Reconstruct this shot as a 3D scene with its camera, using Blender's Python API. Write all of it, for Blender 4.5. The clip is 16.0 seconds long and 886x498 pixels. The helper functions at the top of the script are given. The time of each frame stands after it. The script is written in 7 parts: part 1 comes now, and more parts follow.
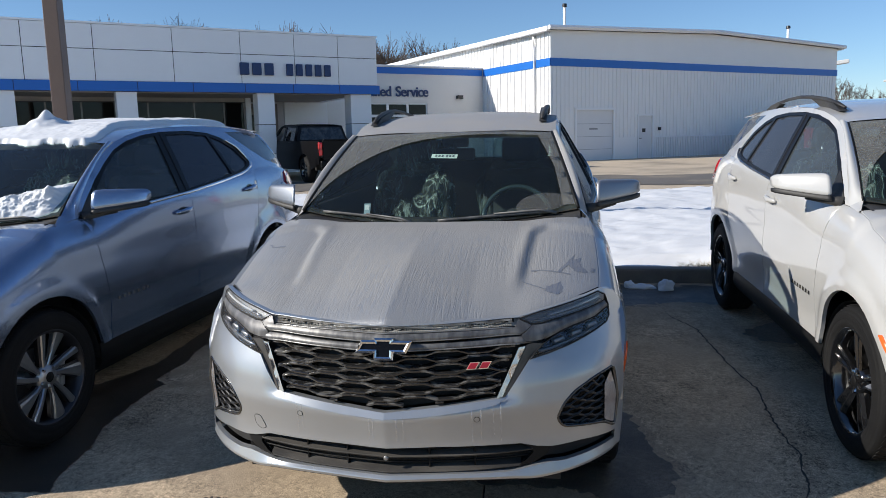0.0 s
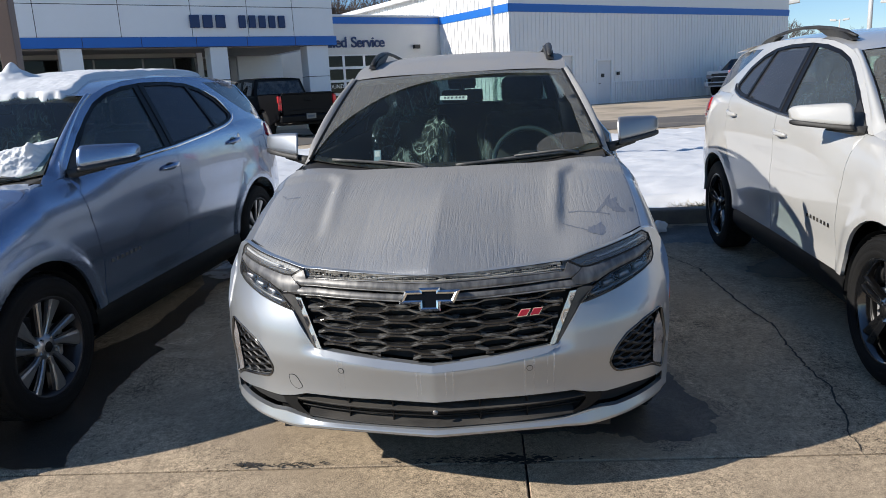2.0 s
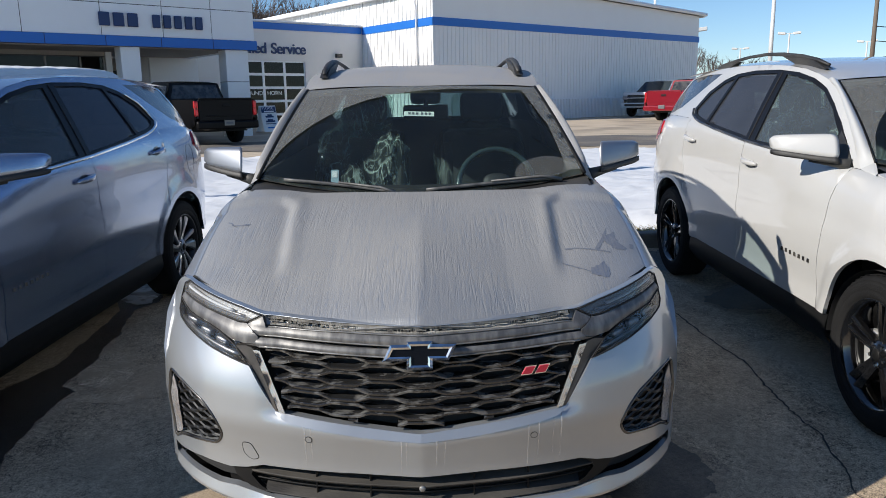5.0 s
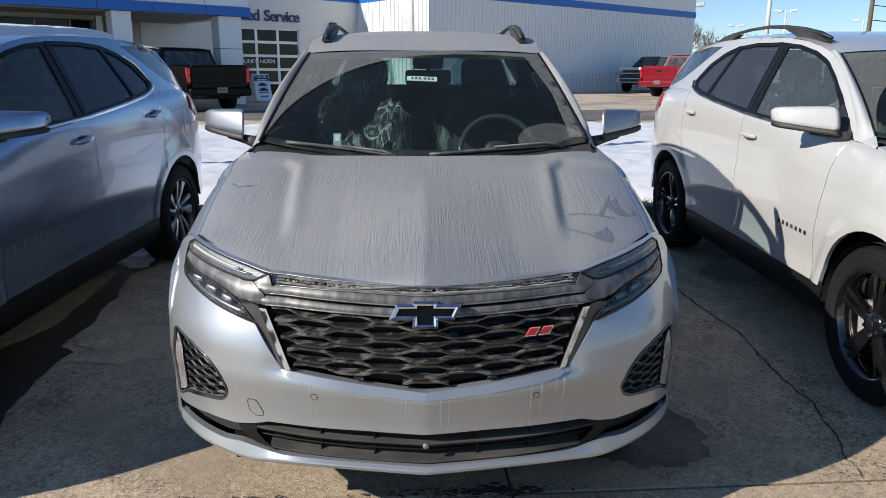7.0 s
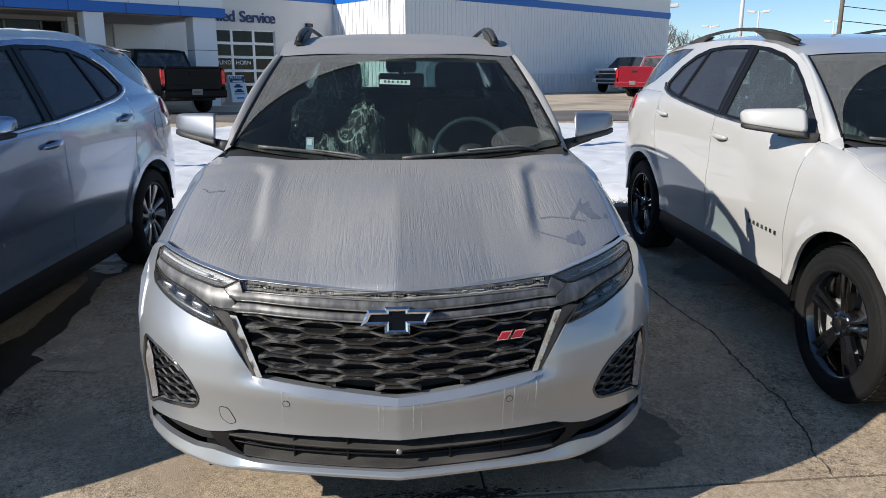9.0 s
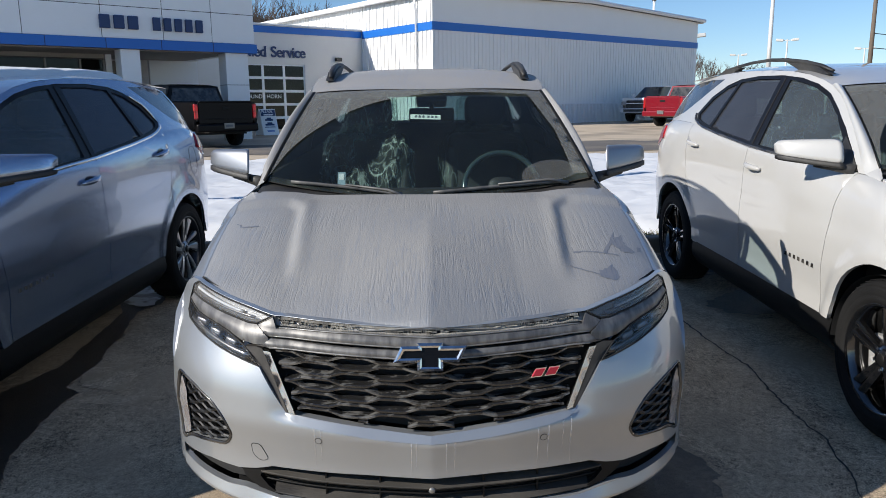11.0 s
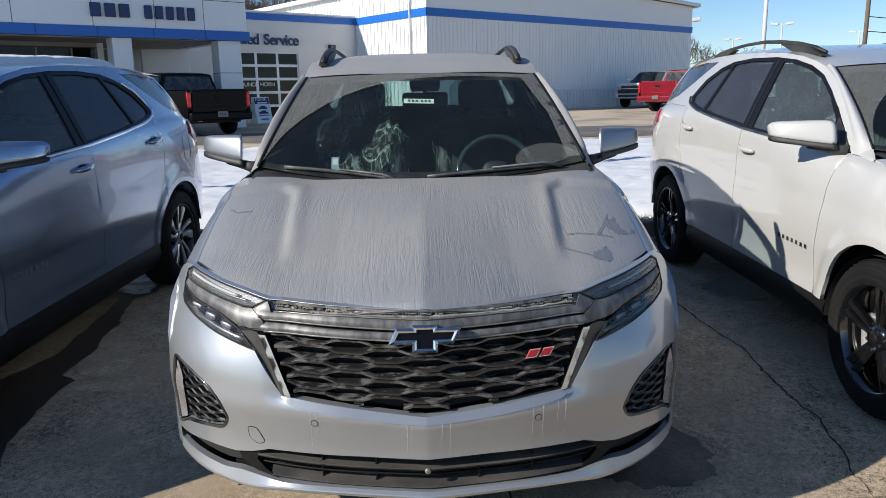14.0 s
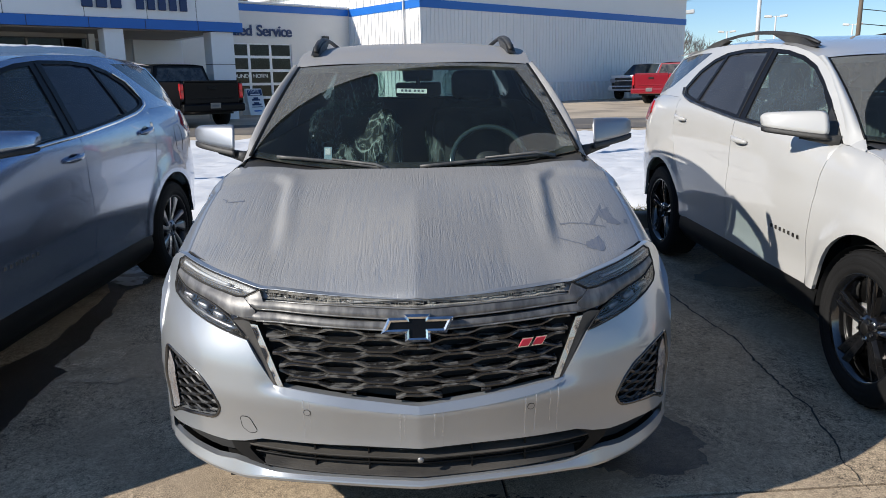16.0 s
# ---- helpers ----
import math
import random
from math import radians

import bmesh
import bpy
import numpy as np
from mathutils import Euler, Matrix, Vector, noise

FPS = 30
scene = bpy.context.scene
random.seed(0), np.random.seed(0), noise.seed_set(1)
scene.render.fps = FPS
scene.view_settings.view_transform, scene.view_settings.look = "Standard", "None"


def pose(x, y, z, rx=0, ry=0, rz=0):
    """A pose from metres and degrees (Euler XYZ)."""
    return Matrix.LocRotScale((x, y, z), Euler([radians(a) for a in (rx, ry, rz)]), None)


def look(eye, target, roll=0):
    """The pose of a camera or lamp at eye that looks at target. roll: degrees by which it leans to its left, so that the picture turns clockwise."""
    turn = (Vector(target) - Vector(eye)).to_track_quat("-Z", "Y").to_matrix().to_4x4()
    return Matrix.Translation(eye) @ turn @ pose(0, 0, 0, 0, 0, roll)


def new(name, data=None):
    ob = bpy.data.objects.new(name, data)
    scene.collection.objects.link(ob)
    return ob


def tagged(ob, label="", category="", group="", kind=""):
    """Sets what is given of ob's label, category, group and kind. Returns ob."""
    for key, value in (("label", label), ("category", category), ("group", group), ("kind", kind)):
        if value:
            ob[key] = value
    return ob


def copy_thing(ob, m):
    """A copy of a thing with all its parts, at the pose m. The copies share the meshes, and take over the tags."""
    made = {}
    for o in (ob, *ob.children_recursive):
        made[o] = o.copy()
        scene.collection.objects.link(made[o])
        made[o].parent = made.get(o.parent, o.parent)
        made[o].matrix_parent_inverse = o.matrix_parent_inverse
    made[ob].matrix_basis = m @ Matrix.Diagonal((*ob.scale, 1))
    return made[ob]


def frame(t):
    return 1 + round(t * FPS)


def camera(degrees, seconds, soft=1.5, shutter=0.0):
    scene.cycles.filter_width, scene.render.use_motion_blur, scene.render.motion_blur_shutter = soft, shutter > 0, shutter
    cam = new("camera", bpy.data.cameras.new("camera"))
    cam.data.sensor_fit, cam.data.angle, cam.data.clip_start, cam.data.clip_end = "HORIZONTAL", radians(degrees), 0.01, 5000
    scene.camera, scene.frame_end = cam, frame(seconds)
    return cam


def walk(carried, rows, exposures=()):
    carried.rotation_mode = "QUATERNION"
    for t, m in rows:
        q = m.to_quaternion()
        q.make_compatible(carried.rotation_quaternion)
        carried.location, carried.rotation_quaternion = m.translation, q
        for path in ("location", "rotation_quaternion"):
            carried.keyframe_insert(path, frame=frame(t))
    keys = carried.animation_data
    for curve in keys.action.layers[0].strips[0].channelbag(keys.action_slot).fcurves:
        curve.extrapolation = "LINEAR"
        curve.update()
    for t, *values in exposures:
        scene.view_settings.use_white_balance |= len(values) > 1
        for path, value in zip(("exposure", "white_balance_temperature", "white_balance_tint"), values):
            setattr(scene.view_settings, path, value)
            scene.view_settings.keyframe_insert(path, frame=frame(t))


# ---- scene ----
cam = camera(62.3, 16.0, 0.8)
PATH = [
    (0, (0.651, -2.481, 1.653), (0.334, -0.538, 1.3), -1.7),
    (0.5, (0.64, -2.47, 1.639), (0.373, -0.523, 1.265), -1.7),
    (1, (0.493, -2.458, 1.629), (0.279, -0.515, 1.206), -1.7),
    (1.5, (0.36, -2.463, 1.613), (0.171, -0.527, 1.15), -2.1),
    (2, (0.317, -2.373, 1.602), (0.112, -0.443, 1.12), -3.3),
    (2.5, (0.301, -2.217, 1.617), (0.082, -0.285, 1.149), -3.8),
    (3, (0.292, -2.138, 1.629), (0.095, -0.197, 1.192), -2.9),
    (3.5, (0.22, -2.082, 1.626), (0.087, -0.131, 1.206), -1.6),
    (4, (0.089, -2.023, 1.637), (0.03, -0.069, 1.216), -1.0),
    (4.5, (0.043, -1.993, 1.628), (0.035, -0.04, 1.197), -1.0),
    (5, (0.047, -1.97, 1.615), (0.073, -0.024, 1.155), -0.9),
    (5.2, (0.045, -1.966, 1.606), (0.083, -0.024, 1.13), -0.8),
    (7.3, (-0.003, -1.991, 1.581), (0.046, -0.065, 1.045), 0.2),
    (7.5, (0.01, -1.991, 1.589), (0.063, -0.066, 1.047), -0.2),
    (8, (0.027, -1.993, 1.586), (0.106, -0.072, 1.035), -0.5),
    (8.5, (0.033, -1.979, 1.576), (0.14, -0.058, 1.029), -0.3),
    (9, (0.023, -1.988, 1.594), (0.129, -0.062, 1.066), 0.1),
    (9.5, (0.007, -1.985, 1.599), (0.098, -0.05, 1.103), 0.4),
    (10, (0.0, -1.98, 1.612), (0.066, -0.036, 1.149), 0.3),
    (10.2, (0.007, -1.972, 1.61), (0.061, -0.024, 1.162), 0.1),
    (12.5, (0.007, -1.987, 1.61), (0.034, -0.04, 1.152), -0.9),
    (13, (0.008, -1.983, 1.612), (0.039, -0.038, 1.146), -0.9),
    (13.5, (0.01, -1.985, 1.605), (0.048, -0.042, 1.132), -0.9),
    (14, (0.013, -1.984, 1.595), (0.056, -0.043, 1.113), -1.0),
    (14.5, (0.006, -1.987, 1.597), (0.055, -0.048, 1.108), -0.9),
    (15, (0.011, -1.989, 1.595), (0.068, -0.051, 1.104), -0.6),
    (15.5, (0.012, -1.986, 1.594), (0.079, -0.05, 1.097), -0.5),
    (16, (0.017, -1.983, 1.584), (0.076, -0.048, 1.082), -0.9),
]

# the parking lot slopes gently up towards the buildings; rows above are in the lot's own axes
LOT = pose(0, 0, 0, 1.89, 0, 0)
walk(cam, [(t, LOT @ look(eye, target, roll)) for t, eye, target, roll in PATH])

from mathutils.geometry import delaunay_2d_cdt
# ---- daylight ----
SUN_TO = Vector((-1.65, -0.64, 1.0)).normalized()
world = bpy.data.worlds.new("world")
scene.world = world
world.use_nodes = True
wn = world.node_tree.nodes
sky = wn.new("ShaderNodeTexSky")
sky.sky_type, sky.sun_disc = "NISHITA", False
sky.sun_elevation = math.asin(SUN_TO.z)
sky.sun_rotation = math.atan2(SUN_TO.x, SUN_TO.y)
sky.air_density, sky.dust_density, sky.ozone_density, sky.altitude = 1.0, 0.0, 6.0, 700
wn["Background"].inputs["Strength"].default_value = 0.103
world.node_tree.links.new(sky.outputs[0], wn["Background"].inputs["Color"])
sun = new("sun", bpy.data.lights.new("sun", "SUN"))
sun.data.energy, sun.data.angle, sun.data.color = 5.0, radians(0.55), (1.0, 0.935, 0.85)
sun.matrix_world = look(SUN_TO * 60, (0, 0, 0))
scene.view_settings.exposure = 0.30


# ---- materials ----
def material(name, color, rough=0.5, metal=0.0, vary=0.12, scale=6.0, bump=0.0, bump_scale=80.0, coat=0.0, second=None,
             second_amount=0.0, second_scale=1.5, second_edge=0.1, stretch=(1, 1, 1), spec=0.5, coat_rough=0.05, object_random=0.0, speck=0.0):
    """A principled surface: base colour broken up at two scales, an optional second colour in patches, fine relief."""
    m = bpy.data.materials.new(name)
    m.use_nodes = True
    nt = m.node_tree
    n, link = nt.nodes, nt.links.new
    b = n["Principled BSDF"]
    b.inputs["Roughness"].default_value, b.inputs["Metallic"].default_value = rough, metal
    b.inputs["Coat Weight"].default_value, b.inputs["Coat Roughness"].default_value = coat, coat_rough
    b.inputs["Specular IOR Level"].default_value = spec
    tc, mp = n.new("ShaderNodeTexCoord"), n.new("ShaderNodeMapping")
    mp.inputs["Scale"].default_value = stretch
    link(tc.outputs["Object"], mp.inputs["Vector"])

    def tex(sc, det=6.0):
        t = n.new("ShaderNodeTexNoise")
        t.inputs["Scale"].default_value, t.inputs["Detail"].default_value = sc, det
        link(mp.outputs[0], t.inputs["Vector"])
        return t.outputs["Fac"]

    def math_node(op, a, c):
        q = n.new("ShaderNodeMath")
        q.operation = op
        for i, v in ((0, a), (1, c)):
            if isinstance(v, (int, float)):
                q.inputs[i].default_value = v
            else:
                link(v, q.inputs[i])
        return q.outputs[0]

    v = math_node("ADD", math_node("MULTIPLY", math_node("SUBTRACT", tex(scale), 0.5), vary * 2),
                  math_node("MULTIPLY", math_node("SUBTRACT", tex(scale * 9), 0.5), vary))
    if speck:
        v = math_node("ADD", v, math_node("MULTIPLY", math_node("SUBTRACT", tex(190.0, 2.0), 0.5), speck * 4.6))
        v = math_node("ADD", v, math_node("MULTIPLY", math_node("SUBTRACT", tex(46.0, 3.0), 0.5), speck * 2.2))
        v = math_node("ADD", v, math_node("MULTIPLY", math_node("SUBTRACT", tex(7.5, 9.0), 0.5), speck * 1.1))
        v = math_node("ADD", v, math_node("MULTIPLY", math_node("SUBTRACT", tex(1.1, 12.0), 0.5), speck * 0.9))
    if object_random:
        oi = n.new("ShaderNodeObjectInfo")
        v = math_node("ADD", v, math_node("MULTIPLY", math_node("SUBTRACT", oi.outputs["Random"], 0.5), object_random))
    v = math_node("ADD", v, 1.0)
    base = n.new("ShaderNodeVectorMath")
    base.operation = "SCALE"
    base.inputs[0].default_value = color
    link(v, base.inputs["Scale"])
    out = base.outputs[0]
    if second:
        r = n.new("ShaderNodeMapRange")
        r.inputs["From Min"].default_value = 1 - second_amount - second_edge
        r.inputs["From Max"].default_value = 1 - second_amount + second_edge
        link(tex(second_scale, 8.0), r.inputs["Value"])
        mx = n.new("ShaderNodeMix")
        mx.data_type = "RGBA"
        link(r.outputs[0], mx.inputs["Factor"])
        link(out, mx.inputs["A"])
        mx.inputs["B"].default_value = (*second, 1)
        out = mx.outputs["Result"]
    link(out, b.inputs["Base Color"])
    if bump:
        bp = n.new("ShaderNodeBump")
        bp.inputs["Strength"].default_value, bp.inputs["Distance"].default_value = min(1.0, bump), 0.004 * max(1.0, bump)
        link(tex(bump_scale), bp.inputs["Height"])
        link(bp.outputs[0], b.inputs["Normal"])
    return m


def glass(name, tint, dust=0.0, film_color=(0.42, 0.38, 0.32), rough=0.0, ior=1.5, grain=45, uneven=1.0):
    """A thin pane: tinted see-through with a mirror gloss, a film of dust and painted haze."""
    m = bpy.data.materials.new(name)
    m.use_nodes = True
    nt = m.node_tree
    n, link = nt.nodes, nt.links.new
    n.remove(n["Principled BSDF"])
    tr, gl, fr, mix = n.new("ShaderNodeBsdfTransparent"), n.new("ShaderNodeBsdfGlossy"), n.new("ShaderNodeFresnel"), n.new("ShaderNodeMixShader")
    tr.inputs["Color"].default_value = (*tint, 1)
    gl.inputs["Roughness"].default_value = rough
    fr.inputs["IOR"].default_value = ior
    link(fr.outputs[0], mix.inputs[0])
    link(tr.outputs[0], mix.inputs[1])
    link(gl.outputs[0], mix.inputs[2])
    out = mix.outputs[0]
    if dust:
        d, mx = n.new("ShaderNodeBsdfDiffuse"), n.new("ShaderNodeMixShader")
        d.inputs["Color"].default_value = (*film_color, 1)
        tc, t, r = n.new("ShaderNodeTexCoord"), n.new("ShaderNodeTexNoise"), n.new("ShaderNodeMapRange")
        t.inputs["Scale"].default_value, t.inputs["Detail"].default_value, t.inputs["Roughness"].default_value = grain, 10, 0.75
        link(tc.outputs["Object"], t.inputs["Vector"])
        r.inputs["From Min"].default_value, r.inputs["From Max"].default_value = 0.34, 0.66
        r.inputs["To Min"].default_value, r.inputs["To Max"].default_value = dust * (1 - 0.65 * uneven), dust * (1 + 0.7 * uneven)
        link(t.outputs["Fac"], r.inputs["Value"])
        link(r.outputs[0], mx.inputs[0])
        link(out, mx.inputs[1])
        link(d.outputs[0], mx.inputs[2])
        out = mx.outputs[0]
    link(out, n["Material Output"].inputs["Surface"])
    return m


def plastic_film(name, color, cover, crease):
    """Crumpled clear film: mostly see-through, milky lines painting its crease highlights, with sharp gloss."""
    m = bpy.data.materials.new(name)
    m.use_nodes = True
    n, link = m.node_tree.nodes, m.node_tree.links.new
    b, tr, mix, tc = n["Principled BSDF"], n.new("ShaderNodeBsdfTransparent"), n.new("ShaderNodeMixShader"), n.new("ShaderNodeTexCoord")
    b.inputs["Base Color"].default_value, b.inputs["Roughness"].default_value = (*color, 1), 0.14
    tr.inputs["Color"].default_value = (0.86, 0.92, 0.90, 1)

    def ridged(scale, stretch, width, amount):
        """Thin lines where a warped noise crosses its middle."""
        mp, t, s_, ab, r = n.new("ShaderNodeMapping"), n.new("ShaderNodeTexNoise"), n.new("ShaderNodeMath"), n.new("ShaderNodeMath"), n.new("ShaderNodeMapRange")
        mp.inputs["Scale"].default_value = stretch
        t.inputs["Scale"].default_value, t.inputs["Detail"].default_value, t.inputs["Distortion"].default_value = scale, 2, 0.8
        s_.operation, ab.operation = "SUBTRACT", "ABSOLUTE"
        s_.inputs[1].default_value = 0.5
        r.inputs["From Min"].default_value, r.inputs["From Max"].default_value = 0.0, width
        r.inputs["To Min"].default_value, r.inputs["To Max"].default_value = amount, 0.0
        link(tc.outputs["Object"], mp.inputs["Vector"])
        link(mp.outputs[0], t.inputs["Vector"])
        link(t.outputs["Fac"], s_.inputs[0])
        link(s_.outputs[0], ab.inputs[0])
        link(ab.outputs[0], r.inputs["Value"])
        return r.outputs[0]

    def two(op, a, c):
        q = n.new("ShaderNodeMath")
        q.operation = op
        link(a, q.inputs[0])
        link(c, q.inputs[1])
        return q.outputs[0]
    patch, pr = n.new("ShaderNodeTexNoise"), n.new("ShaderNodeMapRange")
    patch.inputs["Scale"].default_value = 6.0
    link(tc.outputs["Object"], patch.inputs["Vector"])
    pr.inputs["From Min"].default_value, pr.inputs["From Max"].default_value, pr.inputs["To Min"].default_value, pr.inputs["To Max"].default_value = 0.34, 0.58, 0.22, 1.0
    link(patch.outputs["Fac"], pr.inputs["Value"])
    # bright crease glints, drawn as streaks of higher cover
    lines = two("ADD", ridged(8.0, (1, 1, 0.45), 0.035, crease), ridged(22.0, (1, 1, 0.30), 0.03, crease * 0.8))
    fac = two("MULTIPLY", lines, pr.outputs[0])
    base = n.new("ShaderNodeMath")
    base.inputs[1].default_value = cover
    link(fac, base.inputs[0])
    link(base.outputs[0], mix.inputs[0])
    link(tr.outputs[0], mix.inputs[1])
    link(b.outputs[0], mix.inputs[2])
    link(mix.outputs[0], n["Material Output"].inputs["Surface"])
    return m


PAINT_SILVER = material("silver_paint", (0.35, 0.372, 0.392), 0.34, 0.52, 0.04, 3, coat=1.0, coat_rough=0.02, second=(0.33, 0.34, 0.345), second_amount=0.40, second_scale=3.0, second_edge=0.3)
PAINT_BLUE = material("blue_silver_paint", (0.315, 0.388, 0.52), 0.24, 0.84, 0.03, 3, coat=1.0, coat_rough=0.02, second=(0.275, 0.345, 0.47), second_amount=0.36, second_scale=2.2, second_edge=0.25)
PAINT_WHITE = material("white_paint", (0.455, 0.455, 0.44), 0.35, 0.0, 0.02, 3, coat=1.0, coat_rough=0.02, second=(0.43, 0.425, 0.41), second_amount=0.36, second_scale=2.2, second_edge=0.25)


def dusty_paint(name, paint, dust, cover, ridges=0.35, front=1.0, side=1.0):
    """Metallic paint under a settled dust film, washed thinner by front towards the nose and by side towards the edges, cut by thin dried rivulets."""
    m = material(name, paint, 0.34, 0.5, 0.04, 3, coat=0.6, coat_rough=0.10)
    nt = m.node_tree
    n, link = nt.nodes, nt.links.new
    b = n["Principled BSDF"]
    d, mix, tc = n.new("ShaderNodeBsdfDiffuse"), n.new("ShaderNodeMixShader"), n.new("ShaderNodeTexCoord")
    d.inputs["Color"].default_value = (*dust, 1)

    def layer(scale, stretch, lo, hi, a, c, detail=6, distort=0.0, ridge=False):
        """A noise, or the thin lines where it crosses its middle, mapped from lo..hi to a..c."""
        mp, t, r = n.new("ShaderNodeMapping"), n.new("ShaderNodeTexNoise"), n.new("ShaderNodeMapRange")
        mp.inputs["Scale"].default_value = stretch
        t.inputs["Scale"].default_value, t.inputs["Detail"].default_value, t.inputs["Distortion"].default_value = scale, detail, distort
        link(tc.outputs["Object"], mp.inputs["Vector"])
        link(mp.outputs[0], t.inputs["Vector"])
        v = t.outputs["Fac"]
        if ridge:
            s_, ab = n.new("ShaderNodeMath"), n.new("ShaderNodeMath")
            s_.operation, ab.operation = "SUBTRACT", "ABSOLUTE"
            s_.inputs[1].default_value = 0.5
            link(v, s_.inputs[0])
            link(s_.outputs[0], ab.inputs[0])
            v = ab.outputs[0]
        r.inputs["From Min"].default_value, r.inputs["From Max"].default_value = lo, hi
        r.inputs["To Min"].default_value, r.inputs["To Max"].default_value = a, c
        link(v, r.inputs["Value"])
        return r.outputs[0]

    def two(op, a, c):
        q = n.new("ShaderNodeMath")
        q.operation = op
        link(a, q.inputs[0])
        link(c, q.inputs[1])
        return q.outputs[0]
    film = two("ADD", layer(3.0, (1, 1, 1), 0.3, 0.7, cover * 0.78, cover * 0.98), layer(110.0, (1, 1, 1), 0.3, 0.7, -0.12, 0.12, 3))
    sep, thin, wobble = n.new("ShaderNodeSeparateXYZ"), n.new("ShaderNodeMapRange"), n.new("ShaderNodeMath")
    link(tc.outputs["Object"], sep.inputs[0])
    wobble.operation = "ADD"
    link(sep.outputs["Y"], wobble.inputs[0])
    link(layer(4.0, (1, 1, 1), 0.3, 0.7, -0.06, 0.06), wobble.inputs[1])
    thin.inputs["From Min"].default_value, thin.inputs["From Max"].default_value = 0.10, 0.42
    thin.inputs["To Min"].default_value, thin.inputs["To Max"].default_value = front, 1.0
    link(wobble.outputs[0], thin.inputs["Value"])
    film = two("MULTIPLY", film, thin.outputs[0])
    flank_x, thin_x = n.new("ShaderNodeMath"), n.new("ShaderNodeMapRange")
    flank_x.operation = "ABSOLUTE"
    link(sep.outputs["X"], flank_x.inputs[0])
    thin_x.inputs["From Min"].default_value, thin_x.inputs["From Max"].default_value = 0.50, 0.72
    thin_x.inputs["To Min"].default_value, thin_x.inputs["To Max"].default_value = 1.0, side
    link(flank_x.outputs[0], thin_x.inputs["Value"])
    film = two("MULTIPLY", film, thin_x.outputs[0])
    lines = two("MULTIPLY", layer(50.0, (1.0, 0.042, 0.2), 0.0, 0.030, 1.0, 0.0, 2, 1.0, True), layer(3.6, (1.0, 0.6, 1), 0.43, 0.60, 0.03, 0.44, 3))
    fine = two("MULTIPLY", layer(105.0, (1.0, 0.05, 0.2), 0.0, 0.05, 1.0, 0.0, 2, 0.5, True), layer(3.2, (1, 1, 1), 0.44, 0.60, 0.0, 0.30, 3))
    fac = two("SUBTRACT", two("SUBTRACT", film, lines), fine)
    link(fac, mix.inputs[0])
    relief = two("ADD", two("MULTIPLY", layer(52.0, (1.0, 0.036, 0.2), 0.0, 0.10, 0.0, 1.0, 2, 0.6, True), layer(3.4, (1, 1, 1), 0.42, 0.60, 0.12, 1.0, 3)), layer(240.0, (1, 0.6, 1), 0.3, 0.7, 0.0, 0.6, 3))
    bp = n.new("ShaderNodeBump")
    bp.inputs["Strength"].default_value, bp.inputs["Distance"].default_value = ridges, 0.0016
    link(relief, bp.inputs["Height"])
    link(bp.outputs[0], d.inputs["Normal"])
    link(bp.outputs[0], b.inputs["Normal"])
    link(b.outputs[0], mix.inputs[1])
    link(d.outputs[0], mix.inputs[2])
    link(mix.outputs[0], n["Material Output"].inputs["Surface"])
    return m


PAINT_DUSTY = dusty_paint("dusty_silver_paint", (0.34, 0.355, 0.372), (0.268, 0.264, 0.254), 0.92, 0.40, 0.45, 0.62)
ROOF_DUSTY = dusty_paint("dusty_roof_paint", (0.26, 0.28, 0.32), (0.31, 0.305, 0.295), 0.96, 0.06)
BLACK_GLOSS = material("black_gloss", (0.012, 0.012, 0.013), 0.16, 0, 0.3, 20, coat=0.4, second=(0.10, 0.095, 0.085), second_amount=0.42, second_scale=6, second_edge=0.2)
BLACK_PLASTIC = material("black_plastic", (0.016, 0.016, 0.017), 0.55, 0, 0.3, 20, 0.3, 300, second=(0.06, 0.057, 0.05), second_amount=0.42, second_scale=5, second_edge=0.2)
DARK_VOID = material("dark_underside", (0.012, 0.012, 0.012), 0.8)
CHROME = material("chrome", (0.88, 0.88, 0.89), 0.10, 1.0, 0.05, 10)
SATIN = material("dusty_satin_trim", (0.085, 0.085, 0.087), 0.42, 0.25, 0.4, 24, second=(0.19, 0.187, 0.18), second_amount=0.44, second_scale=22, second_edge=0.14, stretch=(1.8, 1, 0.45))
MESH_DUST = material("dust_caked_mesh", (0.14, 0.132, 0.12), 0.8, 0, 0.4, 60, 0.8, 200, second=(0.42, 0.40, 0.355), second_amount=0.50, second_scale=24, second_edge=0.14)
SATIN_DARK = material("dark_satin_trim", (0.055, 0.052, 0.05), 0.32, 0.35, 0.2, 8, second=(0.12, 0.11, 0.10), second_amount=0.42, second_scale=9, second_edge=0.2)
RUBBER = material("tyre_rubber", (0.0085, 0.0086, 0.009), 0.75, 0, 0.3, 14, 0.6, 140, spec=0.2, second=(0.0145, 0.0143, 0.014), second_amount=0.42, second_scale=4, second_edge=0.2)
ALLOY = material("machined_alloy", (0.40, 0.41, 0.42), 0.33, 0.9, 0.08, 12)
ALLOY_DARK = material("dark_alloy", (0.05, 0.05, 0.055), 0.35, 0.7, 0.1, 12)
ALLOY_BLACK = material("black_alloy", (0.006, 0.006, 0.0065), 0.12, 0.0, 0.2, 12, coat=1.0, coat_rough=0.03)
POCKET_BAR = material("pocket_bar_plastic", (0.012, 0.012, 0.012), 0.3, 0, 0.3, 20, spec=0.35)
CALIPER = material("cast_caliper", (0.55, 0.55, 0.54), 0.42, 0.5, 0.15, 20)
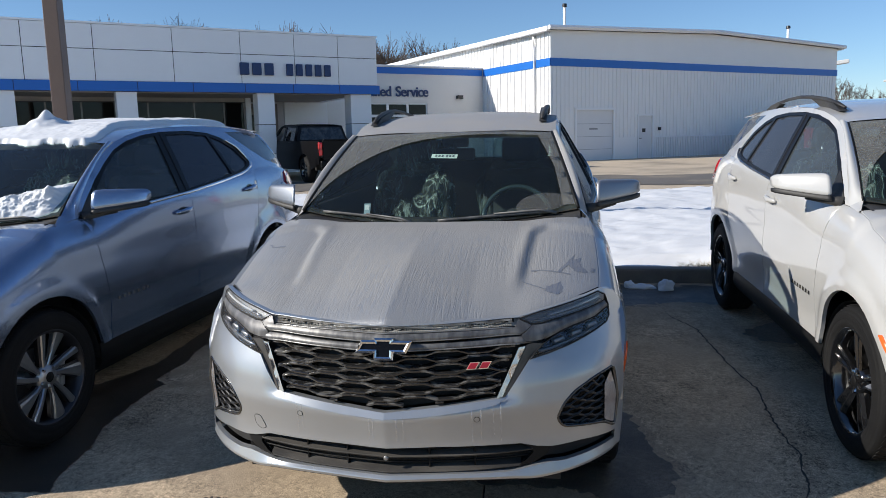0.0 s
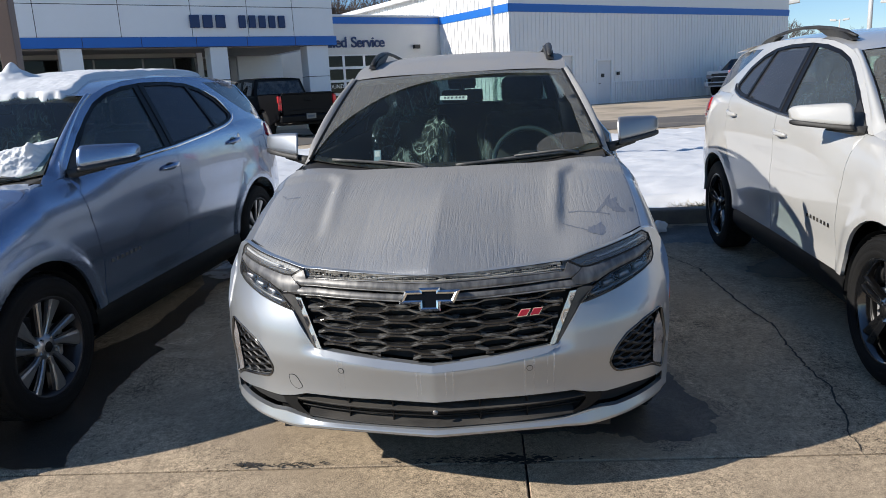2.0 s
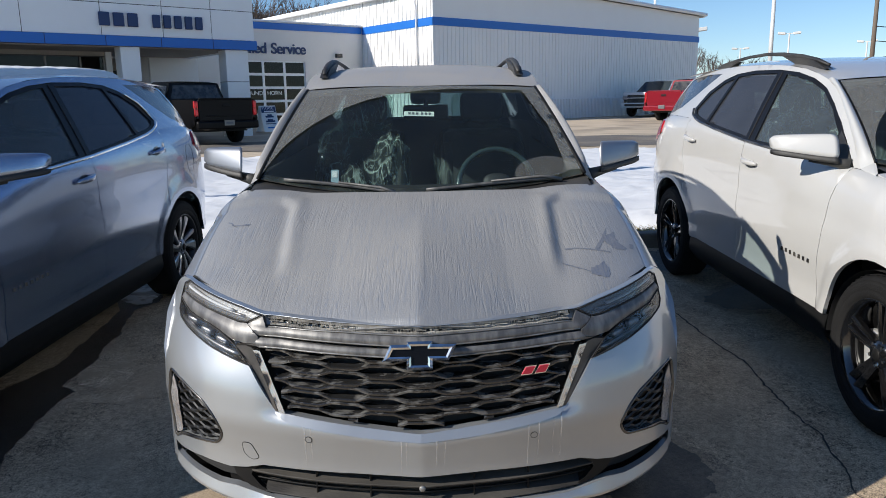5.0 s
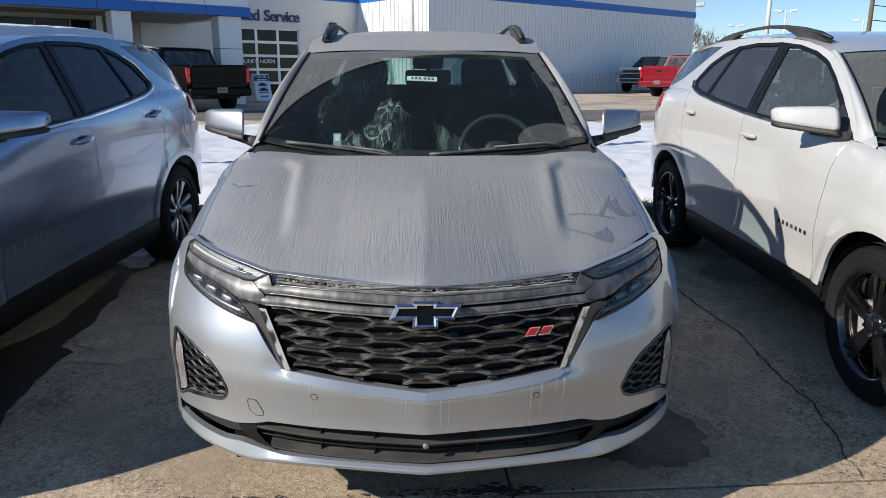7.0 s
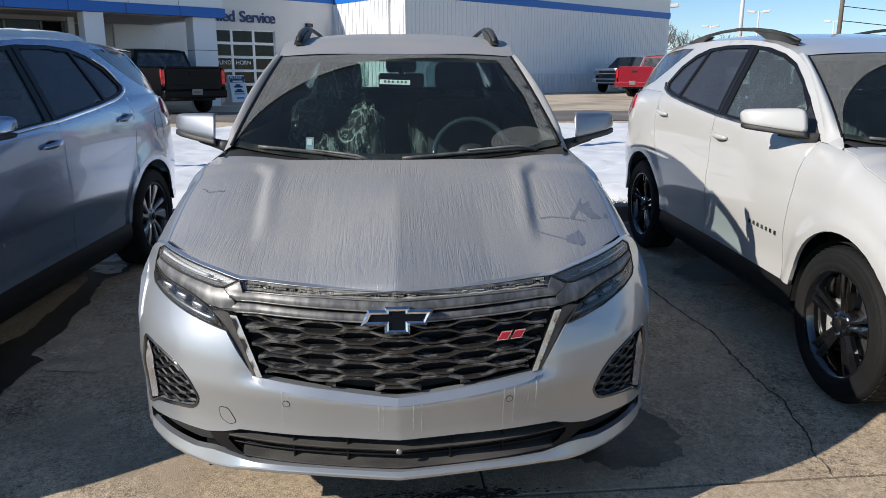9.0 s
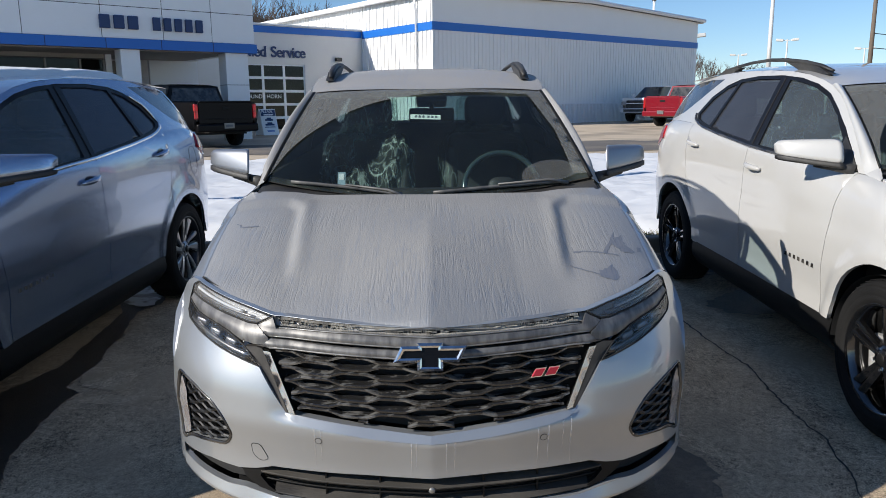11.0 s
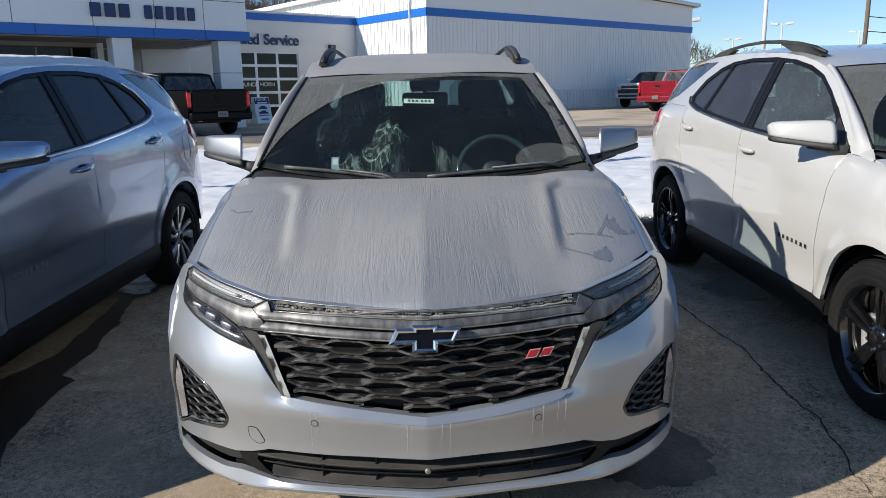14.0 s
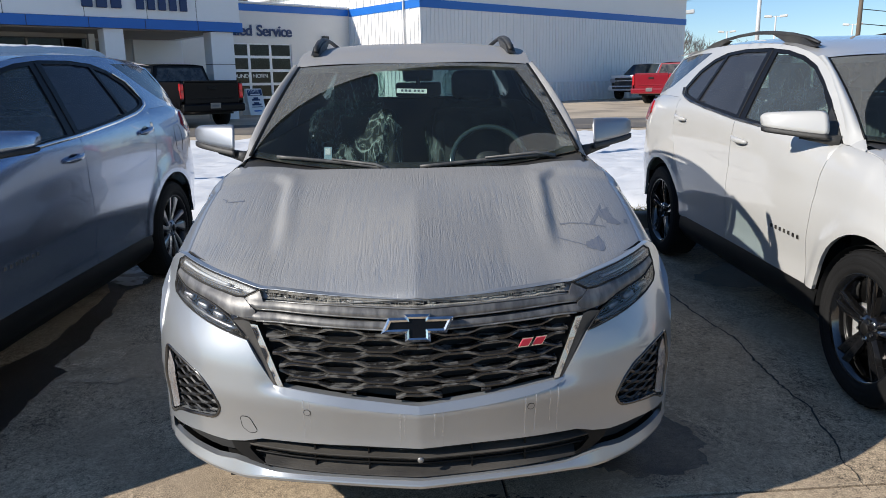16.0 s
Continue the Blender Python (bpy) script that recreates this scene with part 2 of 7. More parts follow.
STEEL = material("brake_steel", (0.22, 0.215, 0.21), 0.4, 0.9, 0.2, 20)
# faint teal film paints a haze of reflection over the dark cabin
GLASS_SCREEN = glass("windscreen_glass", (0.62, 0.80, 0.79), 0.016, (0.36, 0.44, 0.43), grain=8, uneven=0.6)
GLASS_REAR = glass("rear_screen_glass", (0.40, 0.52, 0.51), 0.03)
# bluish film on these two panes also paints in reflected sky
GLASS_SIDE = glass("side_glass", (0.62, 0.76, 0.77), 0.11, (0.36, 0.43, 0.47), grain=2.5, uneven=0.25)
GLASS_DARK = glass("privacy_glass", (0.09, 0.10, 0.115), 0.10, (0.30, 0.33, 0.40), grain=2.5, uneven=0.3)
LIGHT_GUIDE = material("milky_light_guide", (0.44, 0.46, 0.48), 0.4, 0, 0.05, 20)
GLASS_DAYLAMP = glass("dusty_lamp_lens", (0.86, 0.88, 0.90), 0.12, (0.50, 0.49, 0.47), grain=60, uneven=0.9)
GLASS_LAMP = glass("lamp_lens", (0.88, 0.90, 0.92), 0.025, (0.50, 0.49, 0.47), grain=60, uneven=0.9)
LAMP_INSIDE = material("lamp_reflector", (0.26, 0.26, 0.27), 0.30, 0.85, 0.2, 20)
RED_LENS = material("red_lens", (0.42, 0.012, 0.016), 0.15, 0, 0.1, 20, coat=0.8)
RED_BADGE = material("red_badge", (0.55, 0.03, 0.06), 0.3, 0.2, 0.1, 40)
AMBER = material("amber_lens", (0.80, 0.13, 0.025), 0.2, 0, 0.1, 20, coat=0.6)
INTERIOR = material("black_upholstery", (0.022, 0.022, 0.024), 0.7, 0, 0.2, 12, 0.3, 200)
DASH = material("dashboard_plastic", (0.018, 0.018, 0.019), 0.6, 0, 0.2, 12, 0.3, 300)
SNOW = material("snow", (0.68, 0.70, 0.72), 0.6, 0, 0.03, 2, 0.8, 11)
PAPER = material("paper_tag", (0.72, 0.80, 0.76), 0.6, 0, 0.03, 20)
INK = material("dark_ink", (0.10, 0.12, 0.14), 0.6)
SURROUND_BLACK = material("window_surround_black", (0.007, 0.007, 0.008), 0.38, 0, 0.3, 20, spec=0.22)
TRIM_BLACK = material("unpainted_black", (0.007, 0.007, 0.007), 0.5, 0, 0.3, 15, spec=0.2)
LAMP_BLACK = material("lamp_black", (0.014, 0.014, 0.015), 0.14, 0.0, 0.3, 25, coat=0.5)
SLAT_DUST = material("dusty_black_slat", (0.022, 0.021, 0.020), 0.6, 0, 0.3, 18, 0.4, 200, second=(0.085, 0.078, 0.068), second_amount=0.52, second_scale=7, second_edge=0.16, stretch=(0.4, 1, 1), spec=0.3)


# ---- mesh helpers ----
def part(name, bm, mat, parent=None, label="", smooth=False):
    """One bmesh as one mesh object under a thing or a part."""
    if all(e.is_manifold for e in bm.edges):
        bmesh.ops.recalc_face_normals(bm, faces=bm.faces)
    me = bpy.data.meshes.new(name)
    bm.to_mesh(me)
    bm.free()
    if smooth:
        me.polygons.foreach_set("use_smooth", [True] * len(me.polygons))
    me.materials.append(mat)
    ob = new(name, me)
    if parent:
        ob.parent = parent
    if label:
        ob["label"] = label
    return ob


def thing(name, m, label, category, group="", kind=""):
    e = new(name)
    e.empty_display_size = 0.1
    e.matrix_world = m
    return tagged(e, label, category, group, kind)


def add_box(bm, size, m=None, bevel=0.0, seg=2):
    r = bmesh.ops.create_cube(bm, size=1, matrix=(m or Matrix()) @ Matrix.Diagonal((*size, 1)))
    if bevel:
        es = list({e for v in r["verts"] for e in v.link_edges})
        bmesh.ops.bevel(bm, geom=es, offset=bevel, segments=seg, affect="EDGES", profile=0.5)
    return bm


def box(size, m=None, bevel=0.0, seg=2):
    return add_box(bmesh.new(), size, m, bevel, seg)


def add_cyl(bm, r0, r1, h, m=None, seg=24):
    bmesh.ops.create_cone(bm, cap_ends=True, segments=seg, radius1=r0, radius2=r1, depth=h, matrix=m or Matrix())
    return bm


def cyl(r0, r1, h, m=None, seg=24):
    return add_cyl(bmesh.new(), r0, r1, h, m, seg)


def ball(rx, ry, rz, m=None, power=1.0, seg=20):
    """An ellipsoid; power below 1 squares it off like a moulded housing."""
    bm = bmesh.new()
    bmesh.ops.create_uvsphere(bm, u_segments=seg, v_segments=seg // 2 + 2, radius=1)
    for v in bm.verts:
        v.co = Vector([math.copysign(abs(c) ** power, c) * r for c, r in zip(v.co, (rx, ry, rz))])
    if m:
        bm.transform(m)
    return bm


def tube(points, r, seg=10, closed=False, squash=1.0):
    """A round bar along points; r is a number or a list of radii."""
    pts = [Vector(p) for p in points]
    n = len(pts)
    rs = r if isinstance(r, (list, tuple)) else [r] * n
    bm, rings = bmesh.new(), []
    for i, p in enumerate(pts):
        a, b = pts[(i - 1) % n] if closed or i else p, pts[(i + 1) % n] if closed or i < n - 1 else p
        d = (b - a).normalized()
        u = d.cross(Vector((0, 0, 1)))
        u = u.normalized() if u.length > 1e-4 else Vector((1, 0, 0))
        w = u.cross(d)
        rings.append([bm.verts.new(p + (u * math.cos(k * math.tau / seg) + w * math.sin(k * math.tau / seg) * squash) * rs[i]) for k in range(seg)])
    for i in range(n if closed else n - 1):
        A, B = rings[i], rings[(i + 1) % n]
        for k in range(seg):
            bm.faces.new((A[k], A[(k + 1) % seg], B[(k + 1) % seg], B[k]))
    if not closed:
        bm.faces.new(rings[0])
        bm.faces.new(rings[-1][::-1])
    return bm


def lathe(profile, seg=48, m=None):
    """Turn (radius, along) points about the x axis."""
    bm, rings = bmesh.new(), []
    for r, a in profile:
        rings.append([bm.verts.new((a, r * math.cos(k * math.tau / seg), r * math.sin(k * math.tau / seg))) for k in range(seg)])
    for A, B in zip(rings, rings[1:]):
        for k in range(seg):
            bm.faces.new((A[k], A[(k + 1) % seg], B[(k + 1) % seg], B[k]))
    if m:
        bm.transform(m)
    return bm


def prism(outline, depth, m=None):
    """A flat polygon in x-z, given thickness along y."""
    bm = bmesh.new()
    a = [bm.verts.new((x, 0, z)) for x, z in outline]
    b = [bm.verts.new((x, depth, z)) for x, z in outline]
    bm.faces.new(a)
    bm.faces.new(b[::-1])
    for i in range(len(a)):
        j = (i + 1) % len(a)
        bm.faces.new((a[i], a[j], b[j], b[i]))
    if m:
        bm.transform(m)
    return bm


def curve(*pts):
    """A smooth line through (x, y) points, with gentle ends."""
    xs, ys = np.array([p[0] for p in pts], float), np.array([p[1] for p in pts], float)
    d = np.diff(ys) / np.diff(xs)
    m = np.zeros(len(xs))
    m[0], m[-1] = d[0], d[-1]
    for i in range(1, len(xs) - 1):
        m[i] = 0 if d[i - 1] * d[i] <= 0 else 2 * d[i - 1] * d[i] / (d[i - 1] + d[i])

    def at(x):
        if x <= xs[0]:
            return float(ys[0] + m[0] * (x - xs[0]))
        if x >= xs[-1]:
            return float(ys[-1] + m[-1] * (x - xs[-1]))
        i = int(np.searchsorted(xs, x)) - 1
        i = max(0, min(i, len(xs) - 2))
        h = xs[i + 1] - xs[i]
        t = (x - xs[i]) / h
        return float((2 * t ** 3 - 3 * t ** 2 + 1) * ys[i] + (t ** 3 - 2 * t ** 2 + t) * h * m[i] + (3 * t ** 2 - 2 * t ** 3) * ys[i + 1] + (t ** 3 - t ** 2) * h * m[i + 1])
    return at


def smooth01(t):
    t = max(0.0, min(1.0, t))
    return t * t * (3 - 2 * t)


def inside(poly, pts):
    p, q = np.asarray(poly, float), np.asarray(pts, float)
    hit = np.zeros(len(q), bool)
    x, y = q[:, 0], q[:, 1]
    j = len(p) - 1
    for i in range(len(p)):
        (xi, yi), (xj, yj) = p[i], p[j]
        if yi != yj:
            hit ^= ((yi > y) != (yj > y)) & (x < (xj - xi) * (y - yi) / (yj - yi) + xi)
        j = i
    return hit


def resample(poly, step):
    out = []
    for i, a in enumerate(poly):
        b = poly[(i + 1) % len(poly)]
        k = max(1, int(math.hypot(b[0] - a[0], b[1] - a[1]) / step + 0.5))
        out += [(a[0] + (b[0] - a[0]) * s / k, a[1] + (b[1] - a[1]) * s / k) for s in range(k)]
    return out


def rounded(poly, r, n=4):
    """The polygon with its corners cut to arcs of about r."""
    out = []
    for i, p in enumerate(poly):
        a, b, p = Vector(poly[i - 1]), Vector(poly[(i + 1) % len(poly)]), Vector(p)
        da, db = a - p, b - p
        ra, rb = min(r, da.length * 0.45), min(r, db.length * 0.45)
        s, e = p + da.normalized() * ra, p + db.normalized() * rb
        for k in range(n + 1):
            t = k / n
            q = s * (1 - t) ** 2 + p * 2 * t * (1 - t) + e * t * t
            out.append((q.x, q.y))
    return out


def panel(outline, place, thick=0.012, step=0.03, holes=(), edge=0.0):
    """A sheet cut to an outline with holes, laid by place(u, v, depth) on a curved surface, with turned-in edges."""
    loops = [resample(outline, step)] + [resample(h, step) for h in holes]
    pts, edges = [], []
    for lp in loops:
        o = len(pts)
        pts += lp
        edges += [(o + i, o + (i + 1) % len(lp)) for i in range(len(lp))]
    arr = np.array(pts)
    lo, hi = arr.min(0), arr.max(0)
    gx, gy = np.meshgrid(np.arange(lo[0] + step / 2, hi[0], step), np.arange(lo[1] + step / 2, hi[1], step))
    gx[::2] += step * 0.25
    gx[1::2] -= step * 0.25
    g = np.stack([gx.ravel(), gy.ravel()], 1)
    if len(g):
        keep = inside(loops[0], g)
        for lp in loops[1:]:
            keep &= ~inside(lp, g)
        g = g[keep]
    if len(g):
        near = np.min(np.hypot(g[:, None, 0] - arr[None, :, 0], g[:, None, 1] - arr[None, :, 1]), 1)
        g = g[near > step * 0.55]
        pts = pts + [tuple(p) for p in g]
    vs, _, fs, *_ = delaunay_2d_cdt([Vector(p) for p in pts], edges, [], 0, 1e-6)
    cen = np.array([np.mean([vs[i] for i in f], 0) for f in fs])
    keep = inside(loops[0], cen)
    for lp in loops[1:]:
        keep &= ~inside(lp, cen)
    bm = bmesh.new()
    vv = [None] * len(vs)
    for f, k in zip(fs, keep):
        if k:
            for i in f:
                if vv[i] is None:
                    vv[i] = bm.verts.new(place(vs[i][0], vs[i][1], 0.0))
            face = bm.faces.new([vv[i] for i in f])
            c = np.mean([vs[i] for i in f], 0)
            face.normal_update()
            if face.normal.dot(place(c[0], c[1], -0.01) - place(c[0], c[1], 0.0)) < 0:
                face.normal_flip()
    if thick:
        for lp in loops:
            a = [bm.verts.new(place(u, v, 0.0)) for u, v in lp]
            b = [bm.verts.new(place(u, v, thick)) for u, v in lp]
            for i in range(len(a)):
                j = (i + 1) % len(a)
                bm.faces.new((a[i], a[j], b[j], b[i]))
    return bm


def strip(a, b, mat_steps=1, thick=0.0):
    """A ribbon between two lines of points."""
    bm = bmesh.new()
    A, B = [bm.verts.new(p) for p in a], [bm.verts.new(p) for p in b]
    for i in range(len(A) - 1):
        bm.faces.new((A[i], A[i + 1], B[i + 1], B[i]))
    return bm


def grid(nu, nv, place):
    bm = bmesh.new()
    vs = [[bm.verts.new(place(i / (nu - 1), j / (nv - 1))) for j in range(nv)] for i in range(nu)]
    for i in range(nu - 1):
        for j in range(nv - 1):
            bm.faces.new((vs[i][j], vs[i + 1][j], vs[i + 1][j + 1], vs[i][j + 1]))
    return bm


def join(*bms):
    out = bms[0]
    for b in bms[1:]:
        me = bpy.data.meshes.new("tmp")
        b.to_mesh(me)
        b.free()
        out.from_mesh(me)
        bpy.data.meshes.remove(me)
    return out


def move(bm, m):
    bm.transform(m)
    return bm

# ---- setting: lot, island, buildings ----
CONCRETE = material("worn_concrete", (0.48, 0.40, 0.30), 0.85, 0, 0.14, 1.2, 1.0, 160, second=(0.26, 0.225, 0.175), second_amount=0.42, second_scale=0.5, second_edge=0.12)
SLAB = material("lot_concrete", (0.425, 0.336, 0.232), 0.9, 0, 0.20, 2.4, 0.5, 260, second=(0.36, 0.284, 0.198), second_amount=0.46, second_scale=1.7, second_edge=0.22, speck=0.90, object_random=0.06)
ASPHALT = material("grey_asphalt", (0.12, 0.112, 0.103), 0.9, 0, 0.2, 0.6, 1.0, 120, second=(0.24, 0.205, 0.16), second_amount=0.42, second_scale=0.55, second_edge=0.10)
KERB = material("kerb_concrete", (0.17, 0.155, 0.13), 0.9, 0, 0.2, 5, 1.0, 90, second=(0.12, 0.11, 0.10), second_amount=0.45, second_scale=3)
JOINT = material("joint_filler", (0.045, 0.04, 0.035), 0.95)
SIDING = material("white_metal_siding", (0.82, 0.82, 0.81), 0.45, 0, 0.03, 1.0)
PANEL_WHITE = material("white_composite_panel", (0.82, 0.83, 0.84), 0.4, 0, 0.03, 0.7)
BLUE = material("blue_band", (0.008, 0.135, 0.50), 0.4, 0, 0.06, 1.0)
NAVY = material("navy_letters", (0.006, 0.032, 0.12), 0.4, 0, 0.05, 4)
STUCCO = material("white_stucco", (0.72, 0.71, 0.68), 0.85, 0, 0.04, 1.5, 0.6, 40)
ALUMINIUM = material("dull_aluminium", (0.30, 0.31, 0.32), 0.5, 0.3, 0.05, 3)
DOOR_GREY = material("grey_white_door", (0.70, 0.71, 0.72), 0.5, 0, 0.04, 2)
SHADOW_GREY = material("dark_window_frame", (0.03, 0.03, 0.032), 0.4, 0.3)
MULLION = material("grey_window_mullion", (0.20, 0.195, 0.19), 0.45, 0.4, 0.1, 6)
POSTER_BLUE = material("blue_poster", (0.03, 0.12, 0.34), 0.5, 0, 0.3, 3)
STORE_GLASS = glass("storefront_glass", (0.11, 0.12, 0.125), 0.02, ior=1.38)
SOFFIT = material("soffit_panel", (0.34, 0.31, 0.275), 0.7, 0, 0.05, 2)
ROOFING = material("grey_roofing", (0.42, 0.42, 0.41), 0.8, 0, 0.1, 2)


def structure(name, bm, mat, m=None, label="", parent=None, smooth=False):
    ob = part(name, bm, mat, parent, "", smooth)
    if m:
        ob.matrix_world = m
    if not parent:
        tagged(ob, label, "", "", "structure")
    return ob


rise_y = curve((-80, -2.0), (-30, -0.99), (0, 0.0), (4.7, 0.155), (14, 0.28), (34, 0.535), (60, 0.7), (120, 0.8), (900, 1.0))


def ground_z(y):
    return rise_y(y)


ys = sorted({-80, -30, -15, -6, 0, 3, 4.7, 8, 11, 14, 18, 24, 34, 45, 60, 90, 120, 200, 400, 900})
bm = bmesh.new()
rows = [[bm.verts.new((x, y, ground_z(y) - (0.05 if -18 < y < 4.7 else 0.0))) for x in (-900, -200, -60, -30, -14, 14, 30, 60, 200, 900)] for y in ys]
for A, B in zip(rows, rows[1:]):
    for i in range(len(A) - 1):
        bm.faces.new((A[i], A[i + 1], B[i + 1], B[i]))
ground = structure("ground", bm, CONCRETE, label="worn concrete lot that rises gently to the buildings")

# drive lane of darker asphalt between island and forecourt
def lane(u, v):
    x = -40 + 80 * u
    ragged_in = 0.9 * noise.noise(Vector((x * 0.35, 2, 1))) + 0.4 * noise.noise(Vector((x * 1.3, 4, 1)))
    ragged_out = 1.3 * noise.noise(Vector((x * 0.30, 7, 3))) + 0.5 * noise.noise(Vector((x * 1.1, 9, 3)))
    y = (14.6 + ragged_in) * (1 - v) + (18.6 + ragged_out) * v + 3.4 * (u + 0.25)
    return Vector((x, y, ground_z(y) + 0.012))


bm = grid(320, 8, lane)
road = structure("road", bm, ASPHALT, label="grey asphalt drive lane")

# kerb and snow-covered island
kerb = structure("kerb", join(*[box((2.98, 0.15, 0.21), pose(-22.5 + 3.0 * k, 4.81, 0.04 + ground_z(4.8)), 0.025) for k in range(16)]), KERB, label="worn concrete kerb behind the cars")


def snow_top(u, v):
    x, y = -24 + 48 * u, 4.90 + 9.3 * v
    edge = min(1.0, v / 0.06, (1 - v) / 0.05)
    h = 0.085 + 0.07 * noise.noise(Vector((x * 0.5, y * 0.7, 1))) + 0.03 * noise.noise(Vector((x * 2.2, y * 2.6, 4))) + 0.026 * noise.noise(Vector((x * 6, y * 7, 2))) + 0.010 * noise.noise(Vector((x * 17, y * 19, 5)))
    return Vector((x, y + 0.12 * noise.noise(Vector((x * 1.3, 0, 7))) * (v < 0.05), ground_z(y) + 0.05 + max(0.0, h + 0.06) * smooth01(edge)))


structure("snow_island", grid(520, 120, snow_top), SNOW, label="snow-covered planted island", smooth=True)
# lot slabs with open joints
pavement = new("pavement")
tagged(pavement, "concrete paving slabs with dark joints", "", "", "structure")
JOINTS = LOT @ pose(0.318, 0.362, 0, 0, 0, 2.6)
pavement.matrix_world = JOINTS
SX, SY = 3.66, 3.66
for i in range(-4, 4):
    for j in range(-3, 2):
        x0, y0 = SX * i, SY * j
        y1 = min(y0 + SY, 4.84)
        if y1 - y0 < 0.3:
            continue
        b = box((SX - 0.009, y1 - y0 - 0.015, 0.06), None, 0.004, 1)
        o = part("slab", b, SLAB, pavement)
        o.location = (x0 + SX / 2, (y0 + y1) / 2, -0.03)

HALL = pose(0.204, 31.73, 0, 0, 0, 38.5)
FLOOR = 0.46


def wall(name, x0, x1, y0, y1, z0, z1, mat, parent, label=""):
    return part(name, box((abs(x1 - x0), abs(y1 - y0), z1 - z0), Matrix.Translation(((x0 + x1) / 2, (y0 + y1) / 2, (z0 + z1) / 2))), mat, parent, label)


# workshop
shop = thing("workshop_building", HALL, "white metal-clad workshop with a blue stripe", "building")
gable = [(0, FLOOR - 0.3), (21.1, FLOOR - 0.3), (21.1, 6.42), (10.6, 6.74), (0, 6.42)]
gd, md = (1.49, 3.75, 2.89), (5.40, 6.32, 2.62)


def shop_front(x, z, d):
    return Vector((x, d, z))


holes = [[(gd[0], FLOOR - 0.1), (gd[1], FLOOR - 0.1), (gd[1], gd[2]), (gd[0], gd[2])], [(md[0], FLOOR - 0.1), (md[1], FLOOR - 0.1), (md[1], md[2]), (md[0], md[2])]]
part("gable_wall", panel(gable, shop_front, 0.25, 0.9, holes), SIDING, shop)
wall("side_wall", 0, 0.25, 0.25, 32, FLOOR - 0.3, 6.42, SIDING, shop)
wall("side_wall", 20.85, 21.1, 0.25, 32, FLOOR - 0.3, 6.42, SIDING, shop)
wall("rear_wall", 0.25, 20.85, 31.75, 32, FLOOR - 0.3, 6.42, SIDING, shop)
for x0, x1, z0, z1 in ((-0.25, 10.6, 6.45, 6.80), (21.35, 10.6, 6.45, 6.80)):
    bm = bmesh.new()
    a = [bm.verts.new(p) for p in ((x0, -0.25, z0), (x1, -0.25, z1), (x1, 32.2, z1), (x0, 32.2, z0))]
    b = [bm.verts.new(v.co + Vector((0, 0, 0.12))) for v in a]
    bm.faces.new(a), bm.faces.new(b[::-1])
    for k in range(4):
        bm.faces.new((a[k], a[(k + 1) % 4], b[(k + 1) % 4], b[k]))
    part("roof", bm, ROOFING, shop)
part("eave_gutter", box((0.22, 32.4, 0.22), pose(-0.24, 16.0, 6.46), 0.04), PANEL_WHITE, shop)
part("eave_gutter", box((0.22, 32.4, 0.22), pose(21.34, 16.0, 6.46), 0.04), PANEL_WHITE, shop)
for x0, x1, z0, z1 in ((-0.3, 10.6, 6.50, 6.83), (21.4, 10.6, 6.50, 6.83)):
    part("verge_trim", tube([(x0, -0.29, z0), (x1, -0.29, z1)], 0.11, 6), PANEL_WHITE, shop)
wall("blue_stripe", -0.04, 21.14, -0.04, -0.002, 4.86, 5.21, BLUE, shop)
wall("blue_stripe", -0.04, -0.002, -0.04, 5.60, 4.86, 5.21, BLUE, shop)
for k in range(88):
    x = 0.12 + k * 0.24
    if x < 21:
        z0 = FLOOR
        if gd[0] - 0.15 < x < gd[1] + 0.15:
            z0 = gd[2] + 0.12
        if md[0] - 0.12 < x < md[1] + 0.12:
            z0 = md[2] + 0.1
        wall("siding_rib", x - 0.02, x + 0.02, -0.022, -0.002, max(z0, 1.60 if x > 3.8 else z0), 4.85, SIDING, shop)
for k in range(70):
    y = 0.15 + k * 0.30
    wall("siding_rib", -0.030, -0.002, y - 0.03, y + 0.03, FLOOR if y < 5.6 else 5.22, 6.38, SIDING, shop)
wall("wainscot", 6.42, 21.1, -0.045, -0.002, FLOOR, 1.56, SIDING, shop, "ribbed white wainscot")
for k in range(120):
    x = 6.5 + k * 0.12
    wall("wainscot_rib", x - 0.028, x + 0.028, -0.095, -0.044, FLOOR, 1.56, SIDING, shop)
wall("wainscot", 3.85, 5.30, -0.045, -0.002, FLOOR, 1.56, SIDING, shop)
wall("wainscot_cap", 6.42, 21.1, -0.08, -0.002, 1.565, 1.61, PANEL_WHITE, shop)
og = wall("overhead_door", gd[0] + 0.002, gd[1] - 0.002, 0.06, 0.12, FLOOR - 0.2, gd[2] - 0.002, DOOR_GREY, shop, "plain white overhead door")
for z in (1.05, 1.65, 2.25):
    wall("door_groove", gd[0] + 0.03, gd[1] - 0.03, 0.055, 0.059, z, z + 0.015, ALUMINIUM, og)
wall("door_notice", gd[0] + 0.85, gd[0] + 1.35, 0.05, 0.058, 1.98, 2.06, ALUMINIUM, og, "small grey notice bar")
